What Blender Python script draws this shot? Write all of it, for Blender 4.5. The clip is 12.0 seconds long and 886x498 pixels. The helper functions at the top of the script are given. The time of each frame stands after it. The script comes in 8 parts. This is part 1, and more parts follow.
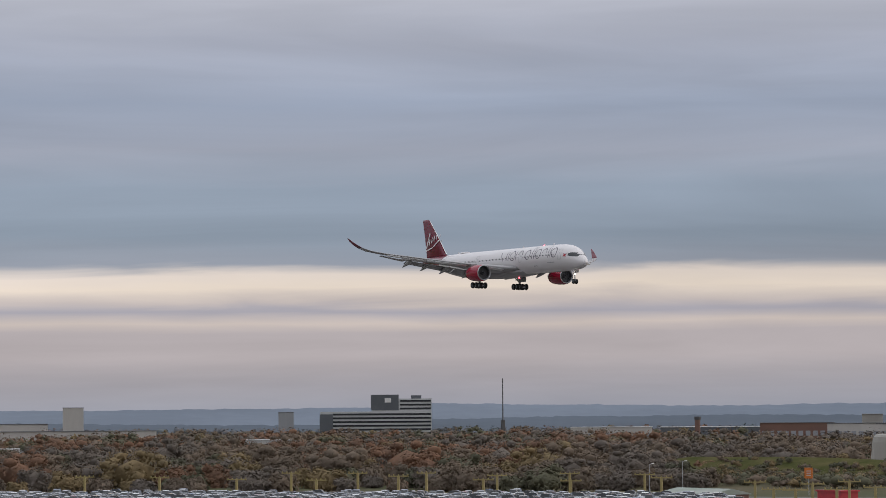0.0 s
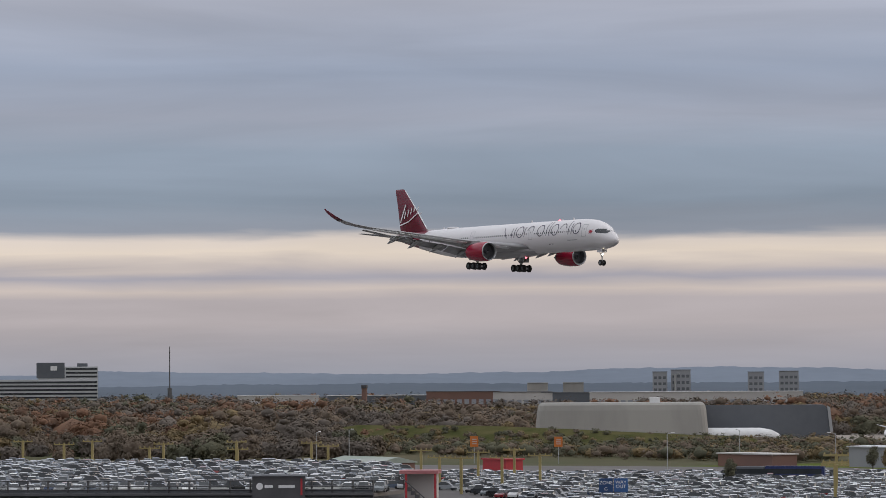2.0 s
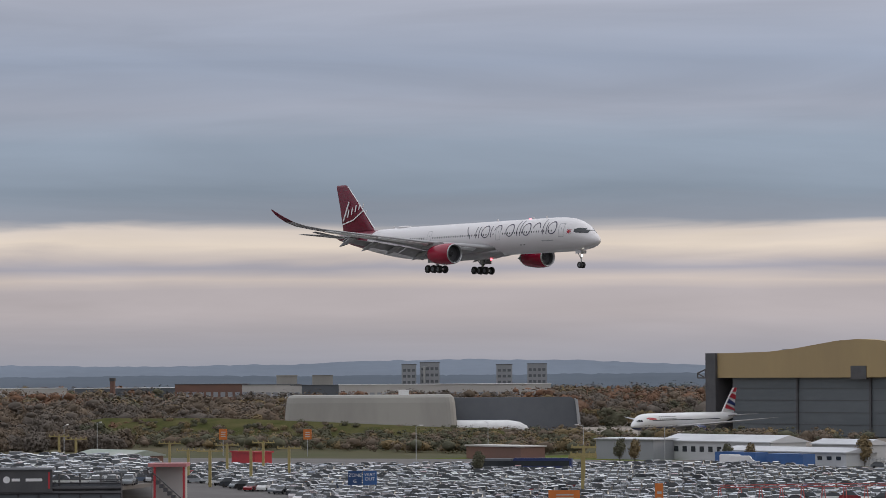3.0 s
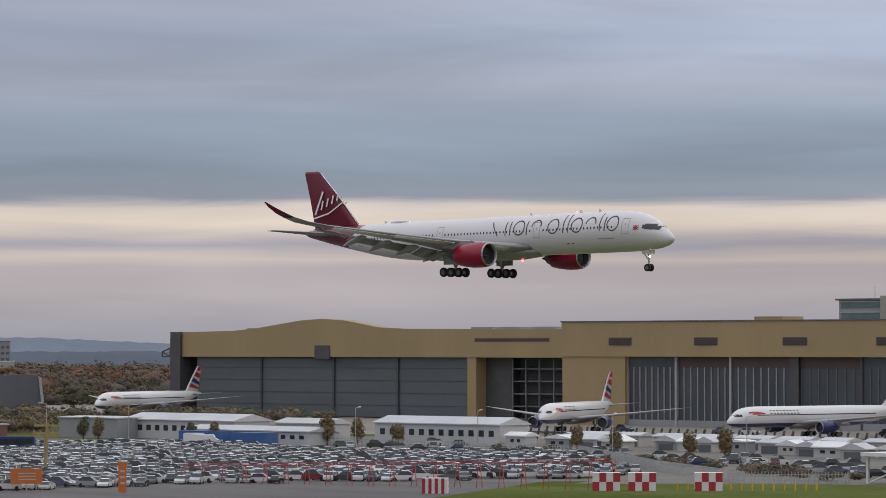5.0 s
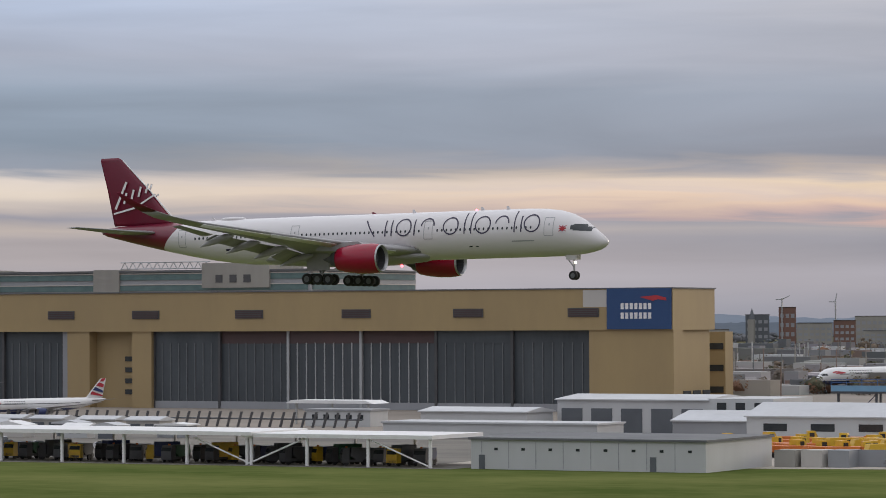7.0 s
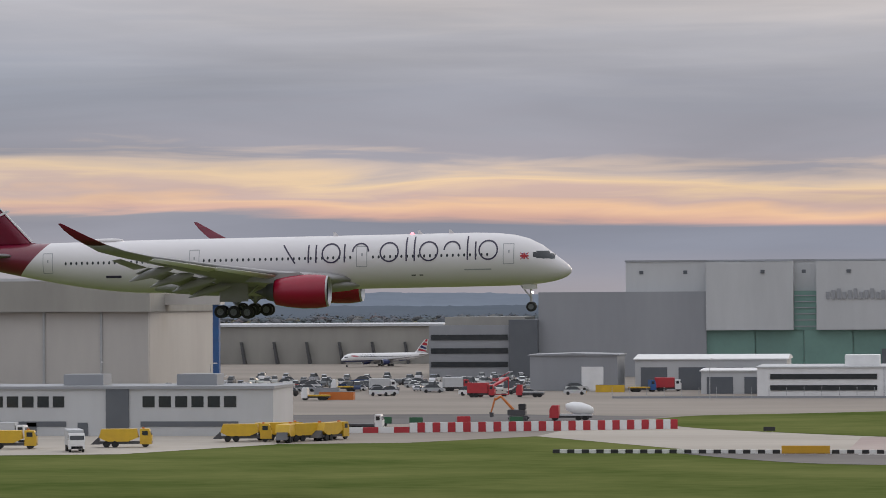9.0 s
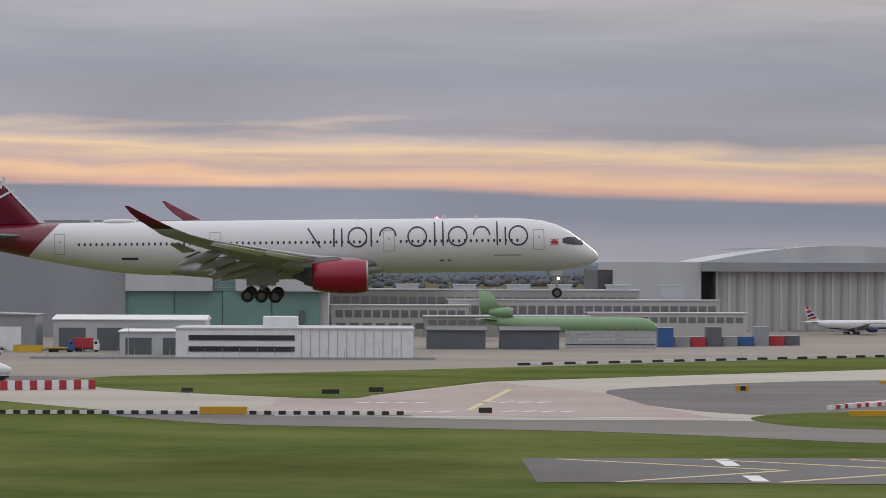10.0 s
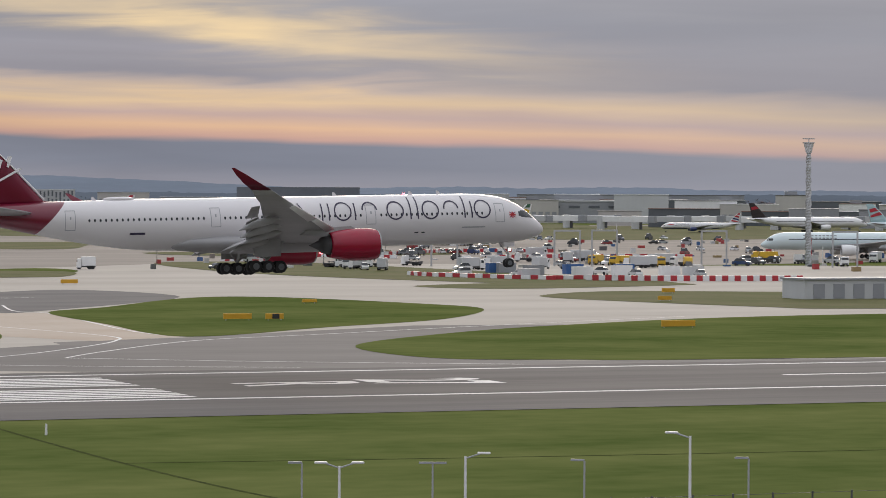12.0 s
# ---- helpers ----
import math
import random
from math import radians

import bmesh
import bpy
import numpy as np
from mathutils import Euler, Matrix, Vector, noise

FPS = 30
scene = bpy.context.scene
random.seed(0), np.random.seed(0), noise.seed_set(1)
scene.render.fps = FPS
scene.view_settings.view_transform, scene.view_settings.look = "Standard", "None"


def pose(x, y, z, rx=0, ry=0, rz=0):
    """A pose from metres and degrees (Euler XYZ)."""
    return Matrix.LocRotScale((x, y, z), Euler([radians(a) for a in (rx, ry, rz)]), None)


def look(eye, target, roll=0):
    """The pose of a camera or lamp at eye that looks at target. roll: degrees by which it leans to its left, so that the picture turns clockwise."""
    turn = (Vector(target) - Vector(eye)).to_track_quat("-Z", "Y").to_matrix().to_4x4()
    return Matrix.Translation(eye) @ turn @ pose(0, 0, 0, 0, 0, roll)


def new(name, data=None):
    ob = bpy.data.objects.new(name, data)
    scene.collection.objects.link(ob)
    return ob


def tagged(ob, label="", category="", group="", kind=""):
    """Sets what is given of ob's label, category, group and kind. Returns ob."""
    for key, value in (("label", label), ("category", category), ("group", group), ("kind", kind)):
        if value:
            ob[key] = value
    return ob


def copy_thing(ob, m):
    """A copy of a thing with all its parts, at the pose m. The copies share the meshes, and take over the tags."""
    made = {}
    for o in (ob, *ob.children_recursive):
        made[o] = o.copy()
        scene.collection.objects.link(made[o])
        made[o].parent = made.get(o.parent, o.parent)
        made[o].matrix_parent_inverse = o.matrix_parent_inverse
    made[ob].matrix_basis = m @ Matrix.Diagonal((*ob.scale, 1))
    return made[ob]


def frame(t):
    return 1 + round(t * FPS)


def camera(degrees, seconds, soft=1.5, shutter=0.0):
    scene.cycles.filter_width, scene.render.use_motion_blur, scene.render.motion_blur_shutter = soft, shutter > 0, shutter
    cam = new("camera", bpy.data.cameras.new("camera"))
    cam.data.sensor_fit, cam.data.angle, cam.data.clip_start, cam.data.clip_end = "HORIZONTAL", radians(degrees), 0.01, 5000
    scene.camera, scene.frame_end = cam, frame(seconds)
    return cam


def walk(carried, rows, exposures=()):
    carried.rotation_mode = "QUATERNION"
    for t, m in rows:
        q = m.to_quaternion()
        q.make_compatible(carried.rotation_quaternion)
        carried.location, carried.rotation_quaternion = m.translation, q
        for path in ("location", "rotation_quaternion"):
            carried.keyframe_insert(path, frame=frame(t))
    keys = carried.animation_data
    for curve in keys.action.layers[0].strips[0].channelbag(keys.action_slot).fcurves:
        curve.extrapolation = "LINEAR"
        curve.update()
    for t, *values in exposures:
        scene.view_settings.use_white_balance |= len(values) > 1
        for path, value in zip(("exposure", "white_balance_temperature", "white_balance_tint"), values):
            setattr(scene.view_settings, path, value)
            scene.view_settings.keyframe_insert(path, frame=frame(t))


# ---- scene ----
# The eye stands still on a roof terrace and pans to the right after the landing airliner.
# x runs along the runway (the way the airliner flies), y away from the eye, z up.
EYE = 22.87
FOV = 14.8
cam = camera(FOV, 12.0, soft=0.8, shutter=0.04)
walk(cam, [
    (0, pose(0, 0, EYE, 92.743, 0.405, 61.718)),
    (0.5, pose(0, 0, EYE, 92.570, 0.237, 60.777)),
    (1, pose(0, 0, EYE, 92.399, 0.068, 59.520)),
    (1.5, pose(0, 0, EYE, 92.274, 0.130, 57.951)),
    (2, pose(0, 0, EYE, 92.179, 0.316, 56.136)),
    (2.5, pose(0, 0, EYE, 92.093, 0.353, 54.037)),
    (2.7, pose(0, 0, EYE, 92.073, 0.367, 53.152)),
    (4.3, pose(0, 0, EYE, 91.724, 0.167, 46.912)),
    (4.5, pose(0, 0, EYE, 91.679, 0.162, 45.944)),
    (5, pose(0, 0, EYE, 91.646, -0.003, 42.960)),
    (5.5, pose(0, 0, EYE, 91.640, -0.054, 39.517)),
    (6, pose(0, 0, EYE, 91.541, -0.006, 35.770)),
    (6.5, pose(0, 0, EYE, 91.340, 0.248, 31.723)),
    (7, pose(0, 0, EYE, 91.187, 0.267, 27.514)),
    (7.5, pose(0, 0, EYE, 91.079, 0.099, 23.060)),
    (7.7, pose(0, 0, EYE, 91.029, 0.104, 21.214)),
    (9.3, pose(0, 0, EYE, 90.719, 0.157, 5.310)),
    (9.5, pose(0, 0, EYE, 90.575, -0.030, 3.365)),
    (10, pose(0, 0, EYE, 90.192, -0.229, -1.433)),
    (10.5, pose(0, 0, EYE, 89.811, -0.223, -6.357)),
    (11, pose(0, 0, EYE, 89.474, -0.028, -11.438)),
    (11.2, pose(0, 0, EYE, 89.347, -0.014, -13.504)),
    (11.5, pose(0, 0, EYE, 89.175, 0.029, -16.576)),
    (11.8, pose(0, 0, EYE, 89.022, -0.113, -19.594)),
    (12, pose(0, 0, EYE, 88.947, -0.248, -21.452)),
])

# ---------------------------------------------------------------- sky and sun
SUN_AZ, SUN_EL = 24.0, 14.0


def build_world():
    w = bpy.data.worlds.new("overcast_evening")
    scene.world = w
    w.use_nodes = True
    nt = w.node_tree
    nt.nodes.clear()
    N, L = nt.nodes.new, nt.links.new

    def math_(op, a, b=None, c=None, clamp=False):
        n = N("ShaderNodeMath")
        n.operation, n.use_clamp = op, clamp
        for i, v in enumerate((a, b, c)):
            if v is None:
                continue
            if isinstance(v, (int, float)):
                n.inputs[i].default_value = v
            else:
                L(v, n.inputs[i])
        return n.outputs[0]

    def ramp(fac, stops, lo, hi):
        n = N("ShaderNodeValToRGB")
        els = n.color_ramp.elements
        while len(els) > 1:
            els.remove(els[-1])
        for i, (p, c) in enumerate(stops):
            e = els[0] if i == 0 else els.new((p - lo) / (hi - lo))
            e.position = (p - lo) / (hi - lo)
            e.color = (*[((v / 255) ** 2.2) for v in c], 1)
        L(math_("MULTIPLY_ADD", fac, 1 / (hi - lo), -lo / (hi - lo), True), n.inputs[0])
        return n.outputs[0]

    def mixc(fac, a, b, mode="MIX"):
        n = N("ShaderNodeMix")
        n.data_type, n.blend_type = "RGBA", mode
        for s, v in ((n.inputs[0], fac), (n.inputs[6], a), (n.inputs[7], b)):
            if isinstance(v, (int, float)):
                s.default_value = v
            elif isinstance(v, tuple):
                s.default_value = v
            else:
                L(v, s)
        return n.outputs[2]

    tc = N("ShaderNodeTexCoord")
    sep = N("ShaderNodeSeparateXYZ")
    L(tc.outputs["Generated"], sep.inputs[0])
    x, y, z = sep.outputs
    az = math_("MULTIPLY", math_("ARCTAN2", x, y), 57.2958)
    el = math_("MULTIPLY", math_("ARCSINE", z), 57.2958)

    def noise_at(sx, sy, detail, off, dist=0.0):
        cmb = N("ShaderNodeCombineXYZ")
        L(math_("MULTIPLY", az, sx), cmb.inputs[0])
        L(math_("MULTIPLY", el, sy), cmb.inputs[1])
        cmb.inputs[2].default_value = off
        n = N("ShaderNodeTexNoise")
        n.inputs["Scale"].default_value, n.inputs["Detail"].default_value = 1.0, detail
        n.inputs["Distortion"].default_value = dist
        L(cmb.outputs[0], n.inputs["Vector"])
        return n.outputs["Fac"]

    wob = math_("MULTIPLY", math_("SUBTRACT", noise_at(0.12, 0.5, 3, 1.7), 0.5), 0.9)
    fine = math_("MULTIPLY", math_("SUBTRACT", noise_at(0.27, 3.1, 8, 4.2, 0.6), 0.5), math_("MULTIPLY_ADD", math_("MULTIPLY_ADD", el, 1.1, -1.2, True), 1.1, 0.2))
    e_left = math_("ADD", el, math_("MULTIPLY", math_("ADD", wob, fine), 0.28))
    e_right = math_("ADD", math_("ADD", el, math_("MULTIPLY", az, 0.023)), math_("MULTIPLY", math_("ADD", math_("MULTIPLY", wob, 0.5), fine), 0.8))
    left = ramp(e_left, [(-1, (150, 150, 160)), (0, (150, 152, 163)), (0.45, (163, 160, 167)), (0.95, (178, 170, 172)), (1.35, (176, 168, 170)),
                         (1.5, (196, 184, 178)), (1.72, (160, 158, 168)), (1.85, (190, 180, 177)), (2.1, (224, 210, 196)), (2.32, (218, 206, 197)),
                         (2.50, (146, 152, 164)), (3.0, (138, 150, 165)), (3.8, (143, 155, 171)), (4.4, (158, 164, 179)), (5.2, (152, 162, 181)),
                         (6.2, (164, 169, 184)), (8.0, (196, 197, 206))], -1, 8)
    right = ramp(e_right, [(-1, (140, 140, 152)), (0, (166, 161, 168)), (0.3, (158, 156, 166)), (0.75, (138, 142, 156)), (1.12, (136, 140, 154)),
                           (1.22, (214, 172, 158)), (1.38, (240, 196, 160)), (1.58, (206, 178, 170)), (1.82, (238, 206, 168)), (2.05, (202, 184, 174)), (2.28, (160, 157, 166)),
                           (3.2, (157, 158, 168)), (4.2, (174, 173, 179)), (5.0, (198, 192, 192)), (6.5, (200, 196, 202)), (8.0, (200, 197, 202))], -1, 8)
    side = math_("SMOOTH_MIN", math_("MULTIPLY_ADD", az, 1 / 26.0, 34 / 26.0, True), 1.0, 0.2)
    low = mixc(side, left, right)
    # dim streaks along the cloud sheet
    streak = math_("MULTIPLY_ADD", noise_at(0.10, 0.9, 6, 9.0, 0.5), 0.62, 0.69)
    # brighter high cloud towards the middle of the sweep, duller towards the sun
    da = math_("MULTIPLY_ADD", az, 1 / 11.0, 32 / 11.0)
    lift = math_("MULTIPLY", math_("EXPONENT", math_("MULTIPLY", math_("MULTIPLY", da, da), -1.0)), math_("MULTIPLY_ADD", el, 1 / 3.0, -1.0, True))
    dull = math_("MULTIPLY_ADD", math_("MULTIPLY_ADD", az, 1 / 10.0, 0.5, True), -0.10, 1.0)
    streak = math_("MULTIPLY", streak, math_("MULTIPLY", dull, math_("MULTIPLY_ADD", lift, 0.5, 1.0)))
    cs = N("ShaderNodeCombineXYZ")
    for i in range(3):
        L(streak, cs.inputs[i])
    low = mixc(1.0, low, cs.outputs[0], "MULTIPLY")
    # the colour dies away to the right of the hidden sun
    low = mixc(math_("MULTIPLY", math_("MULTIPLY_ADD", az, 1 / 12.0, -19 / 12.0, True), 0.6), low, (0.34, 0.33, 0.36, 1))
    # the bright thin place in the cloud sheet, before the hidden sun
    dx = math_("MULTIPLY", math_("SUBTRACT", az, 17.6), 1 / 4.4)
    dy = math_("MULTIPLY", math_("SUBTRACT", math_("ADD", math_("ADD", el, math_("MULTIPLY", math_("SUBTRACT", az, 17.6), 0.13)), math_("MULTIPLY", fine, 0.9)), 2.72), 1 / 0.36)
    glow = math_("EXPONENT", math_("MULTIPLY", math_("ADD", math_("MULTIPLY", dx, dx), math_("MULTIPLY", dy, dy)), -1.0))
    glow = math_("MULTIPLY", glow, math_("MULTIPLY_ADD", noise_at(0.5, 3.5, 5, 2.2), 1.1, 0.35), clamp=True)
    low = mixc(math_("MULTIPLY", glow, 0.85), low, (0.97, 0.73, 0.42, 1))
    # the overcast brightens towards the zenith, with a little blue sky light behind it
    sky = N("ShaderNodeTexSky")
    sky.sky_type, sky.sun_disc = "NISHITA", False
    sky.sun_elevation, sky.sun_rotation = radians(SUN_EL), radians(SUN_AZ)
    high = mixc(0.06, (1.12, 1.13, 1.18, 1), sky.outputs[0])
    up = math_("MULTIPLY_ADD", el, 1 / 55.0, -8 / 55.0, True)
    col = mixc(up, low, high)
    bg = N("ShaderNodeBackground")
    L(col, bg.inputs[0])
    bg.inputs[1].default_value = 1.0
    out = N("ShaderNodeOutputWorld")
    L(bg.outputs[0], out.inputs[0])


build_world()
sun = new("sun", bpy.data.lights.new("sun", "SUN"))
sun.data.energy, sun.data.angle, sun.data.color = 0.7, radians(20), (1.0, 0.86, 0.7)
sun.matrix_world = look((0, 0, 0), (-math.sin(radians(SUN_AZ)) * 10, -math.cos(radians(SUN_AZ)) * 10, -10 * math.tan(radians(SUN_EL))))

# ---------------------------------------------------------------- materials
_mats = {}


def surf(name, c1, c2=None, scale=1.0, rough=0.7, metal=0.0, bump=0.0, stretch=(1, 1, 1), spread=0.0, island=False, world=False, spec=0.5, detail=4.0):
    """A surface of two tones mixed by noise at two sizes; spread: how far the tone differs from object to object (or island to island)."""
    if name in _mats:
        return _mats[name]
    m = bpy.data.materials.new(name)
    _mats[name] = m
    m.use_nodes = True
    nt = m.node_tree
    N, L = nt.nodes.new, nt.links.new
    b = nt.nodes["Principled BSDF"]
    b.inputs["Roughness"].default_value, b.inputs["Metallic"].default_value = rough, metal
    b.inputs["Specular IOR Level"].default_value = spec
    c2 = c2 or tuple(v * 0.8 for v in c1)
    if world:
        src = N("ShaderNodeNewGeometry").outputs["Position"]
    else:
        src = N("ShaderNodeTexCoord").outputs["Object"]
    mp = N("ShaderNodeMapping")
    mp.inputs["Scale"].default_value = stretch
    L(src, mp.inputs[0])
    n1, n2 = N("ShaderNodeTexNoise"), N("ShaderNodeTexNoise")
    n1.inputs["Scale"].default_value, n1.inputs["Detail"].default_value = scale, detail
    n2.inputs["Scale"].default_value, n2.inputs["Detail"].default_value = scale * 9, 3
    L(mp.outputs[0], n1.inputs["Vector"]), L(mp.outputs[0], n2.inputs["Vector"])
    ad = N("ShaderNodeMath")
    ad.operation = "MULTIPLY_ADD"
    L(n2.outputs["Fac"], ad.inputs[0])
    ad.inputs[1].default_value = 0.35
    L(n1.outputs["Fac"], ad.inputs[2])
    rp = N("ShaderNodeValToRGB")
    rp.color_ramp.elements[0].position, rp.color_ramp.elements[1].position = 0.48, 0.86
    rp.color_ramp.elements[0].color, rp.color_ramp.elements[1].color = (*c1, 1), (*c2, 1)
    L(ad.outputs[0], rp.inputs[0])
    col = rp.outputs[0]
    if spread:
        rnd = N("ShaderNodeNewGeometry").outputs["Random Per Island"] if island else N("ShaderNodeObjectInfo").outputs["Random"]
        mr = N("ShaderNodeMapRange")
        mr.inputs["To Min"].default_value, mr.inputs["To Max"].default_value = 1 - spread, 1 + spread
        L(rnd, mr.inputs[0])
        hs = N("ShaderNodeHueSaturation")
        L(mr.outputs[0], hs.inputs["Value"]), L(col, hs.inputs["Color"])
        col = hs.outputs[0]
    L(col, b.inputs["Base Color"])
    if bump:
        bp = N("ShaderNodeBump")
        bp.inputs["Strength"].default_value, bp.inputs["Distance"].default_value = 0.6, bump
        L(ad.outputs[0], bp.inputs["Height"]), L(bp.outputs[0], b.inputs["Normal"])
    return m


def palette(name, colors, rough=0.3, island=False, coat=0.4):
    """A paint whose colour is drawn from a list, by object or by island."""
    if name in _mats:
        return _mats[name]
    m = bpy.data.materials.new(name)
    _mats[name] = m
    m.use_nodes = True
    nt = m.node_tree
    N, L = nt.nodes.new, nt.links.new
    b = nt.nodes["Principled BSDF"]
    b.inputs["Roughness"].default_value, b.inputs["Coat Weight"].default_value = rough, coat
    rnd = N("ShaderNodeNewGeometry").outputs["Random Per Island"] if island else N("ShaderNodeObjectInfo").outputs["Random"]
    rp = N("ShaderNodeValToRGB")
    rp.color_ramp.interpolation = "CONSTANT"
    els = rp.color_ramp.elements
    while len(els) > 1:
        els.remove(els[-1])
    for i, c in enumerate(colors):
        e = els[0] if i == 0 else els.new(i / len(colors))
        e.color = (*c, 1)
    L(rnd, rp.inputs[0])
    nz = N("ShaderNodeTexNoise")
    nz.inputs["Scale"].default_value = 3.0
    mx = N("ShaderNodeMix")
    mx.data_type, mx.blend_type = "RGBA", "MULTIPLY"
    mx.inputs[0].default_value = 0.25
    L(rp.outputs[0], mx.inputs[6]), L(nz.outputs["Color"], mx.inputs[7])
    L(mx.outputs[2], b.inputs["Base Color"])
    return m


def glow(name, color, strength):
    m = bpy.data.materials.new(name)
    m.use_nodes = True
    b = m.node_tree.nodes["Principled BSDF"]
    b.inputs["Base Color"].default_value = (*color, 1)
    b.inputs["Emission Color"].default_value, b.inputs["Emission Strength"].default_value = (*color, 1), strength
    return m


def livery(name, body, tail, s0, s1, ztop, zlow, belly=None, zbelly=0.0):
    """Gloss aircraft paint: the body's colour, and the tail's colour behind a slanted line from s0 at ztop to s1 at zlow."""
    m = bpy.data.materials.new(name)
    m.use_nodes = True
    nt = m.node_tree
    N, L = nt.nodes.new, nt.links.new
    b = nt.nodes["Principled BSDF"]
    b.inputs["Roughness"].default_value, b.inputs["Coat Weight"].default_value = 0.32, 0.5
    b.inputs["Coat Roughness"].default_value = 0.12
    tc, sp = N("ShaderNodeTexCoord"), N("ShaderNodeSeparateXYZ")
    L(tc.outputs["Object"], sp.inputs[0])
    k = (s1 - s0) / (ztop - zlow)

    def ma(op, a, v, w=None):
        n = N("ShaderNodeMath")
        n.operation = op
        L(a, n.inputs[0])
        if isinstance(v, (int, float)):
            n.inputs[1].default_value = v
        else:
            L(v, n.inputs[1])
        if w is not None:
            n.inputs[2].default_value = w
        return n.outputs[0]

    zz = ma("MULTIPLY", sp.outputs[2], k)
    edge = ma("SUBTRACT", zz, sp.outputs[0])
    fac = ma("GREATER_THAN", edge, s0 + k * ztop)
    nz = N("ShaderNodeTexNoise")
    nz.inputs["Scale"].default_value, nz.inputs["Detail"].default_value = 0.35, 5
    rp = N("ShaderNodeValToRGB")
    rp.color_ramp.elements[0].position, rp.color_ramp.elements[1].position = 0.35, 0.7
    rp.color_ramp.elements[0].color = (*[v * 0.93 for v in body], 1)
    rp.color_ramp.elements[1].color = (*body, 1)
    L(nz.outputs["Fac"], rp.inputs[0])
    base = rp.outputs[0]
    if belly:
        mb = N("ShaderNodeMix")
        mb.data_type = "RGBA"
        L(ma("LESS_THAN", sp.outputs[2], zbelly), mb.inputs[0]), L(base, mb.inputs[6])
        mb.inputs[7].default_value = (*belly, 1)
        base = mb.outputs[2]
    mx = N("ShaderNodeMix")
    mx.data_type = "RGBA"
    L(fac, mx.inputs[0]), L(base, mx.inputs[6])
    mx.inputs[7].default_value = (*tail, 1)
    L(mx.outputs[2], b.inputs["Base Color"])
    return m


GRASS = surf("grass", (0.076, 0.102, 0.028), (0.148, 0.162, 0.056), 0.05, 1.0, bump=0.06, stretch=(0.5, 0.7, 1), world=True, spec=0.0, detail=8)
GRASS_DRY = surf("grass_worn", (0.085, 0.095, 0.03), (0.13, 0.12, 0.055), 0.05, 0.95, world=True, spec=0.1, detail=8)
SCRUB = surf("field", (0.07, 0.075, 0.035), (0.10, 0.085, 0.05), 0.01, 0.95, world=True, spec=0.1)
ASPHALT = surf("asphalt", (0.148, 0.136, 0.128), (0.195, 0.18, 0.168), 0.03, 0.85, bump=0.01, stretch=(0.4, 1.6, 1), spec=0.15, world=True, detail=9)
RUNWAY = surf("runway_asphalt", (0.098, 0.090, 0.086), (0.150, 0.138, 0.130), 0.03, 0.85, bump=0.01, stretch=(0.25, 2.0, 1), spec=0.15, world=True, detail=9)
ASPHALT_DARK = surf("dark_asphalt", (0.108, 0.102, 0.1), (0.15, 0.142, 0.138), 0.05, 0.85, stretch=(0.5, 1.5, 1), spec=0.15, world=True, detail=9)
CONCRETE = surf("apron_concrete", (0.225, 0.198, 0.172), (0.295, 0.26, 0.225), 0.02, 0.85, stretch=(0.5, 1.5, 1), spec=0.15, world=True, detail=8)
CONC_LIGHT = surf("taxiway_concrete", (0.36, 0.325, 0.28), (0.45, 0.41, 0.36), 0.02, 0.85, stretch=(0.4, 1.6, 1), spec=0.15, world=True, detail=8)
CONC_PINK = surf("pinkish_concrete", (0.34, 0.27, 0.25), (0.41, 0.34, 0.31), 0.03, 0.85, spec=0.15, world=True, detail=8)
SAND = surf("sandy_concrete", (0.42, 0.34, 0.27), (0.47, 0.40, 0.33), 0.05, 0.85, spec=0.15, world=True, detail=8)
MARK = surf("white_marking", (0.75, 0.74, 0.72), (0.62, 0.60, 0.58), 0.3, 0.7, world=True)
MARK_Y = surf("yellow_marking", (0.62, 0.50, 0.22), (0.55, 0.45, 0.25), 0.3, 0.7, world=True)
KERB_W, KERB_K = surf("marker_white", (0.8, 0.8, 0.78)), surf("marker_black", (0.03, 0.03, 0.03))
RED_W = surf("barrier_red", (0.45, 0.03, 0.04), (0.38, 0.03, 0.04), 1.0, 0.45)
WHITE_P = surf("white_paint", (0.78, 0.78, 0.78), (0.70, 0.70, 0.70), 0.4, 0.45)
BEIGE = surf("beige_cladding", (0.36, 0.265, 0.13), (0.32, 0.235, 0.12), 0.06, 0.6, stretch=(1, 1, 0.25), world=True, detail=6)
DARK_FRAME = surf("dark_steel", (0.06, 0.06, 0.065), (0.08, 0.08, 0.085), 0.3, 0.5)
DOOR_GREY = surf("hangar_door_grey", (0.045, 0.054, 0.063), (0.066, 0.077, 0.088), 0.15, 0.4, stretch=(1, 1, 0.3), world=True)
GREY_RIB = surf("dull_rib", (0.16, 0.17, 0.18), (0.12, 0.13, 0.14), 0.3, 0.5)
DOOR_SLATE = surf("hangar_door_slate", (0.085, 0.10, 0.11), (0.11, 0.125, 0.135), 0.08, 0.45, stretch=(0.3, 1, 1), world=True)
MAROON = surf("maroon_panel", (0.085, 0.05, 0.05), (0.07, 0.045, 0.045), 0.2, 0.6, world=True)
GREY_WALL = surf("grey_cladding", (0.30, 0.31, 0.33), (0.26, 0.27, 0.29), 0.05, 0.55, stretch=(1, 1, 0.2), world=True)
LIGHT_WALL = surf("light_grey_cladding", (0.52, 0.53, 0.54), (0.46, 0.47, 0.48), 0.06, 0.5, stretch=(1, 1, 0.2), world=True)
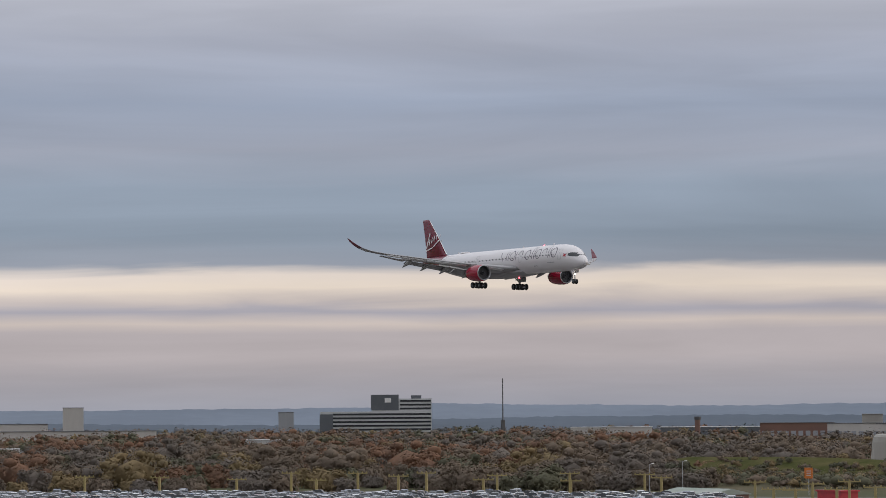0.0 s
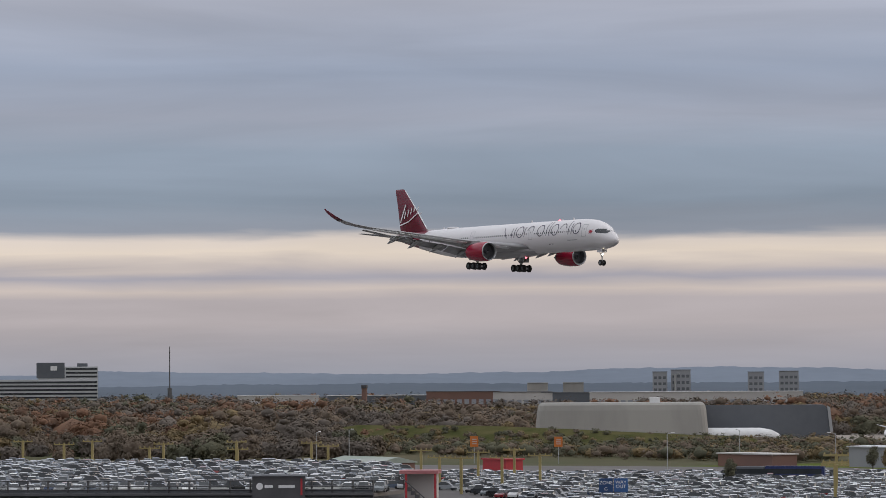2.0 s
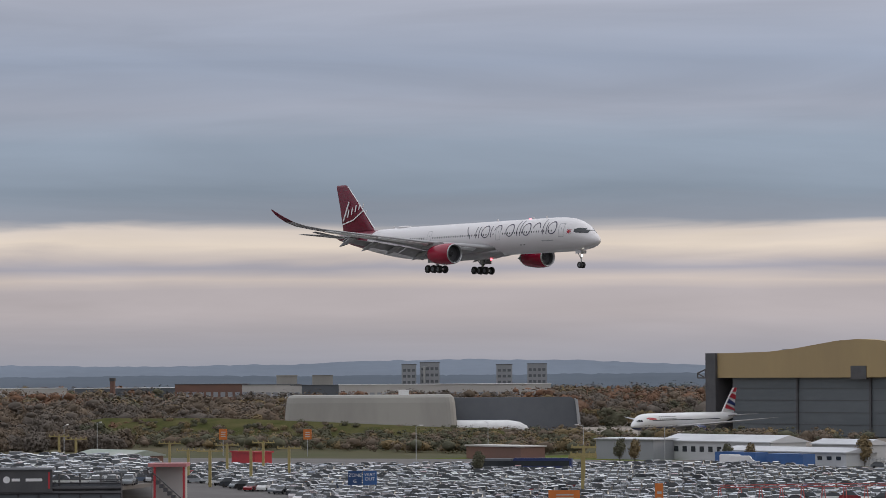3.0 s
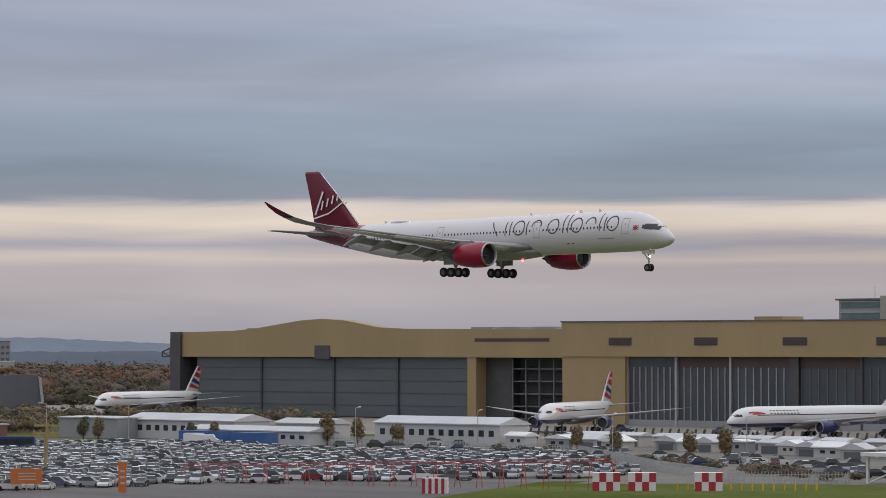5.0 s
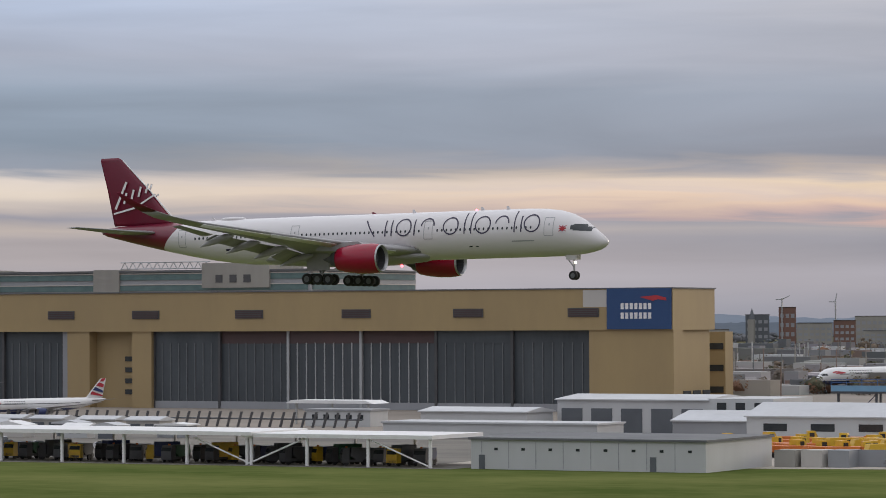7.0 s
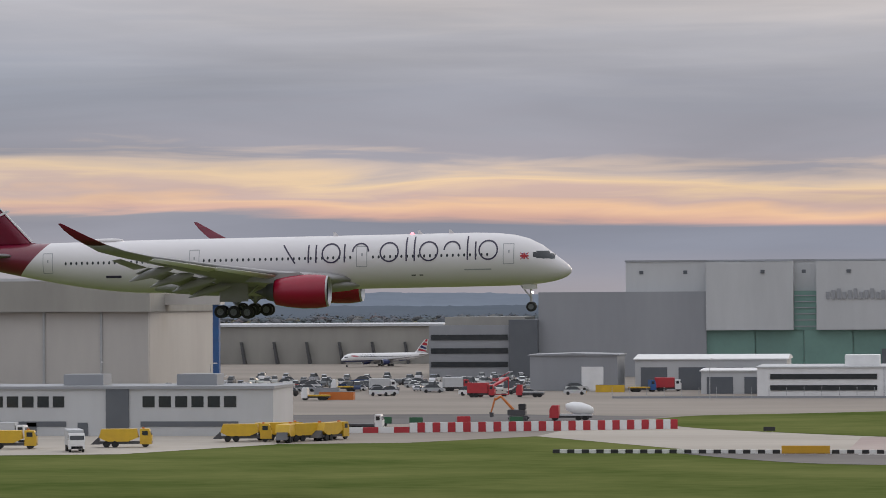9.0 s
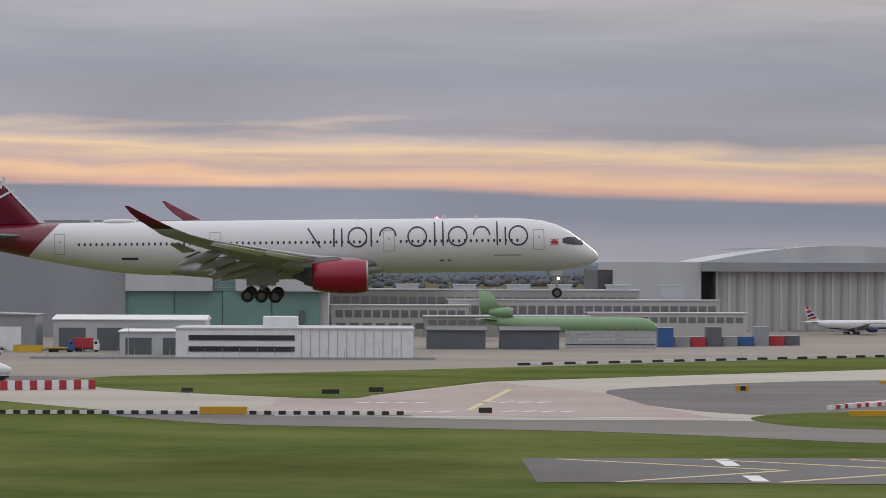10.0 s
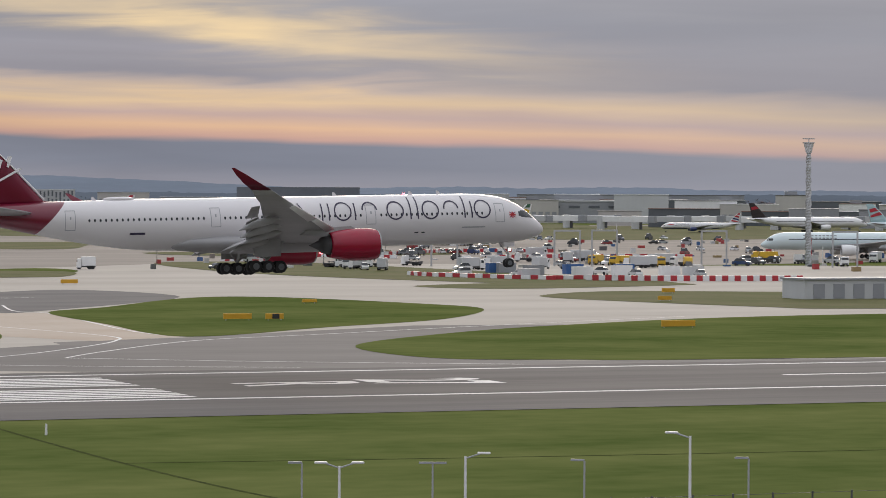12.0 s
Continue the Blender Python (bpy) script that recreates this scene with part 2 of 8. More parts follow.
PALE_WALL = surf("pale_cladding", (0.50, 0.48, 0.45), (0.44, 0.42, 0.40), 0.05, 0.55, stretch=(1, 1, 0.25), world=True)
STONE_WALL = surf("weathered_concrete_wall", (0.34, 0.33, 0.30), (0.27, 0.26, 0.24), 0.04, 0.8, stretch=(1, 1, 0.25), world=True)
SLATE = surf("slate_wall", (0.09, 0.10, 0.115), (0.12, 0.13, 0.145), 0.04, 0.6, world=True)
GREEN_DOOR = surf("green_hangar_door", (0.16, 0.29, 0.25), (0.14, 0.25, 0.22), 0.1, 0.5, world=True)
ROOF = surf("pale_roof", (0.55, 0.56, 0.58), (0.45, 0.46, 0.48), 0.08, 0.5, world=True)
ROOF_DARK = surf("dark_roof", (0.10, 0.105, 0.115), (0.14, 0.145, 0.15), 0.1, 0.7, world=True)
BRICK = surf("red_brick_far", (0.20, 0.11, 0.085), (0.17, 0.10, 0.08), 0.1, 0.85, world=True)
GLASS = surf("window_glass", (0.025, 0.03, 0.035), (0.04, 0.045, 0.05), 0.4, 0.12)
# panes greyer and rougher than the other window glass
PANE_DULL = surf("dull_pane", (0.13, 0.135, 0.14), (0.19, 0.19, 0.19), 0.3, 0.4)
TEAL = surf("teal_glass", (0.09, 0.15, 0.155), (0.12, 0.19, 0.19), 0.3, 0.15)
BLUE_SIGN = surf("blue_sign_panel", (0.015, 0.055, 0.16), (0.02, 0.06, 0.17), 0.4, 0.45)
RUBBER = surf("tyre_rubber", (0.014, 0.014, 0.015), (0.022, 0.022, 0.022), 2, 0.8)
STEEL = surf("bare_steel", (0.45, 0.45, 0.46), (0.36, 0.36, 0.37), 1, 0.4, 0.7)
GALV = surf("galvanised_pole", (0.42, 0.43, 0.44), (0.36, 0.37, 0.38), 0.8, 0.5, 0.3)
YELLOW = surf("yellow_paint", (0.66, 0.42, 0.03), (0.55, 0.34, 0.03), 0.6, 0.45)
ORANGE = surf("orange_paint", (0.60, 0.17, 0.03), (0.52, 0.15, 0.03), 0.6, 0.5)
BLUE_P = surf("blue_paint", (0.03, 0.11, 0.30), (0.03, 0.09, 0.25), 0.6, 0.45)
GREEN_P = surf("dark_green_paint", (0.03, 0.12, 0.06), (0.03, 0.10, 0.05), 0.6, 0.5)
PRIMER = surf("green_primer", (0.20, 0.34, 0.17), (0.24, 0.33, 0.20), 0.25, 0.6, detail=8)
BARK = surf("bark", (0.10, 0.08, 0.06), (0.07, 0.055, 0.045), 2, 0.9)
# autumn tones, lifted and muted so they also carry some painted distance haze
LEAF = {
    "rust": surf("rust_leaves", (0.223, 0.128, 0.084), (0.160, 0.107, 0.080), 0.07, 0.95, spread=0.12, island=True, spec=0.0),
    "brown": surf("brown_leaves", (0.192, 0.150, 0.114), (0.141, 0.116, 0.093), 0.07, 0.95, spread=0.12, island=True, spec=0.0),
    "ochre": surf("ochre_leaves", (0.228, 0.171, 0.096), (0.166, 0.132, 0.080), 0.07, 0.95, spread=0.12, island=True, spec=0.0),
    "green": surf("dull_green_leaves", (0.135, 0.130, 0.089), (0.103, 0.103, 0.075), 0.07, 0.95, spread=0.12, island=True, spec=0.0),
    "bare": surf("bare_twigs", (0.169, 0.144, 0.123), (0.128, 0.112, 0.098), 0.07, 0.95, spread=0.12, island=True, spec=0.0),
}


# ---------------------------------------------------------------- mesh helpers
def mesh_of(bm, name, material, smooth=False):
    me = bpy.data.meshes.new(name)
    bm.to_mesh(me)
    bm.free()
    for m in material if isinstance(material, (list, tuple)) else [material]:
        me.materials.append(m)
    if smooth:
        for p in me.polygons:
            p.use_smooth = True
    return me


def part(name, bm, material, parent=None, label="", smooth=False, kind=""):
    ob = new(name, mesh_of(bm, name, material, smooth))
    if parent is not None:
        ob.parent = parent
    return tagged(ob, label, kind=kind)


def shared(name, me, parent, m):
    ob = new(name, me)
    ob.parent = parent
    ob.matrix_local = m
    return ob


def thing(name, label, category, at=None, group="", kind=""):
    ob = new(name)
    ob.empty_display_size = 0.5
    if at is not None:
        ob.matrix_world = at
    return tagged(ob, label, category, group, kind)


def box(bm, x0, x1, y0, y1, z0, z1, mi=0):
    vs = [bm.verts.new((x, y, z)) for z in (z0, z1) for x, y in ((x0, y0), (x1, y0), (x1, y1), (x0, y1))]
    for f in ((3, 2, 1, 0), (4, 5, 6, 7), (0, 1, 5, 4), (1, 2, 6, 5), (2, 3, 7, 6), (3, 0, 4, 7)):
        bm.faces.new([vs[i] for i in f]).material_index = mi
    return bm


def boxes(*bs):
    bm = bmesh.new()
    for b in bs:
        box(bm, *b)
    return bm


def bevelled(bm, w, seg=2):
    bmesh.ops.bevel(bm, geom=bm.edges[:], offset=w, segments=seg, affect="EDGES")
    return bm


def prism(outline, y0, y1, axis="y"):
    """A solid with the outline (a, z) swept from y0 to y1 along y, or along x."""
    bm = bmesh.new()
    put = (lambda a, z, d: (a, d, z)) if axis == "y" else (lambda a, z, d: (d, a, z))
    A = [bm.verts.new(put(a, z, y0)) for a, z in outline]
    B = [bm.verts.new(put(a, z, y1)) for a, z in outline]
    n = len(outline)
    bm.faces.new(A)
    bm.faces.new(B[::-1])
    for i in range(n):
        bm.faces.new((A[i], B[i], B[(i + 1) % n], A[(i + 1) % n]))
    bmesh.ops.recalc_face_normals(bm, faces=bm.faces[:])
    return bm


def tube(bm, p, q, r0, r1=None, seg=8, mi=0):
    """A tapered rod from p to q."""
    p, q = Vector(p), Vector(q)
    r1 = r0 if r1 is None else r1
    d = (q - p).normalized()
    u = d.orthogonal().normalized()
    v = d.cross(u)
    A, B = [], []
    for i in range(seg):
        a = 2 * math.pi * i / seg
        o = u * math.cos(a) + v * math.sin(a)
        A.append(bm.verts.new(p + o * r0))
        B.append(bm.verts.new(q + o * r1))
    for i in range(seg):
        j = (i + 1) % seg
        bm.faces.new((A[i], A[j], B[j], B[i])).material_index = mi
    bm.faces.new(A[::-1]).material_index = mi
    bm.faces.new(B).material_index = mi
    return bm


def loft(rings, close_ends=True):
    bm = bmesh.new()
    R = [[bm.verts.new(p) for p in r] for r in rings]
    n = len(rings[0])
    for a, b in zip(R, R[1:]):
        for i in range(n):
            j = (i + 1) % n
            bm.faces.new((a[i], a[j], b[j], b[i]))
    if close_ends:
        bm.faces.new(R[0][::-1])
        bm.faces.new(R[-1])
    bmesh.ops.recalc_face_normals(bm, faces=bm.faces[:])
    return bm


def rounded(points, n=6):
    """A closed smooth line through the points."""
    P = [Vector(p) for p in points]
    out = []
    for i in range(len(P)):
        a, b, c, d = P[i - 1], P[i], P[(i + 1) % len(P)], P[(i + 2) % len(P)]
        for k in range(n):
            t = k / n
            out.append(0.5 * ((2 * b) + (c - a) * t + (2 * a - 5 * b + 4 * c - d) * t * t + (3 * b - a - 3 * c + d) * t ** 3))
    return out


LAYER = 0.4                      # how far the ground's thin layers lie apart


def sheet(name, points, z, material, label, smooth=True, category=""):
    bm = bmesh.new()
    pts = rounded(points) if smooth else [Vector(p) for p in points]
    f = bm.faces.new([bm.verts.new((p[0], p[1], z * LAYER)) for p in pts])
    if f.calc_area() and f.normal.z < 0:
        f.normal_flip()
    f.normal_update()
    if f.normal.z < 0:
        f.normal_flip()
    bmesh.ops.triangulate(bm, faces=bm.faces[:])
    return tagged(part(name, bm, material), label, category or "ground", kind="structure")


def ribbon(bm, pts, width, z):
    """A flat painted line along the points."""
    P = [Vector((p[0], p[1], 0)) for p in pts]
    L, R = [], []
    for i, p in enumerate(P):
        d = (P[min(i + 1, len(P) - 1)] - P[max(i - 1, 0)]).normalized()
        o = Vector((-d.y, d.x, 0)) * width / 2
        L.append(bm.verts.new((p.x + o.x, p.y + o.y, z * LAYER)))
        R.append(bm.verts.new((p.x - o.x, p.y - o.y, z * LAYER)))
    for i in range(len(P) - 1):
        bm.faces.new((R[i], R[i + 1], L[i + 1], L[i]))
    return bm


def spline(points, n=8):
    P = [Vector((p[0], p[1], 0)) for p in points]
    out = []
    for i in range(len(P) - 1):
        a, b, c, d = P[max(i - 1, 0)], P[i], P[i + 1], P[min(i + 2, len(P) - 1)]
        for k in range(n):
            t = k / n
            out.append(0.5 * ((2 * b) + (c - a) * t + (2 * a - 5 * b + 4 * c - d) * t * t + (3 * b - a - 3 * c + d) * t ** 3))
    return out + [P[-1]]


# ---------------------------------------------------------------- ground
RY0, RY1 = 348.2, 395.8          # the runway's side stripes
RC = 372.0                       # its centre line


def build_ground():
    bm = bmesh.new()
    r = 9000
    bm.faces.new([bm.verts.new(p) for p in ((-r, -r, 0), (r, -r, 0), (r, r, 0), (-r, r, 0))])
    tagged(part("ground", bm, GRASS), "wide flat airfield of green and yellowish mown grass", "ground", kind="structure")
    sheet("field", [(-6000, 300), (-1100, 250), (-790, 420), (-700, 520), (-690, 640), (-880, 900), (-300, 1130), (150, 1300), (200, 2000), (900, 2300), (1400, 2000), (3000, 4800), (-5000, 4800)], 0.03, SCRUB, "dull brown land beneath the far woods", False)
    # unseen grey sheet, added to keep green grass bounce off the airliner's underside
    sheet("forecourt", [(-340, -250), (420, -250), (420, 190), (60, 200), (20, 270), (-60, 285), (-330, 285)], 0.05, ASPHALT, "unseen grey ground sheet added to dull the green bounce light", False)
    sheet("apron_road", [(-170, 612), (-110, 618), (-60, 640), (-52, 662), (-90, 678), (-170, 668)], 0.075, ASPHALT_DARK, "dark asphalt service road across the apron", False, "apron")
    # far apron and taxiways
    sheet("apron", [(-1100, 655), (-500, 640), (-330, 600), (-200, 560), (-117, 533), (-85, 541), (-67, 567), (-58, 640), (-50, 661), (-16, 687), (53, 747), (128, 821), (219, 896),
                    (300, 960), (420, 900), (700, 1000), (900, 1400), (900, 1900), (200, 1500), (-100, 1400), (-500, 1250), (-1100, 1000)], 0.05, CONCRETE, "pale beige concrete apron before the hangars", False, "apron")
    sheet("apron_east", [(-250, 481), (-202, 481), (-122, 500), (-105, 535), (-120, 640), (-260, 640)], 0.06, CONC_LIGHT, "grey concrete yard of the vehicle park", False, "apron")
    sheet("taxiway", [(-67, 567), (-37, 515), (-22, 479), (-3, 469), (32, 457), (57, 437), (69, 427), (71, 396), (95, 390), (400, 390), (1200, 390), (1200, 700), (420, 905), (300, 962), (219, 896),
                      (200, 815), (67, 683), (25, 644), (2, 575), (-13, 568), (-46, 611), (-62, 640)], 0.07, CONC_LIGHT, "pale concrete taxiways beside the runway", False, "taxiway")
    sheet("taxiway_dark", [(43, 587), (50, 613), (85, 650), (127, 666), (160, 690), (195, 720), (205, 668), (158, 600), (134, 573), (100, 520), (63, 505), (46, 540)], 0.09, ASPHALT_DARK, "dark grey asphalt on the curved taxiway", True, "taxiway")
    sheet("taxiway_edge", [(-40, 512), (-22, 478), (-3, 468), (32, 456), (57, 436), (68, 428), (120, 400), (170, 400), (150, 480), (110, 462), (76, 460), (56, 488), (20, 490), (-10, 505)], 0.095, ASPHALT, "grey asphalt between runway and taxiway", True, "taxiway")
    sheet("taxiway_fork", [(120, 396), (420, 396), (420, 404), (225, 405), (180, 411), (163, 420), (168, 460), (226, 519), (200, 522), (151, 490), (128, 480)], 0.10, ASPHALT, "grey asphalt where the taxiway leaves the runway", False, "taxiway")
    sheet("hold_pad", [(-14, 503), (20, 500), (52, 498), (46, 540), (43, 587), (26, 640), (12, 600), (2, 572), (-13, 562)], 0.10, CONC_PINK, "pinkish concrete holding place", False, "taxiway")
    sheet("sandy_pad", [(129, 640), (141, 590), (159, 592), (154, 540), (151, 492), (135, 482), (126, 500), (127, 576), (112, 600)], 0.11, SAND, "sandy concrete crossing between two lawns", False, "taxiway")
    sheet("yard", [(-470, 545), (-398, 482), (-374, 434), (-338, 461), (-240, 463), (-240, 530), (-262, 600), (-340, 640), (-600, 650), (-640, 560), (-520, 562)], 0.045, surf("yard_ground", (0.105, 0.098, 0.086), (0.185, 0.170, 0.145), 0.06, 0.9, world=True, detail=9, stretch=(0.6, 1.4, 1)), "bare grey-brown ground round the site huts", False, "yard")
    # runway
    sheet("runway", [(70, 334), (80, 322), (2600, 318), (2600, 402), (95, 402), (70, 398)], 0.12, RUNWAY, "weathered grey asphalt runway", False, "runway")
    sheet("blast_pad", [(18.5, 352), (70.2, 348), (70.2, 396.5), (19, 394.5)], 0.12, ASPHALT_DARK, "dark asphalt pad before the runway threshold", False, "runway")
    # grass between the taxiways
    lawn_z = [0.13]

    def G(pts, z=0.13, m=GRASS):
        lawn_z[0] += 0.012
        return sheet("lawn", pts, lawn_z[0], m, "mown grass between taxiways", True, "grass")
    G([(-46, 609), (-13, 568), (-1, 564), (5, 585), (25, 643), (67, 683), (126, 738), (196, 816), (237, 866), (240, 905), (215, 893), (128, 821), (54, 750), (-16, 687), (-50, 661)])
    G([(57, 491), (63, 509), (79, 520), (100, 537), (125, 577), (130, 535), (125, 498), (114, 477), (87, 462), (64, 468)])
    G([(157, 592), (174, 615), (205, 662), (223, 662), (238, 621), (240, 590), (215, 546), (184, 519), (152, 492), (153, 540)])
    G([(167, 459), (196, 494), (225, 517), (268, 540), (330, 550), (500, 560), (500, 404), (225, 407), (180, 413), (164, 424)])
    G([(278, 640), (285, 664), (310, 682), (344, 668), (420, 640), (440, 560), (315, 571), (296, 585)], 0.13, GRASS_DRY)
    G([(281, 731), (346, 760), (350, 735), (343, 720), (292, 703)], 0.13, GRASS_DRY)
    G([(200, 880), (222, 881), (236, 866), (222, 822), (204, 815), (190, 800), (185, 840)], 0.13, GRASS_DRY)
    G([(286, 959), (329, 960), (345, 860), (350, 765), (322, 722), (279, 828)], 0.13, GRASS_DRY)
    G([(283, 1293), (363, 1319), (340, 1230), (312, 1170), (269, 1205)], 0.13, GRASS_DRY)
    G([(369, 1503), (489, 1440), (640, 1500), (832, 1900), (700, 2000), (500, 1900)], 0.13, GRASS_DRY)
    G([(582, 1363), (776, 1408), (979, 1700), (979, 1778), (762, 1784)], 0.13, GRASS_DRY)
    G([(190, 1180), (255, 1190), (262, 1120), (205, 1080)], 0.13, GRASS_DRY)
    G([(330, 1110), (430, 1120), (420, 1060), (340, 1050)], 0.13, GRASS_DRY)
    # road past the car park
    bm = ribbon(bmesh.new(), spline([(-700, 140), (-560, 260), (-430, 398), (-386, 440), (-351, 490), (-320, 540)]), 9, 0.06)
    tagged(part("road", bm, ASPHALT), "grey asphalt perimeter road beside the car park", "road", kind="structure")


def build_markings():
    m = thing("runway_marking", "white painted runway threshold and side stripes", "marking", kind="structure")
    z = 0.15

    def line(name, pts, w, mat=MARK):
        part(name, ribbon(bmesh.new(), pts, w, z), mat, m)

    line("side_stripe", [(70, RY0), (2600, RY0)], 1.5)
    line("side_stripe", [(71, RY1), (2600, RY1)], 1.5)
    line("threshold_bar", [(71.5, RY0), (71.5, RY1)], 2.6)
    for i in range(12):
        y = RC - 20.2 + i * 3.0 + (4.4 if i > 5 else 0) + (0.6 if i < 6 else 0) + 0.1
        line("threshold_stripe", [(79.8, y), (109.8, y)], 1.75)
    for x0, x1 in ((191, 221), (246, 276), (301, 331), (356, 386)):
        line("centre_stripe", [(x0, RC), (x1, RC)], 1.5)
    for y in (RC - 11, RC + 11):
        for k in range(3):
            line("touchdown_stripe", [(420, y + k * 3 - 3), (443, y + k * 3 - 3)], 1.8)
    # chevrons before the threshold
    for x in (23, 40, 57):
        line("chevron", [(x, RY1 - 3), (x + 24 if x < 50 else 69.8, RC if x < 50 else RC + 9)], 1.0, MARK_Y)
        line("chevron", [(x + 4, RY0 + 4), (x + 24 if x < 50 else 69.8, RC if x < 50 else RC - 9)], 1.0, MARK_Y)
    line("old_bar", [(42, RY1 - 2), (42, RC + 8)], 1.8)
    line("old_bar", [(42, RC - 9), (42, RY0 + 5)], 1.8)
    line("edge_bar", [(78, 400), (92, 400)], 0.7)
    # the runway's number and letter, read by the pilots
    for txt, x, y, size in (("R", 121.5, RC, 13.5), ("27", 137.5, RC, 13.5)):
        cu = bpy.data.curves.new("runway_number", "FONT")
        cu.body, cu.size, cu.align_x, cu.align_y = txt, size * 1.38, "CENTER", "BOTTOM_BASELINE"
        cu.offset = 0.4
        cu.materials.append(MARK)
        ob = new("runway_number", cu)
        ob.parent = m
        ob.matrix_local = Matrix.Translation((x, y, z * LAYER + 0.004)) @ Matrix.Rotation(-math.pi / 2, 4, "Z") @ Matrix.Diagonal((0.62, 1.1, 1, 1))
    t = thing("taxiway_marking", "worn white and yellow taxiway guide lines", "marking", kind="structure")
    guide = [[(95, 431), (110, 441), (125, 460), (138, 482), (141, 500), (132, 545), (127, 600)], [(158, 629), (153, 600), (156, 585), (150, 520), (150, 500)],
             [(118, 436), (128, 452), (150, 480), (175, 495), (215, 520), (260, 545)], [(118, 436), (140, 420), (170, 404)], [(95, 431), (110, 418), (140, 405)],
             [(130, 640), (150, 660), (175, 672)]]
    for g in guide:
        part("guide_line", ribbon(bmesh.new(), spline(g), 0.5, z), MARK, t)
    part("guide_line", ribbon(bmesh.new(), [(27, 604), (17, 520)], 1.0, z), MARK_Y, t)
    part("hold_line", ribbon(bmesh.new(), [(-12, 500), (60, 495)], 0.7, z), MARK, t)
    for x0, y in ((0, 545), (20, 548), (3, 512), (22, 515)):
        for k in range(4):
            part("pad_letter_bar", ribbon(bmesh.new(), [(x0 + k * 3, y), (x0 + k * 3 + 2.2, y + 4)], 1.1, z), MARK, t)


def build_hills():
    """Two bluish ridges at the edge of sight."""
    # distance haze is painted into both ridge colours, paler on the farther one
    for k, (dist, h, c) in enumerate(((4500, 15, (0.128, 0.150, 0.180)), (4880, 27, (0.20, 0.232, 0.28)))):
        bm = bmesh.new()
        top, bot = [], []
        for i in range(1921):
            a = radians(-80 + i * 0.0625)
            g = noise.fractal(Vector((i * 0.0056, k * 7.3, 0)), 1.0, 2.0, 6)
            z = h * (0.95 + 0.55 * g + (0.18 if -62 < math.degrees(a) < 12 else -0.15)) + noise.noise(Vector((i * 0.31, k, 3))) * 1.3 + noise.noise(Vector((i * 0.93, k, 5))) * (1.1 if k == 0 else 0.5)
            top.append(bm.verts.new((math.sin(a) * dist, math.cos(a) * dist, max(z, 3))))
            bot.append(bm.verts.new((math.sin(a) * (dist - 300), math.cos(a) * (dist - 300), -1)))
        for i in range(1920):
            bm.faces.new((bot[i], bot[i + 1], top[i + 1], top[i]))
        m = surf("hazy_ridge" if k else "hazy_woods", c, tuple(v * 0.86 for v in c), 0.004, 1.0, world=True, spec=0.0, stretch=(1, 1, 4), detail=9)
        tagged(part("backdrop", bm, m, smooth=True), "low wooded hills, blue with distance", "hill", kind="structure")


build_ground()
build_markings()
build_hills()

# ---------------------------------------------------------------- airliners
PROFILE = [(0.0, 0.0, 0.04, 0.04), (0.12, 0.01, 0.34, 0.32), (0.5, 0.05, 0.74, 0.70), (1.1, 0.16, 1.12, 1.08), (2.0, 0.40, 1.58, 1.56), (3.2, 0.76, 2.08, 2.12), (4.6, 1.05, 2.50, 2.54),
           (6.2, 1.25, 2.78, 2.80), (8.2, 1.36, 2.93, 2.93), (10.6, 1.40, 2.98, 2.98), (20, 1.40, 2.98, 2.98), (30, 1.40, 2.98, 2.98), (40, 1.40, 2.98, 2.98), (46, 1.40, 2.98, 2.98),
           (49, 1.43, 2.95, 2.94), (52, 1.55, 2.84, 2.80), (55, 1.74, 2.65, 2.58), (58, 1.98, 2.38, 2.30), (61, 2.26, 2.06, 1.98), (64, 2.55, 1.68, 1.62), (67, 2.84, 1.24, 1.22),
           (69.5, 3.08, 0.85, 0.85), (71.3, 3.22, 0.52, 0.55), (72.1, 3.28, 0.22, 0.28)]


def section(s):
    for a, b in zip(PROFILE, PROFILE[1:]):
        if s <= b[0]:
            t = (s - a[0]) / (b[0] - a[0])
            return [a[i] + (b[i] - a[i]) * t for i in (1, 2, 3)]
    return list(PROFILE[-1][1:])


def skin(s, z, off=0.02, side=-1):
    """The place on the hull's skin s behind the nose at height z."""
    zc, ry, rz = section(s)
    c = max(-1, min(1, (z - zc) / rz))
    a = math.asin(c)
    return Vector((-s, side * (ry + off) * math.cos(a), zc + (rz + off) * math.sin(a)))


def skin_stroke(bm, pts, width, off=0.025, side=-1):
    """A band of paint along (s, z) points on the hull."""
    P = [Vector(p) for p in pts]
    L, R = [], []
    for i, p in enumerate(P):
        d = (P[min(i + 1, len(P) - 1)] - P[max(i - 1, 0)]).normalized()
        o = Vector((-d.y, d.x)) * width / 2
        L.append(bm.verts.new(skin(p.x + o.x, p.y + o.y, off, side)))
        R.append(bm.verts.new(skin(p.x - o.x, p.y - o.y, off, side)))
    for i in range(len(P) - 1):
        bm.faces.new((R[i], R[i + 1], L[i + 1], L[i]))
    return bm


def skin_patch(bm, s0, s1, z0, z1, off=0.025, side=-1, n=4):
    V = [[bm.verts.new(skin(s0 + (s1 - s0) * i / n, z0 + (z1 - z0) * j / n, off, side)) for j in range(n + 1)] for i in range(n + 1)]
    for i in range(n):
        for j in range(n):
            bm.faces.new((V[i][j], V[i + 1][j], V[i + 1][j + 1], V[i][j + 1]))
    return bm


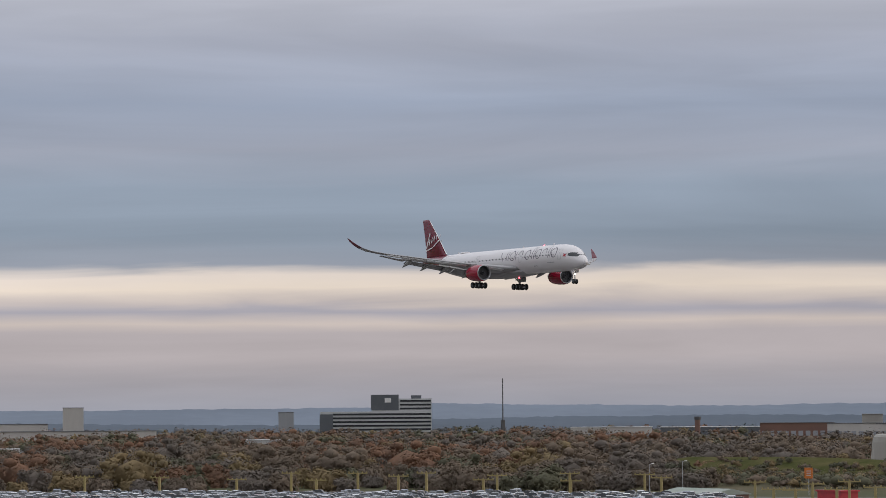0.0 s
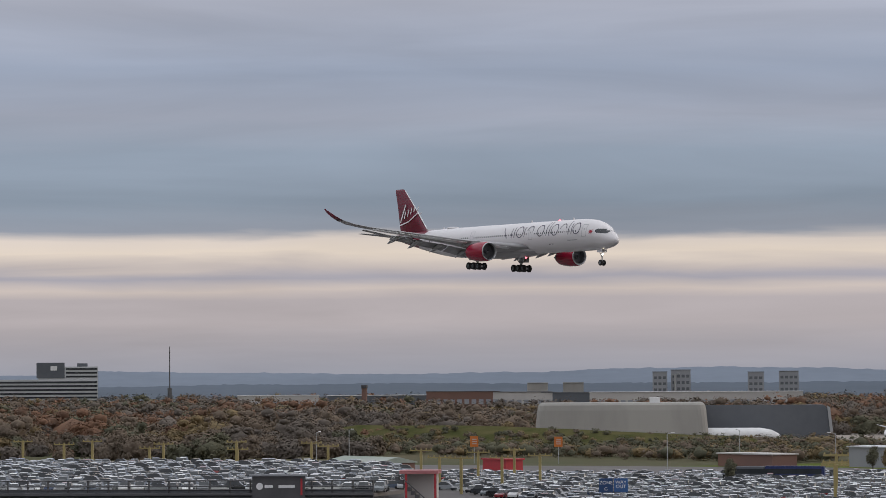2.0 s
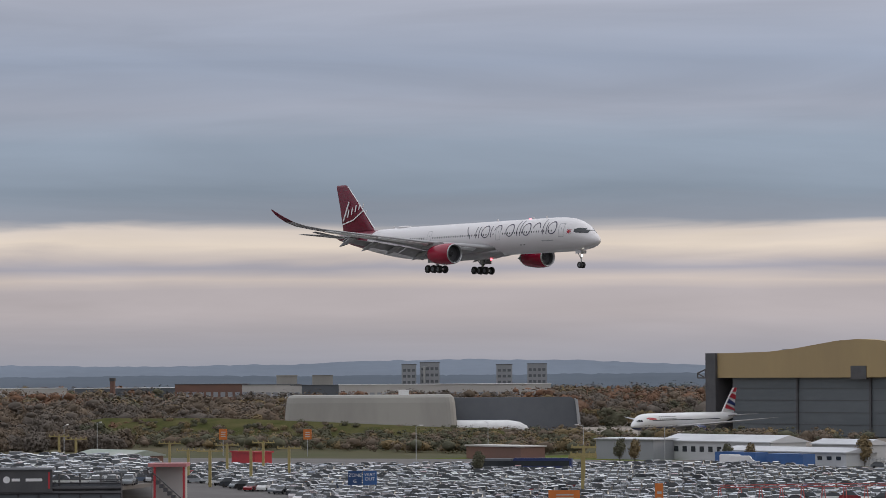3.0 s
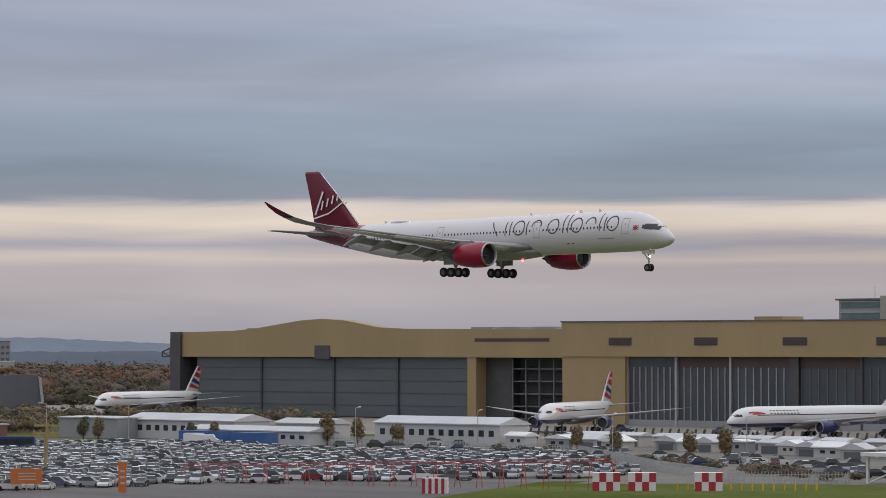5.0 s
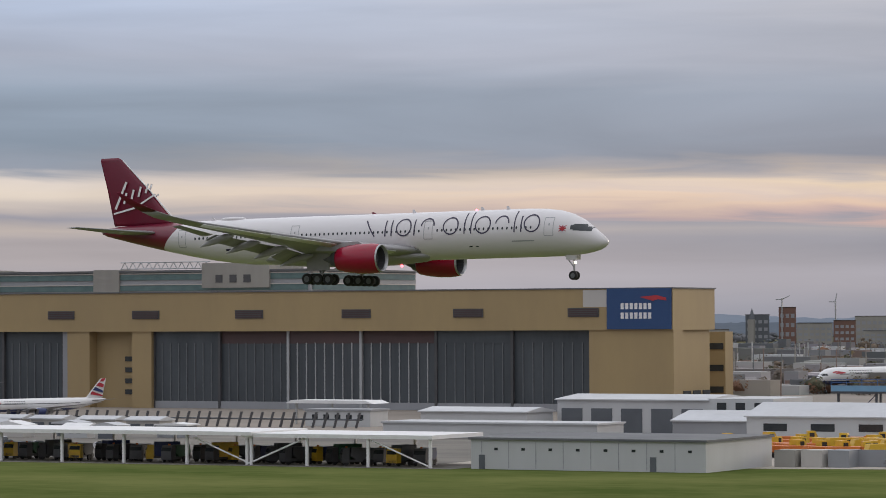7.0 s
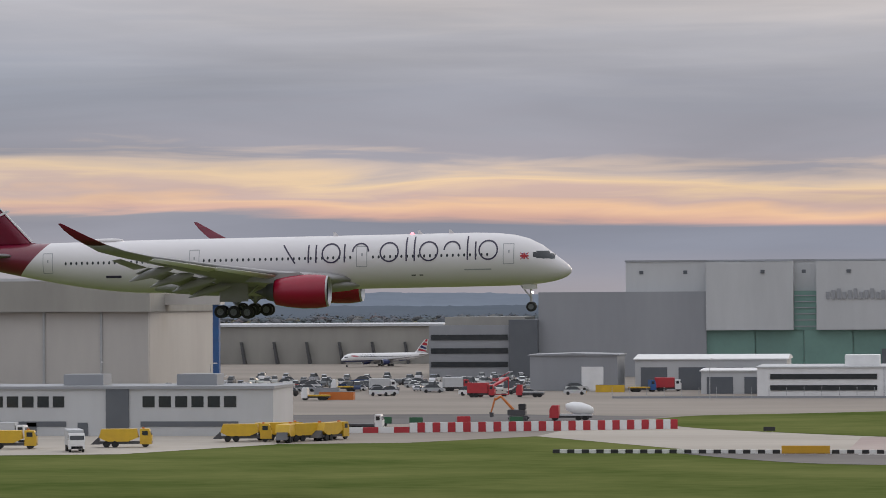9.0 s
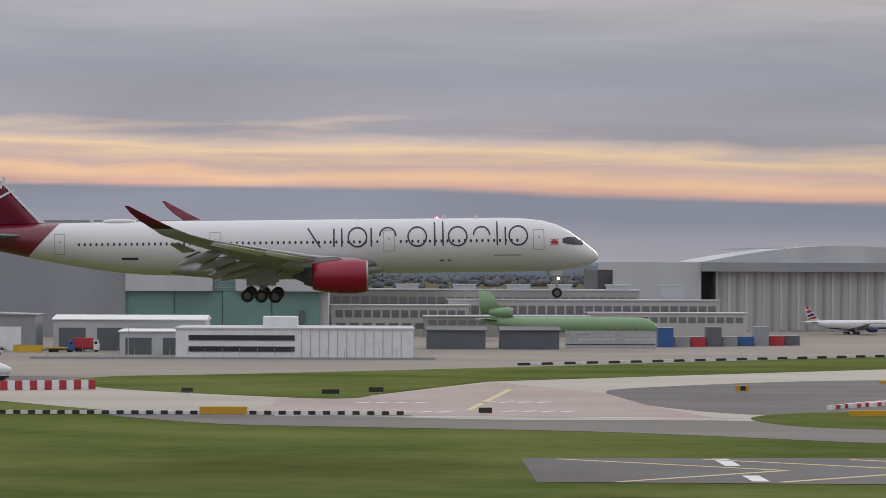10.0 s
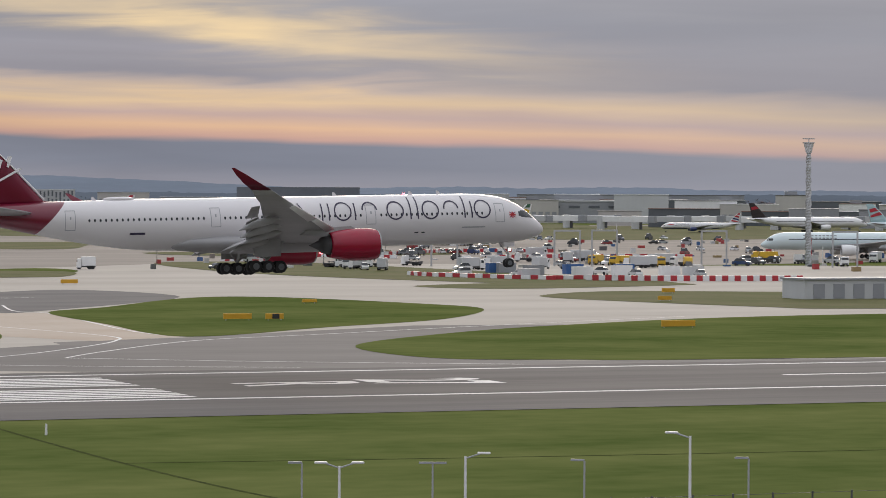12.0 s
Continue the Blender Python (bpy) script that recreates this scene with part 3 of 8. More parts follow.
def line_pts(a, b, n=6):
    return [(a[0] + (b[0] - a[0]) * i / n, a[1] + (b[1] - a[1]) * i / n) for i in range(n + 1)]


def ring_pts(s, z, rs, rz, a0=0, a1=360, n=28):
    return [(s + rs * math.cos(radians(a0 + (a1 - a0) * i / n)), z + rz * math.sin(radians(a0 + (a1 - a0) * i / n))) for i in range(n + 1)]


def hull(seg):
    rings = []
    S = sorted({p[0] for p in PROFILE} | set(range(12, 60, 4)))
    for s in S:
        zc, ry, rz = section(s)
        rings.append([(-s, ry * math.cos(2 * math.pi * i / seg), zc + rz * math.sin(2 * math.pi * i / seg)) for i in range(seg)])
    return loft(rings)


def blade(stations, n=10):
    """A wing through stations (le_s, y, z, chord, thickness, twist)."""
    rings = []
    for s, y, z, c, th, tw in stations:
        pts = []
        for k in range(2 * n):
            if k <= n:
                u = 0.5 * (1 - math.cos(math.pi * k / n))
                w = 1
            else:
                u = 0.5 * (1 - math.cos(math.pi * (2 * n - k) / n))
                w = -0.75
            t = th * c * 5 * (0.2969 * math.sqrt(u) - 0.126 * u - 0.3516 * u * u + 0.2843 * u ** 3 - 0.1036 * u ** 4)
            pts.append((-(s + u * c), y, z + w * t - math.sin(radians(tw)) * u * c))
        rings.append(pts)
    return loft(rings)


def fin_blade(stations, n=8):
    rings = []
    for s, z, c, th in stations:
        pts = []
        for k in range(2 * n):
            u = 0.5 * (1 - math.cos(math.pi * (k if k <= n else 2 * n - k) / n))
            w = 1 if k <= n else -1
            t = th * c * 5 * (0.2969 * math.sqrt(u) - 0.126 * u - 0.3516 * u * u + 0.2843 * u ** 3 - 0.1036 * u ** 4)
            pts.append((-(s + u * c), w * t, z))
        rings.append(pts)
    return loft(rings)


def turned(profile, seg=32, mi=None):
    """A body of revolution about the x axis: (s, r) rows; it stays open where its rows end."""
    bm = bmesh.new()
    R = [[bm.verts.new((-s, r * math.cos(2 * math.pi * i / seg), r * math.sin(2 * math.pi * i / seg))) for i in range(seg)] for s, r in profile]
    for k, (a, b) in enumerate(zip(R, R[1:])):
        for i in range(seg):
            j = (i + 1) % seg
            f = bm.faces.new((a[i], a[j], b[j], b[i]))
            f.material_index = mi[k] if mi else 0
    bmesh.ops.recalc_face_normals(bm, faces=bm.faces[:])
    return bm


def wheel(parent, x, y, z, r, w, me_t, me_r):
    m = Matrix.Translation((x, y, z)) @ Matrix.Diagonal((r, w, r, 1))
    t = shared("tyre", me_t, parent, m)
    shared("rim", me_r, parent, m)
    return t


def wheel_meshes():
    seg = 24
    prof = [(-0.5, 0.55), (-0.5, 0.86), (-0.34, 0.98), (0, 1.0), (0.34, 0.98), (0.5, 0.86), (0.5, 0.55)]
    bm = bmesh.new()
    R = [[bm.verts.new((r * math.cos(2 * math.pi * i / seg), y, r * math.sin(2 * math.pi * i / seg))) for i in range(seg)] for y, r in prof]
    for a, b in zip(R, R[1:]):
        for i in range(seg):
            bm.faces.new((a[i], a[(i + 1) % seg], b[(i + 1) % seg], b[i]))
    bmesh.ops.recalc_face_normals(bm, faces=bm.faces[:])
    tyre = mesh_of(bm, "tyre", RUBBER, True)
    bm = bmesh.new()
    prof = [(-0.40, 0.02), (-0.46, 0.22), (-0.36, 0.30), (-0.40, 0.56), (0.40, 0.56), (0.36, 0.30), (0.46, 0.22), (0.40, 0.02)]
    R = [[bm.verts.new((r * math.cos(2 * math.pi * i / seg), y, r * math.sin(2 * math.pi * i / seg))) for i in range(seg)] for y, r in prof]
    for a, b in zip(R, R[1:]):
        for i in range(seg):
            bm.faces.new((a[i], a[(i + 1) % seg], b[(i + 1) % seg], b[i]))
    rim = mesh_of(bm, "rim", GREY_RIB)
    return tyre, rim


TYRE_ME, RIM_ME = wheel_meshes()
WING = [(24.2, 2.2, -0.45, 15.5, 0.125, 2), (26.2, 4.0, -0.25, 13.0, 0.12, 2), (30.2, 10.0, 0.4, 8.8, 0.105, 1), (35.4, 18.0, 1.45, 6.0, 0.10, 0), (41.3, 26.8, 2.75, 3.5, 0.095, -1),
        (43.2, 29.2, 3.35, 2.9, 0.085, 0), (44.8, 30.6, 4.05, 2.2, 0.08, 0)]
TIP = [(44.8, 30.6, 4.05, 2.2, 0.08, 0), (46.3, 31.2, 4.8, 1.8, 0.08, 0), (47.8, 31.65, 5.6, 1.2, 0.08, 0), (49.2, 31.9, 6.35, 0.4, 0.08, 0)]


WING_STRAIGHT = [(24.2, 2.2, -0.45, 15.5, 0.125, 2), (26.2, 4.0, -0.25, 13.0, 0.12, 2), (30.2, 10.0, 0.35, 8.8, 0.105, 1), (41.3, 26.8, 2.1, 3.5, 0.095, 0), (46.0, 32.0, 2.7, 0.6, 0.08, 0)]


def mirrored(st, side):
    return [(s, side * y, *r) for s, y, *r in st]


def airliner(name, label, body, red, tail, nacelle, wing, tip, hero=False, belly=None, at=None, flat=1.0, group=""):
    """An airliner with its nose at the origin, pointing along +x."""
    a = thing(name, label, "airliner", at, group)
    seg = 48 if hero else 24
    fus = part("fuselage", hull(seg), body, a, smooth=True)
    # wing-to-hull fairing
    rings = []
    for s, hw, z0, z1 in ((22.5, 1.0, -1.2, -0.9), (25, 2.6, -1.75, -0.2), (29, 3.4, -2.1, 0.3), (36, 3.5, -2.15, 0.3), (41, 3.3, -2.0, 0.35), (44.5, 2.7, -1.7, 0.2), (48.5, 1.0, -1.3, -0.5)):
        rings.append([(-s, hw * math.cos(t) * 1.0, (z0 + z1) / 2 + (z1 - z0) / 2 * math.sin(t)) for t in [2 * math.pi * i / 20 for i in range(20)]])
    part("belly_fairing", loft(rings), wing, a, smooth=True)
    for side in (-1, 1):
        w = part("wing", blade(mirrored(WING if hero else WING_STRAIGHT, side), 12 if hero else 6), wing, a, smooth=True)
        if hero:
            part("winglet", blade(mirrored(TIP, side), 8), tip, w, "upswept winglet", smooth=True)
        part("tailplane", blade([(62.6, side * 1.2, 2.9, 6.6, 0.10, 0), (65.4, side * 4.5, 3.15, 4.6, 0.09, 0), (69.6, side * 9.5, 3.55, 2.0, 0.08, 0)], 8 if hero else 5), wing, a, smooth=True)
        # engine
        e = part("engine", turned([(0.0, 1.58), (0.12, 1.66), (0.5, 1.76), (1.4, 1.86), (3.0, 1.84), (4.6, 1.66), (5.7, 1.44), (5.9, 1.36), (5.2, 1.30)], 36 if hero else 18), nacelle, a, "turbofan nacelle", smooth=True)
        e.matrix_local = Matrix.Translation((-25.3, side * 10.6, -1.55))
        part("intake_lip", turned([(0.35, 1.42), (0.12, 1.48), (0.0, 1.55), (-0.03, 1.585), (0.0, 1.62), (0.16, 1.685)], 36 if hero else 18), STEEL, e, "bright metal intake lip", smooth=True)
        part("fan", turned([(1.2, 0.02), (0.75, 0.30), (1.15, 0.5), (1.3, 1.46), (0.3, 1.44)], 24), DARK_FRAME, e, "dark fan and spinner")
        part("exhaust", turned([(5.0, 1.25), (5.9, 1.1), (6.8, 0.85), (6.7, 0.7), (7.7, 0.25), (8.2, 0.03)], 24), DARK_FRAME, e, "dark exhaust cone", smooth=True)
        bm = prism([(-27.2, -0.05), (-28.5, 0.55), (-33.5, 0.35), (-34.5, -0.35), (-31, -0.6)], side * 10.6 - 0.22, side * 10.6 + 0.22)
        part("pylon", bm, wing, a)
        if hero:
            # lowered flaps and their track fairings
            for s0, y0, z0, c0, s1, y1, z1, c1 in ((39.0, 4.2, -0.75, 3.0, 38.7, 10.4, -0.05, 2.3), (38.8, 10.7, 0.0, 2.2, 42.8, 20.5, 1.5, 1.5)):
                st = [(s0, side * y0, z0, c0, 0.12, 24), (s1, side * y1, z1, c1, 0.12, 24)]
                part("flap", blade(st, 8), wing, w, "lowered flap", smooth=True)
            part("aileron", blade([(43.0, side * 20.8, 1.55, 1.4, 0.12, 10), (44.5, side * 26.0, 2.5, 1.0, 0.12, 8)], 6), wing, w, smooth=True)
            for y, s, z in ((7.0, 36.8, -0.8), (12.6, 37.3, 0.0), (16.6, 38.8, 0.6), (20.4, 40.2, 1.3)):
                rr = []
                for u, r in ((0, 0.03), (0.6, 0.26), (1.6, 0.42), (3.0, 0.42), (4.4, 0.26), (5.4, 0.04)):
                    rr.append([(-(s + u * 0.9), side * y + 0.7 * r * math.cos(t), z - 0.22 * u * (0.4 + 0.12 * u) + 1.1 * r * math.sin(t)) for t in [2 * math.pi * i / 12 for i in range(12)]])
                part("flap_track_fairing", loft(rr), wing, w, smooth=True)
            for y0, y1 in ((5, 9.2), (11.8, 19), (19.2, 26.5)):
                f = lambda y: [p + (q - p) * ((y - WA[1]) / (WB[1] - WA[1])) for WA, WB in [next((A, B) for A, B in zip(WING, WING[1:]) if A[1] <= y <= B[1])] for p, q in zip(WA, WB)]
                A, B = f(y0), f(y1)
                # slat colour is near white to paint in the bright line of the leading edge
                part("slat", blade([(A[0] - 0.55, side * A[1], A[2] - 0.35, 1.0, 0.16, 22), (B[0] - 0.4, side * B[1], B[2] - 0.22, 0.7, 0.16, 22)], 6), surf("slat_highlight", (0.78, 0.78, 0.78), (0.72, 0.72, 0.72), 0.5, 0.4), w, "extended leading-edge slat", smooth=True)
    fin = part("fin", fin_blade([(58.5, 4.0, 11.8, 0.03), (61.2, 4.35, 9.2, 0.075), (65.4, 8.9, 6.0, 0.07), (69.0, 12.55, 3.4, 0.06), (69.6, 12.9, 2.7, 0.03)]), tail, a, "swept tail fin", smooth=True)
    # undercarriage
    ng = part("nose_gear", tube(tube(tube(bmesh.new(), (-4.6, 0, -1.2), (-4.6, 0, -3.9), 0.13), (-5.9, 0, -1.3), (-4.65, 0, -2.9), 0.07), (-4.6, -0.45, -3.9), (-4.6, 0.45, -3.9), 0.09), STEEL, a)
    for y in (-0.36, 0.36):
        wheel(ng, -4.6, y, -3.92, 0.55, 0.38, TYRE_ME, RIM_ME)
    if hero:
        part("gear_door", boxes((-5.4, -4.0, -0.62, -0.58, -2.0, -1.45)), body, ng)
        part("gear_door", boxes((-5.4, -4.0, 0.58, 0.62, -2.0, -1.45)), body, ng)
        part("landing_light", turned([(0.0, 0.02), (0.02, 0.16), (0.14, 0.13)], 12), glow("lamp_glow", (1, 0.93, 0.8), 7.0), ng, "lit landing light").matrix_local = Matrix.Translation((-4.3, -0.1, -2.35))
    for side in (-1, 1):
        y = side * 5.3
        bm = tube(tube(bmesh.new(), (-36.4, side * 4.6, -0.6), (-36.8, y, -3.7), 0.24, 0.2), (-34.3, side * 4.4, -0.8), (-36.7, y, -3.0), 0.12)
        tube(bm, (-38.6, y, -3.65), (-35.0, y, -3.8), 0.2)
        tube(bm, (-38.6, side * 4.2, -0.9), (-36.8, y, -2.9), 0.1)
        mg = part("main_gear", bm, STEEL, a)
        for k in range(3):
            for dy in (-0.72, 0.72):
                wheel(mg, -35.3 - 1.5 * k, y + dy, -3.8 + 0.06 * k, 0.70, 0.52, TYRE_ME, RIM_ME)
        part("gear_door", boxes((-38.4, -35.2, y + side * 0.55, y + side * 0.65, -2.6, -0.4)), wing, mg)
    # flight deck glazing
    bm = bmesh.new()
    for sd in (-1, 1):
        for s0, s1, z0, z1 in (((1.75, 2.3, 1.32, 1.9), (2.3, 3.05, 1.36, 2.2), (3.05, 3.7, 1.42, 2.22), (3.7, 4.05, 1.55, 2.1)) if hero else ((1.95, 2.4, 1.45, 1.95), (2.44, 3.1, 1.48, 2.22), (3.14, 3.85, 1.5, 2.2))):
            skin_patch(bm, s0, s1, z0, z1, 0.02, sd)
    bmesh.ops.recalc_face_normals(bm, faces=bm.faces[:])
    part("cockpit_window", bm, GLASS, a, "dark cockpit glazing")
    if flat != 1.0:
        a.scale = (flat, flat, flat)
    return a, fus, fin


V_RED = (0.15, 0.002, 0.022)
V_PURPLE = surf("title_purple", (0.030, 0.022, 0.055), (0.035, 0.026, 0.06), 1, 0.4)
HULL_RED = livery("white_hull_red_tail", (0.69, 0.665, 0.672), V_RED, 58.9, 63.2, 4.2, -0.3)
FIN_RED = surf("fin_red", V_RED, (0.135, 0.002, 0.020), 0.2, 0.3)
ENG_RED = surf("nacelle_red", (0.30, 0.003, 0.028), (0.26, 0.003, 0.024), 0.3, 0.25)
WING_GREY = surf("wing_grey", (0.36, 0.355, 0.36), (0.29, 0.285, 0.29), 0.25, 0.45, stretch=(0.4, 1, 1))
LOGO_WHITE = surf("logo_white", (0.78, 0.78, 0.78), (0.74, 0.74, 0.74), 1, 0.4)
DOOR_LINE = surf("door_seam", (0.33, 0.34, 0.35), (0.30, 0.31, 0.32), 1, 0.5)


# the painted title as plain bars, rings and arches: kind, place along the hull, height
TITLE = (("lean", 31.8, 0), ("bar", 28.95, 3.4), ("bar", 28.1, 3.4), ("ring", 26.4, 2.45), ("bar", 24.9, 3.4), ("arch", 23.1, 2.55), ("ring", 19.9, 2.45), ("bar", 18.0, 4.0),
         ("bar", 17.1, 4.05), ("ring", 15.5, 2.45), ("arch", 12.9, 2.55), ("bar", 11.2, 4.0), ("bar", 10.3, 3.4), ("ring", 8.9, 2.45))


def hero_airliner():
    a, fus, fin = airliner("landing_airliner", "white long-range airliner with deep red tail and engines, wheels down, landing", HULL_RED, V_RED, FIN_RED, ENG_RED, WING_GREY, FIN_RED, hero=True)
    # cabin windows
    bm = bmesh.new()
    bm.faces.new([bm.verts.new((0.125 * math.cos(t), 0, 0.19 * math.sin(t))) for t in [2 * math.pi * i / 10 for i in range(10)]])
    win = mesh_of(bm, "cabin_window", GLASS)
    gaps = ((6.0, 7.9), (22.0, 24.0), (40.9, 42.9), (57.4, 99))
    for side in (-1, 1):
        s = 9.0
        while s < 57.2:
            if not any(p < s < q for p, q in gaps):
                p = skin(s, 1.95, 0.022, side)
                n = math.degrees(math.asin(max(-1, min(1, (1.95 - section(s)[0]) / section(s)[2]))))
                shared("cabin_window", win, fus, Matrix.Translation(p) @ Matrix.Rotation(radians(side * n), 4, "X"))
            s += 0.635
        # doors: raised seams
        for s0, s1, z0, z1 in ((6.1, 7.25, 0.9, 3.08), (22.4, 23.55, 0.93, 3.15), (41.3, 42.4, 0.97, 3.13), (58.2, 59.3, 0.92, 3.1)):
            bm = bmesh.new()
            for q in (line_pts((s0, z0), (s0, z1)), line_pts((s1, z0), (s1, z1)), line_pts((s0, z0), (s1, z0)), line_pts((s0, z1), (s1, z1))):
                skin_stroke(bm, q, 0.075, 0.02, side)
            skin_patch(bm, s0 + 0.45, s0 + 0.62, 2.1, 2.4, 0.02, side, 1)
            part("cabin_door", bm, DOOR_LINE, fus, "door seam")
        # title along the hull, as plain rings, bars and arches
        W = 0.17
        for kind, sp, z1 in TITLE:
            t = bmesh.new()
            if kind == "bar":
                skin_stroke(t, line_pts((sp, 1.42), (sp, z1)), W, 0.03, side)
            elif kind == "lean":
                skin_stroke(t, line_pts((sp, 3.45), (sp - 1.35, 1.42)), W, 0.03, side)
            elif kind == "ring":
                skin_stroke(t, ring_pts(sp, z1, 1.0, 1.02), W, 0.03, side)
            else:
                skin_stroke(t, ring_pts(sp, z1, 0.88, 0.9, 0, 180, 14), W, 0.03, side)
            bmesh.ops.recalc_face_normals(t, faces=t.faces[:])
            part("title_stroke", t, V_PURPLE, fus, "dark purple painted stroke")
        # small flag
        part("flag_field", skin_patch(bmesh.new(), 4.5, 5.4, 1.35, 2.05, 0.03, side), LOGO_WHITE, fus)
        b2 = skin_stroke(skin_stroke(bmesh.new(), line_pts((5.4, 1.7), (4.5, 1.7)), 0.2, 0.04, side), line_pts((4.95, 1.35), (4.95, 2.05)), 0.2, 0.04, side)
        skin_stroke(skin_stroke(b2, line_pts((5.4, 1.35), (4.5, 2.05)), 0.09, 0.04, side), line_pts((5.4, 2.05), (4.5, 1.35)), 0.09, 0.04, side)
        part("flag_cross", b2, surf("flag_red", (0.45, 0.03, 0.04)), fus)
        for z0, s0 in ((1.42, 4.6), (1.42, 5.08), (1.86, 4.6), (1.86, 5.08)):
            part("flag_corner", skin_patch(bmesh.new(), s0, s0 + 0.22, z0, z0 + 0.13, 0.036, side, 1), surf("flag_blue", (0.03, 0.05, 0.20)), fus)
        part("hull_number_bar", skin_patch(bmesh.new(), 50.2, 52.0, 0.25, 0.5, 0.03, side), V_PURPLE, fus, "small dark bar")
        part("hull_line_bar", skin_patch(bmesh.new(), 8.6, 11.6, 0.28, 0.42, 0.025, side), DOOR_LINE, fus)
        part("hull_vent", skin_patch(bmesh.new(), 16.2, 16.6, -0.2, -0.08, 0.02, side, 1), GLASS, fus)
        part("hull_vent", skin_patch(bmesh.new(), 17.0, 17.5, -0.2, -0.08, 0.02, side, 1), GLASS, fus)
        # white slanted strokes on the fin
        bm = bmesh.new()

        def fin_stroke(q, w):
            P = [Vector(p) for p in q]
            for p, r in zip(P, P[1:]):
                d = (r - p).normalized()
                o = Vector((-d.y, d.x)) * w / 2
                bm.faces.new([bm.verts.new((-v.x, side * 0.43, v.y)) for v in (p + o, r + o, r - o, p - o)])

        fin_stroke([(69.9, 6.2), (68.2, 9.7)], 0.34)
        for q in range(4):
            fin_stroke([(68.6 - q * 1.1, 6.9 + q * 0.42), (68.2 - q * 1.1, 8.3 + q * 0.36)], 0.3)
        fin_stroke([(70.2, 5.6), (67.0, 6.3), (63.8, 8.0)], 0.24)
        bmesh.ops.recalc_face_normals(bm, faces=bm.faces[:])
        part("fin_emblem", bm, LOGO_WHITE, fin, "white slanted strokes")
    # roof antenna dome, beacons, blades
    rr = [[(-52.4 + 1.9 * math.cos(t) * k, 0.75 * math.sin(t) * k, h) for t in [2 * math.pi * i / 20 for i in range(20)]] for k, h in ((1, 4.25), (0.95, 4.5), (0.7, 4.62), (0.3, 4.66))]
    part("antenna_dome", loft(rr), HULL_RED, fus, smooth=True)
    for s in (13.0, 16.5, 26.0, 55.0):
        zt = section(s)[0] + section(s)[2]
        part("antenna", prism([(-s, zt - 0.05), (-s - 0.35, zt + 0.4), (-s - 0.6, zt + 0.4), (-s - 0.6, zt - 0.05)], -0.03, 0.03), HULL_RED, fus)
    rb = glow("beacon_glow", (1.0, 0.12, 0.15), 5.0)
    b = turned([(0, 0.03), (0.1, 0.16), (0.3, 0.16), (0.4, 0.03)], 10)
    part("beacon", b, rb, fus, "red beacon").matrix_local = Matrix.Translation((-17.5, 0, 4.42))
    part("beacon", turned([(0, 0.03), (0.1, 0.16), (0.3, 0.16), (0.4, 0.03)], 10), rb, fus, "red beacon").matrix_local = Matrix.Translation((-28.0, 0, -2.2))
    # pale leading edge of the fin
    part("fin_edge", tube(tube(bmesh.new(), (-61.1, 0, 4.5), (-65.3, 0, 8.9), 0.10, 0.09), (-65.3, 0, 8.9), (-69.0, 0, 12.55), 0.09, 0.07), LOGO_WHITE, fin, "pale leading edge")
    return a


hero = hero_airliner()

# ---------------------------------------------------------------- buildings
def slab_building(name, label, x0, x1, y0, y1, h, wall, roof=ROOF_DARK, category="building", lip=0.35, at=None):
    """A plain block with a separate roof with a lip."""
    b = thing(name, label, category, at)
    part("wall", boxes((x0, x1, y0, y1, 0, h)), wall, b)
    part("roof", boxes((x0 - lip, x1 + lip, y0 - lip, y1 + lip, h, h + lip)), roof, b)
    return b


def window_row(b, x0, x1, n, z0, z1, y, mat=GLASS, gap=0.3, frame=None):
    """n panes along a facade that faces the eye."""
    w = (x1 - x0) / n
    me = mesh_of(boxes((0, w * (1 - gap), -0.06, 0.04, 0, z1 - z0)), "window", mat)
    for i in range(n):
        shared("window", me, b, Matrix.Translation((x0 + w * i + w * gap / 2, y, z0)))


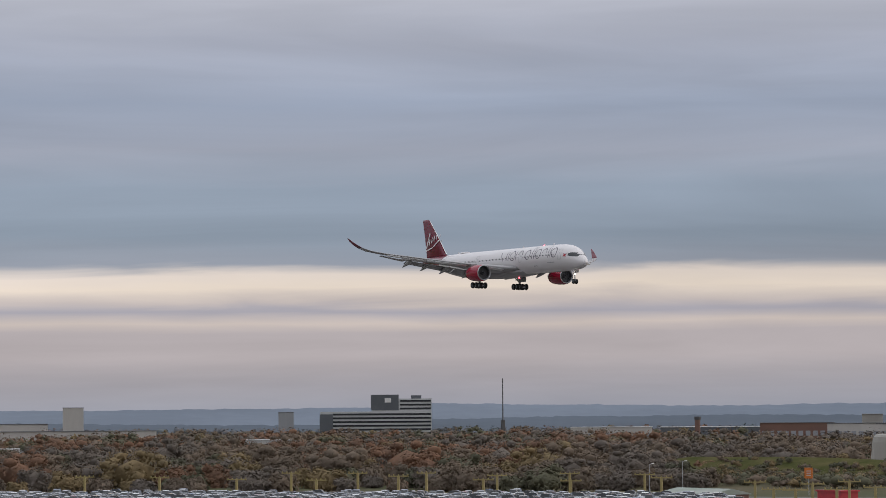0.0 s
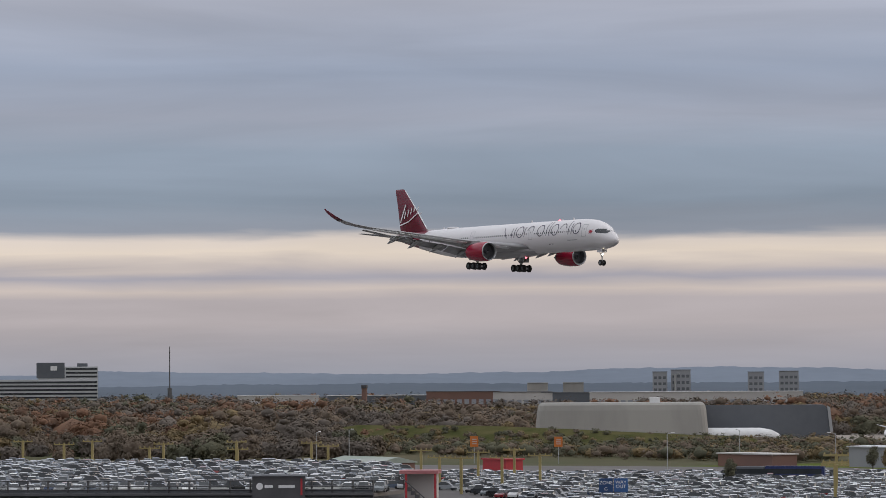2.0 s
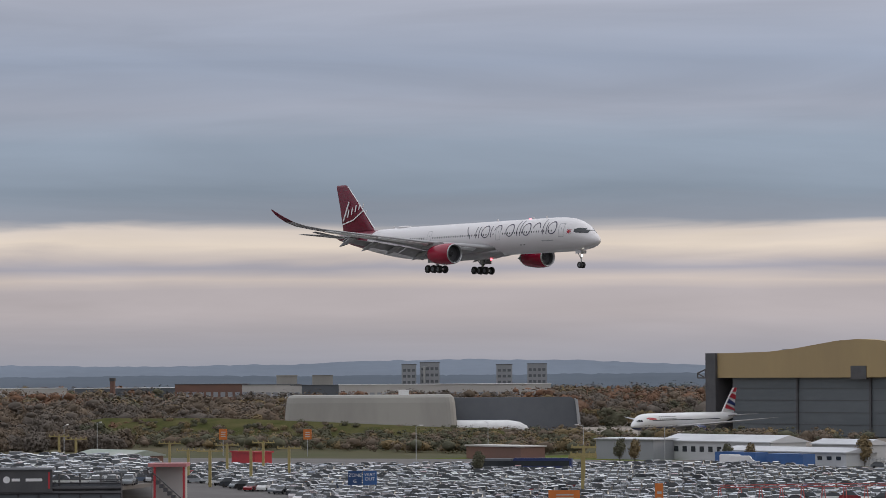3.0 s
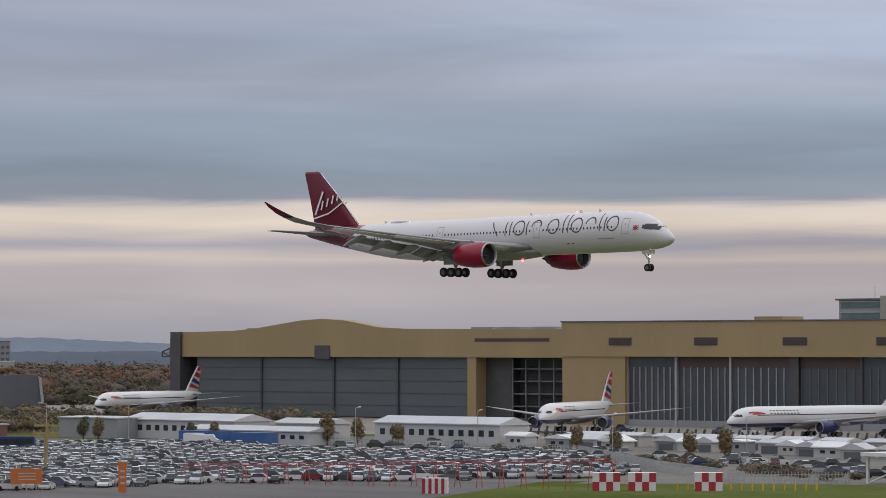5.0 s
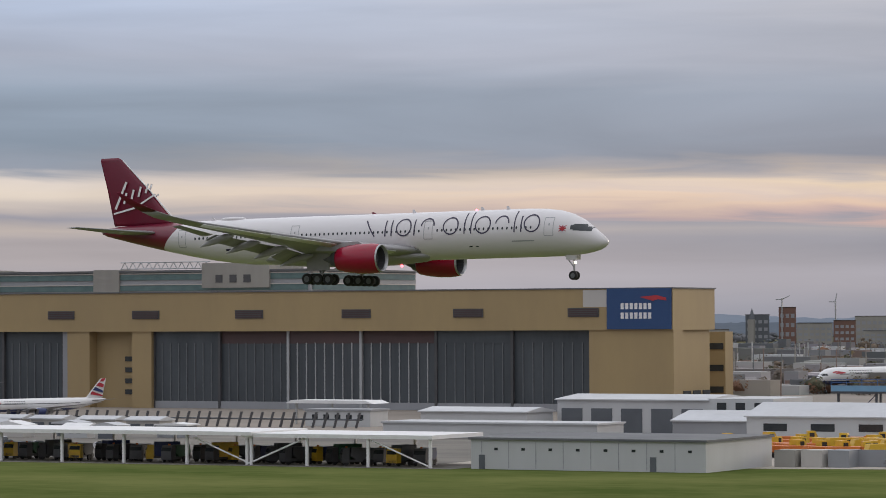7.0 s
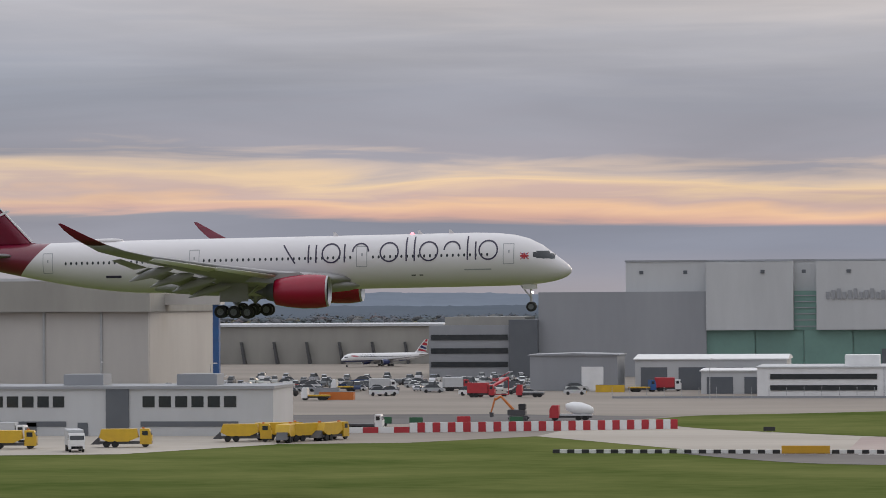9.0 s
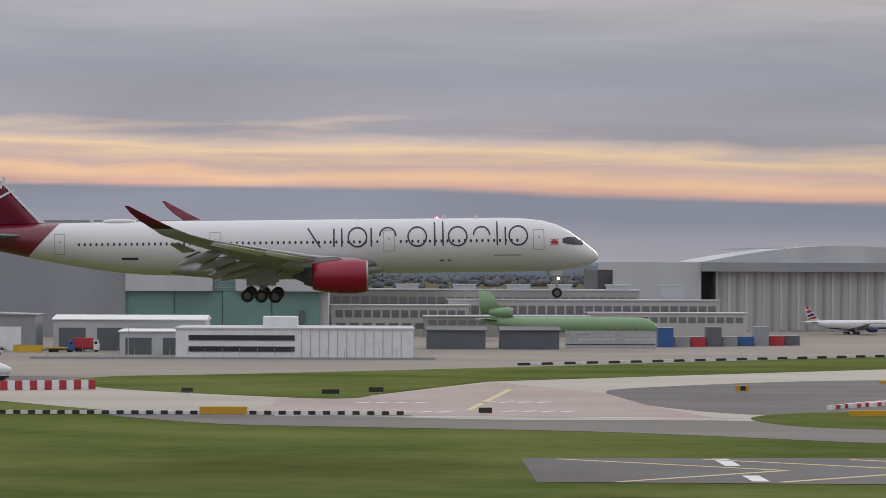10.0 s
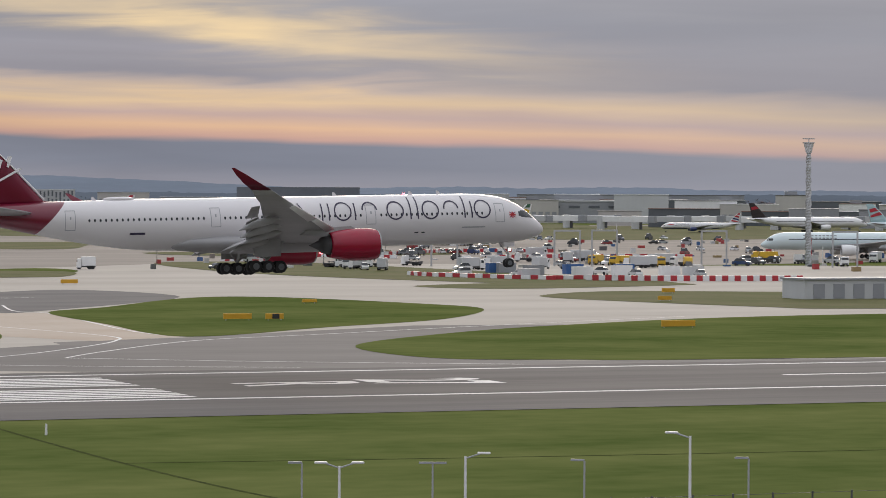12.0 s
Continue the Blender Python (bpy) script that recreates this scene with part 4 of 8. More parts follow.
def hangar_west():
    """The long beige hangar with two banks of ribbed doors."""
    h = thing("hangar", "long beige clad hangar with tall grey ribbed doors, all closed", "hangar")
    Y, TOP, LOW = 760, 30.2, 20.1
    part("wall", boxes((-658, -334, Y + 4, 785, 0, LOW)), BEIGE, h)
    part("fascia", boxes((-660, -333, Y, 786, LOW, TOP)), BEIGE, h, "deep beige fascia with small vents")
    part("coping", boxes((-660.3, -332.7, Y - 0.3, 786.3, TOP, TOP + 0.3)), ROOF_DARK, h)
    for x0, x1 in ((-660, -636), (-509, -502), (-488.6, -482.6), (-355.6, -333)):
        part("pier", boxes((x0, x1, Y + 0.4, Y + 6, 0, LOW)), BEIGE, h)
    part("door_surround", boxes((-511, -509, Y + 1.2, Y + 4, 0, LOW)), GREY_WALL, h)
    for z in (3.5, 6.4, 9.3, 12.2):
        part("stair_window", boxes((-493, -489, Y + 3.8, Y + 4.0, z, z + 1.3)), GLASS, h)
    rib = mesh_of(boxes((-0.13, 0.13, -0.25, 0.1, 0, LOW - 4.2)), "rib", GALV)
    rib_dark = mesh_of(boxes((-0.12, 0.12, -0.25, 0.1, 0, LOW - 4.2)), "rib", GREY_RIB)
    # bays between the leaves: west bank, east bank
    for edges, head, pale in (((-636, -618, -598.2, -576.7, -552.7, -530.5, -511), (1, 2, 3), (0, 1, 2)), ((-482.6, -462.5, -441.8, -420.4, -398.8, -377.4, -355.6), (1, 2, 3), (2, 3))):
        for i, (x, xe) in enumerate(zip(edges, edges[1:])):
            w = xe - x
            dy = 0.5 * (i % 2)
            d = part("hangar_door", boxes((x + 0.15, xe - 0.15, Y + 2.0 + dy, Y + 2.8 + dy, 0.4, LOW - 3.2)), DOOR_GREY, h, "grey ribbed sliding door")
            part("door_head", boxes((x + 0.15, xe - 0.15, Y + 1.9 + dy, Y + 2.8 + dy, LOW - 3.2, LOW)), MAROON if i in head else DOOR_GREY, h)
            part("door_foot", boxes((x + 0.15, xe - 0.15, Y + 1.7, Y + 2.0, 0, 1.9)), GREY_WALL, h)
            for k in range(1, 8):
                shared("rib", rib if i in pale else rib_dark, d, Matrix.Translation((x + w * k / 8, Y + 2.0 + dy, 1.2)))
        for i, x in enumerate(edges):
            part("door_post", boxes((x - 0.35, x + 0.35, Y + 1.5, Y + 3.4, 0, LOW)), GALV if i in pale else DARK_FRAME, h)
    part("door_gap", boxes((-576.9, -574, Y + 1.4, Y + 1.7, 0.5, LOW)), DARK_FRAME, h, "dark gap between doors")
    for x in (-641.6, -609.9, -578.3, -546.5, -514.8, -488.2, -456.6, -424.9, -392.9, -361.1):
        v = part("vent", boxes((x, x + 8.4, Y - 0.25, Y - 0.05, 23.4, 25.6)), DARK_FRAME, h, "brown louvred vent")
        for k in range(4):
            part("louvre", boxes((x + 0.3, x + 8.1, Y - 0.4, Y - 0.26, 23.6 + k * 0.5, 23.85 + k * 0.5)), MAROON, v)
    # blue name board: plain bars and a red swoosh
    s = part("sign_board", boxes((-350.4, -333.2, Y - 0.5, Y - 0.1, 20.3, 30.3)), BLUE_SIGN, h, "dark blue sign board")
    for k, z in enumerate((25.2, 22.9)):
        for i in range(7):
            part("sign_bar", boxes((-346.6 + i * 1.22, -346.6 + i * 1.22 + 0.8, Y - 0.6, Y - 0.52, z, z + 1.5)), WHITE_P, s)
    part("sign_swoosh", prism([(-341.5, 28.2), (-337, 28.6), (-334.6, 28.0), (-334.4, 27.3), (-336.8, 27.6), (-338, 27.2)], Y - 0.62, Y - 0.52), RED_W, s)
    part("repair_patch", boxes((-357, -350.6, Y - 0.06, Y - 0.02, 25.8, 30)), PALE_WALL, h)
    # stepped annex behind the corner
    part("annex", boxes((-345, -336.5, 801, 806, 0, 19.5)), BEIGE, h)
    for z in (4, 9.5, 15):
        part("annex_window", boxes((-344, -337, 800.8, 801, z, z + 1.6)), GLASS, h)
    for i in range(3):
        part("side_window", boxes((-332.98, -332.8, 766 + i * 6, 770.5 + i * 6, 3.5, 5.2)), GLASS, h)
    part("roof_ridge", boxes((-600, -590, 775, 785, TOP + 0.3, TOP + 1.4)), BEIGE, h)


def hangar_east():
    """The older hangar with a humped fascia."""
    h = thing("hangar", "beige hangar with a humped fascia and slate grey doors", "hangar")
    Y = 790
    out = [(-857, 19.6), (-857, 27.9), (-832, 28.3), (-820, 29.2), (-800, 31.6), (-790, 32.1), (-780, 31.6), (-764, 29.2), (-752, 28.7), (-662, 28.2), (-662, 19.6)]
    part("fascia", prism(out, Y, Y + 5), BEIGE, h, "beige fascia with a hump")
    part("roof", boxes((-857, -662, Y + 5, 866, 19.6, 27.2)), ROOF_DARK, h)
    part("wall", boxes((-857, -662, Y + 9, 866, 0, 19.6)), DARK_FRAME, h)
    part("corner", boxes((-862, -857, Y - 1, 868, 0, 28)), DARK_FRAME, h, "dark steel corner tower")
    xs = [-852, -820, -786, -757, -726]
    for a, b in zip(xs, xs[1:]):
        d = part("hangar_door", boxes((a + 0.3, b - 0.3, Y + 2, Y + 2.8, 0.3, 19.4)), DOOR_SLATE, h, "slate grey sliding door")
        for z in (4, 8, 12, 16):
            part("door_rail", boxes((a + 0.3, b - 0.3, Y + 1.85, Y + 2, z, z + 0.16)), DARK_FRAME, d)
        part("door_post", boxes((b - 0.4, b + 0.4, Y + 1.4, Y + 3, 0, 19.4)), DARK_FRAME, h)
    part("door_box", boxes((-793, -786, Y - 0.3, Y + 0.5, 19.0, 23.4)), DARK_FRAME, h)
    part("pier", boxes((-725.5, -721.8, Y + 0.3, Y + 6, 0, 19.6)), BEIGE, h)
    part("pier", boxes((-722, -711, Y + 5, Y + 8.5, 0, 19.4)), DARK_FRAME, h)
    # open bay with floors inside
    for z in (0.3, 4.2, 8.1, 12, 15.9):
        part("dock_floor", boxes((-710, -687, Y + 4, Y + 8.6, z, z + 0.4)), GREY_RIB, h)
    for x in (-709.5, -704, -698.5, -692.5, -687.5):
        part("dock_post", boxes((x, x + 0.4, Y + 3.5, Y + 3.9, 0, 19)), GREY_RIB, h)
    part("slot", boxes((-722, -691, Y - 0.15, Y - 0.02, 24.6, 25.6)), MAROON, h)
    bm = bmesh.new()
    for p, q in (((-878, 800, 19.6), (-862, 800, 19.6)), ((-878, 800, 21.2), (-862, 800, 26.4)), ((-878, 800, 19.6), (-878, 800, 21.2)), ((-874, 800, 19.6), (-874, 800, 22.6)), ((-870, 800, 19.6), (-870, 800, 24)),
                 ((-866, 800, 19.6), (-866, 800, 25.2)), ((-878, 800, 21.2), (-874, 800, 19.6)), ((-874, 800, 22.6), (-870, 800, 19.6)), ((-870, 800, 24), (-866, 800, 19.6)), ((-866, 800, 25.2), (-862, 800, 19.6))):
        tube(bm, p, q, 0.28, seg=6)
    part("door_gantry", bm, DARK_FRAME, h, "steel truss beyond the corner")
    for x in (-846, -830, -742, -730, -715):
        part("roof_vent", boxes((x, x + 9, Y + 20, Y + 30, 27.2, 29.3)), GREY_WALL, h)


def office_block():
    b = thing("office_block", "long grey office block with glass bands behind the hangar", "building")
    Y = 900
    part("wall", boxes((-662, -514, Y, 968, 0, 38)), GREY_WALL, b)
    for z in (28.6, 32.2, 35.6):
        part("window_band", boxes((-661, -515, Y - 0.25, Y - 0.02, z, z + 1.7)), TEAL, b)
        part("window_band", boxes((-513.98, -513.75, Y + 1, 967, z, z + 1.7)), TEAL, b)
        part("sill_band", boxes((-661.5, -514.5, Y - 0.4, Y - 0.02, z + 1.8, z + 2.1)), PALE_WALL, b)
        part("sill_band", boxes((-513.98, -513.6, Y + 0.5, 967.5, z + 1.8, z + 2.1)), PALE_WALL, b)
    for x0, x1, z in ((-645, -636.5, 39.4), (-635, -628.5, 39.0), (-592, -582.5, 38.9)):
        part("stair_tower", boxes((x0, x1, Y - 1, Y + 20, 0, z)), STONE_WALL, b, "bare concrete stair tower")
    part("plant_room", boxes((-552, -528, Y - 1.2, Y + 20, 33, 40.6)), STONE_WALL, b, "bare concrete plant room")
    for k in range(3):
        part("plant_louvre", boxes((-547 + k * 5, -544.5 + k * 5, Y - 1.35, Y - 1.22, 34.6, 37)), DARK_FRAME, b)
    part("roof_plate", boxes((-663, -513, Y - 0.8, 969, 38.0, 38.6)), ROOF_DARK, b)
    bm = bmesh.new()
    for i in range(11):
        x = -585 + i * 3
        tube(bm, (x, Y + 4, 38.9), (x + 1.5, Y + 4, 41.2), 0.14, seg=5)
        tube(bm, (x + 1.5, Y + 4, 41.2), (x + 3, Y + 4, 38.9), 0.14, seg=5)
    tube(bm, (-585, Y + 4, 41.2), (-552, Y + 4, 41.2), 0.16, seg=5)
    tube(bm, (-585, Y + 4, 39.2), (-552, Y + 4, 39.2), 0.16, seg=5)
    part("roof_truss", bm, GALV, b)
    for k, x in enumerate((-652, -545, -541, -538, -534, -530, -524, -521, -517)):
        part("mast", tube(bmesh.new(), (x, Y + 6, 38.9), (x, Y + 6, 42.5 + 2.2 * (k % 3)), 0.09, seg=5), GALV, b)


def blast_wall_hangar():
    """A pale rounded enclosure and a dark screen behind a grassed mound."""
    e = thing("noise_pen", "pale concrete noise pen with rounded battered walls", "enclosure")
    k = 1180 / 1350
    P = lambda x, y: (x * k, y * k)
    x0, y0 = P(-1101, 782)
    x1, y1 = P(-1059, 837)
    d = Vector((x1 - x0, y1 - y0)).normalized()
    nrm = Vector((-d.y, d.x))
    at = Matrix.Translation((x0, y0, 0)) @ Matrix.Rotation(math.atan2(d.y, d.x), 4, "Z")
    e.matrix_world = at
    L = math.hypot(x1 - x0, y1 - y0)
    rings = []
    for z, off, r in ((0, 0, 3.0), (11.6, 1.0, 3.0), (13.4, 1.4, 3.0), (14.2, 2.2, 2.6)):
        ring = []
        for cx, cy, a0 in ((L - off - r, off + r, -90), (L - off - r, 40 - off - r, 0), (off + r, 40 - off - r, 90), (off + r, off + r, 180)):
            for i in range(5):
                a = radians(a0 + i * 22.5)
                ring.append((cx + r * math.cos(a), cy + r * math.sin(a), z))
        rings.append(ring)
    part("wall", loft(rings), STONE_WALL, e, "weathered pale concrete wall")
    part("roof_hatch", boxes((L * 0.66, L * 0.72, 6, 16, 14.2, 16)), WHITE_P, e)
    s = thing("blast_screen", "dark slate battered blast screen wall", "wall")
    x2, y2 = P(-1031, 873)
    s.matrix_world = Matrix.Translation((x1, y1, 0)) @ Matrix.Rotation(math.atan2(y2 - y1, x2 - x1), 4, "Z")
    L2 = math.hypot(x2 - x1, y2 - y1) * 1.03
    part("wall", prism([(-8, 0), (L2 + 1.6, 0), (L2, 11.5), (L2 - 0.6, 12.6), (L2 - 1.5, 13.2), (-8, 13.2)], 14, 18), SLATE, s)
    part("end_post", prism([(L2 + 1.2, 0), (L2 + 2.2, 0), (L2 + 0.9, 12.2), (L2 - 0.1, 12.8)], 13, 19), GALV, s)
    # an airliner standing between pen and screen, its back over the mound
    a = thing("sheltered_airliner", "white airliner standing behind the grassed mound", "airplane")
    rr = [[(s, r * math.cos(q), 2.75 + dz + r * math.sin(q)) for q in [2 * math.pi * i / 20 for i in range(20)]] for s, r, dz in ((-4, 2.4, 0), (-3, 2.6, 0), (16, 2.6, 0), (20, 2.1, -0.2), (22.4, 1.2, -0.6), (23.4, 0.2, -0.9))]
    part("fuselage", loft(rr), WHITE_P, a, smooth=True)
    part("belly_stand", boxes((-1, 1, -0.5, 0.5, 0, 1.6)), DARK_FRAME, a)
    part("nose_gear", tube(bmesh.new(), (15, 0, 0), (15, 0, 1.6), 0.2), STEEL, a)
    a.matrix_world = Matrix.Translation((x1, y1, 0)) @ Matrix.Rotation(math.atan2(y2 - y1, x2 - x1), 4, "Z") @ Matrix.Translation((1.5, 8, 0))
    # grassed mound
    bm = bmesh.new()
    rows = []
    for i in range(41):
        u = i / 40
        x = -1010 + 270 * u
        y = 600 + 95 * u
        hgt = 7.6 * min(1, u * 6) * min(1, (1 - u) * 1.55) ** 0.8
        r = []
        for j, (o, hh) in enumerate(((-42, 0), (-30, 0.35), (-18, 0.8), (-8, 1.0), (10, 0.95), (30, 0.5), (48, 0))):
            n = noise.noise(Vector((x * 0.05, j * 1.3, 0)))
            r.append(bm.verts.new((x - o * 0.45, y + o * 0.9, hgt * hh + n * 0.5 * (hh > 0) - 0.02)))
        rows.append(r)
    for a, b in zip(rows, rows[1:]):
        for j in range(6):
            bm.faces.new((a[j], b[j], b[j + 1], a[j + 1]))
    bmesh.ops.recalc_face_normals(bm, faces=bm.faces[:])
    tagged(part("mound", bm, surf("rough_bank", (0.055, 0.062, 0.024), (0.105, 0.095, 0.045), 0.12, 0.95, world=True, spec=0.0, detail=9, bump=0.1), smooth=True), "grassed earth mound before the noise pen", "mound", kind="structure")


def hangar_pale():
    h = thing("hangar", "tall pale grey hangar of broad vertical panels", "hangar")
    part("wall", boxes((-289, -212, 903, 985, 0, 20.2)), PALE_WALL, h)
    part("fascia", boxes((-291, -211, 899, 987, 20.2, 28.6)), STONE_WALL, h, "deep grey fascia")
    part("roof", prism([(-291, 28.6), (-289.8, 29.4), (-211, 29.4), (-211, 28.6)], 899, 987), ROOF, h)
    for i in range(5):
        x = -289 + i * 16
        part("door_panel", boxes((x + 0.2, min(x + 15.8, -212), 901.5, 902.6, 0, 20.1)), PALE_WALL, h)
        part("panel_post", boxes((x - 0.3, x + 0.3, 901, 902.8, 0, 20.2)), GALV, h)
    g = thing("gantry", "blue steel post carrying a pale beam", "gantry")
    part("post", boxes((-300.8, -298.9, 879, 881, 0, 26)), BLUE_P, g)
    part("beam", boxes((-301.4, -291.2, 878, 884, 20.8, 24.4)), PALE_WALL, g)
    g = thing("gantry", "blue steel post carrying a pale beam", "gantry")
    part("post", boxes((-198, -196.3, 919, 921, 0, 25)), BLUE_P, g)
    part("beam", boxes((-214, -195.5, 917, 923, 22, 25)), PALE_WALL, g)


def work_deck():
    """Raised blue railed deck on steel legs."""
    d = thing("work_deck", "raised steel work deck with pale blue rails", "platform")
    x0, x1, y0, y1, z = -233, -193, 606, 632, 8.6
    part("floor", boxes((x0, x1, y0, y1, z, z + 0.5)), DARK_FRAME, d)
    part("fascia_panel", boxes((x0, x1, y0 - 0.15, y0, z + 0.4, z + 1.5)), surf("pale_blue", (0.16, 0.30, 0.42), (0.12, 0.24, 0.36), 0.3, 0.4), d)
    for i in range(14):
        x = x0 + (x1 - x0) * i / 13
        part("rail_post", boxes((x - 0.05, x + 0.05, y0 - 0.05, y0 + 0.05, z + 1.5, z + 2.7)), BLUE_P, d)
    for zz in (2.0, 2.6):
        part("rail", boxes((x0, x1, y0 - 0.04, y0 + 0.04, z + zz, z + zz + 0.09)), BLUE_P, d)
        part("rail", boxes((x1 - 0.04, x1 + 0.04, y0, y1, z + zz, z + zz + 0.09)), BLUE_P, d)
    for i in range(6):
        x = x0 + 1 + (x1 - x0 - 2) * i / 5
        part("leg", boxes((x - 0.2, x + 0.2, y0 + 1, y0 + 1.4, 0, z)), DARK_FRAME, d)
        part("leg", boxes((x - 0.2, x + 0.2, y1 - 2, y1 - 1.6, 0, z)), DARK_FRAME, d)
        if i < 5:
            part("brace", tube(bmesh.new(), (x, y0 + 1.2, 1), (x + 7.4, y0 + 1.2, z - 0.3), 0.09, seg=5), DARK_FRAME, d)
    for x, w, hh in ((-230, 5, 3.2), (-222, 4, 5.5), (-212, 6, 2.6), (-203, 4, 5.0)):
        slab_building("deck_plant", "dark plant cabinet beneath the work deck", x, x + w, 618, 622, hh, DARK_FRAME, ROOF_DARK, "cabinet", 0.05)
    slab_building("store", "low dark blue store beneath the deck", -218, -198, 634, 642, 4.0, SLATE)


def gable_shed(name, label, x0, x1, y0, y1, eave, ridge, wall, roof=ROOF, along="x", doors=0, windows=0, at=None):
    b = thing(name, label, "building", at)
    part("wall", boxes((x0, x1, y0, y1, 0, eave)), wall, b)
    if along == "x":
        ym = (y0 + y1) / 2
        part("roof", prism([(y0 - 0.5, eave), (y0 - 0.5, eave + 0.25), (ym, ridge), (y1 + 0.5, eave + 0.25), (y1 + 0.5, eave)], x0 - 0.4, x1 + 0.4, "x"), roof, b)
    else:
        xm = (x0 + x1) / 2
        part("roof", prism([(x0 - 0.5, eave), (x0 - 0.5, eave + 0.25), (xm, ridge), (x1 + 0.5, eave + 0.25), (x1 + 0.5, eave)], y0 - 0.4, y1 + 0.4), roof, b)
    for i in range(doors):
        w = (x1 - x0) / doors
        part("roller_door", boxes((x0 + w * i + w * 0.15, x0 + w * (i + 1) - w * 0.15, y0 - 0.12, y0 - 0.01, 0, eave * 0.75)), SLATE, b)
    if windows:
        window_row(b, x0 + 1, x1 - 1, windows, eave * 0.45, eave * 0.75, y0, gap=0.5)
    return b


def yard_buildings():
    # long low wall-like building and the canopy beside it
    b = slab_building("low_building", "long low grey building with a dark roof edge", -238, -199, 466, 492, 4.5, LIGHT_WALL, ROOF_DARK)
    for i in range(8):
        part("vent", boxes((-234 + i * 4.6, -233.4 + i * 4.6, 465.9, 466, 2.9, 3.3)), GLASS, b)
        part("panel_joint", boxes((-236.2 + i * 4.6, -236.1 + i * 4.6, 465.96, 466, 0.2, 4.3)), GREY_WALL, b)
    part("door", boxes((-236.6, -235.6, 465.9, 466, 0, 2.2)), SLATE, b)
    part("door", boxes((-208, -207, 465.9, 466, 0, 2.2)), SLATE, b)
    for k, (x0, x1) in enumerate(((-337, -276), (-278, -244))):
        c = thing("vehicle_canopy", "long white flat canopy on slim posts over parked equipment", "canopy")
        part("roof", boxes((x0, x1, 464 + k * 0.6, 482, 4.7 - 0.25 * k, 5.3 - 0.25 * k)), WHITE_P, c)
        n = 6 if k == 0 else 4
        for i in range(n):
            x = x0 + 0.6 + (x1 - x0 - 1.2) * i / (n - 1)
            part("post", boxes((x - 0.22, x + 0.22, 465, 465.4, 0, 4.6 - 0.25 * k)), WHITE_P, c)
            part("post", boxes((x - 0.18, x + 0.18, 480.6, 481, 0, 4.6 - 0.25 * k)), WHITE_P, c)
        part("brace", tube(bmesh.new(), (x0 + 1, 465.2, 0.3), (x0 + 11, 465.2, 4.3), 0.14, seg=6), WHITE_P, c)
        part("brace", tube(bmesh.new(), (x1 - 1, 465.2, 0.3), (x1 - 11, 465.2, 4.2), 0.14, seg=6), WHITE_P, c)
    # sheds between the canopy and the hangar
    gable_shed("workshop", "white gabled workshop with a pale grey roof", -242, -212, 586, 604, 4.6, 7.2, LIGHT_WALL, ROOF, "x", windows=3)
    b = gable_shed("garage", "pale garage with a curved roof and open dark bays", -299, -266, 624, 645, 6.5, 7.6, LIGHT_WALL, ROOF, "x", doors=5)
    part("office", boxes((-266, -252, 624, 645, 0, 7.0)), LIGHT_WALL, b)
    window_row(b, -265, -253, 3, 4.5, 6.2, 624, gap=0.5)
    gable_shed("workshop", "low grey shed with a shallow sloping roof", -263, -240, 600, 618, 3.2, 5.2, GREY_WALL, ROOF, "x")
    gable_shed("store", "small white store with a flat pale roof", -324, -300, 612, 624, 4.2, 5.2, LIGHT_WALL, ROOF, "x")
    slab_building("store", "low pale store beside the garage", -318, -272, 585, 597, 2.8, LIGHT_WALL, ROOF)
    b = slab_building("guard_cabin", "row of white site cabins with small windows", -367, -351, 640, 648, 3.4, LIGHT_WALL, GREY_WALL)
    window_row(b, -366, -352, 5, 1.4, 2.6, 640, gap=0.5)
    c = thing("shelter", "open white roofed shelter on a pale frame", "shelter")
    part("roof", prism([(-379, 4.6), (-377.5, 5.3), (-359, 5.3), (-357, 4.6)], 652, 660), WHITE_P, c)
    for x in (-377, -368, -359):
        part("post", boxes((x, x + 0.4, 653, 653.4, 0, 4.6)), GALV, c)
    # two-storey office
    b = thing("office", "white two-storey office with slate panels and dark windows", "building")
    part("wall", boxes((-184, -112, 568, 586, 0, 8.0)), LIGHT_WALL, b)
    part("panel", boxes((-167.5, -163.5, 567.7, 568, 0, 8.3)), SLATE, b)
    part("panel", boxes((-141, -137, 567.7, 568, 0, 8.3)), SLATE, b)
    for x0, x1 in ((-182.5, -174), (-172, -168.5), (-161.5, -148), (-135, -118)):
        window_row(b, x0, x1, max(2, int((x1 - x0) / 2.6)), 4.9, 6.8, 568, gap=0.25)
        part("window_band", boxes((x0, x1, 567.9, 567.98, 1.6, 2.5)), SLATE, b)
    for x in (-171.5, -155, -146):
        part("door", boxes((x, x + 1.8, 567.9, 568, 0, 2.3)), SLATE, b)
    part("parapet", boxes((-184.3, -111.7, 567.6, 586.3, 8.0, 8.5)), GREY_WALL, b)
    for x in (-172, -150, -130):
        part("roof_plant", boxes((x, x + 7, 574, 580, 8.5, 10.4)), GREY_WALL, b)
    # white prefabs beyond the car park
    for x0, y0, w, d, e, r in ((-662, 568, 22, 14, 5.0, 5.4), (-645, 575, 40, 12, 4.6, 6.4), (-606, 560, 42, 10, 3.0, 4.2), (-566, 584, 40, 10, 4.8, 6.6), (-606, 590, 18, 8, 4.0, 5.4)):
        gable_shed("prefab_building", "white two-storey prefab building with small windows", x0, x0 + w, y0, y0 + d, e, r, GREY_WALL if x0 == -662 else LIGHT_WALL, ROOF, "x", windows=0 if x0 == -662 else int(w / 3.2))
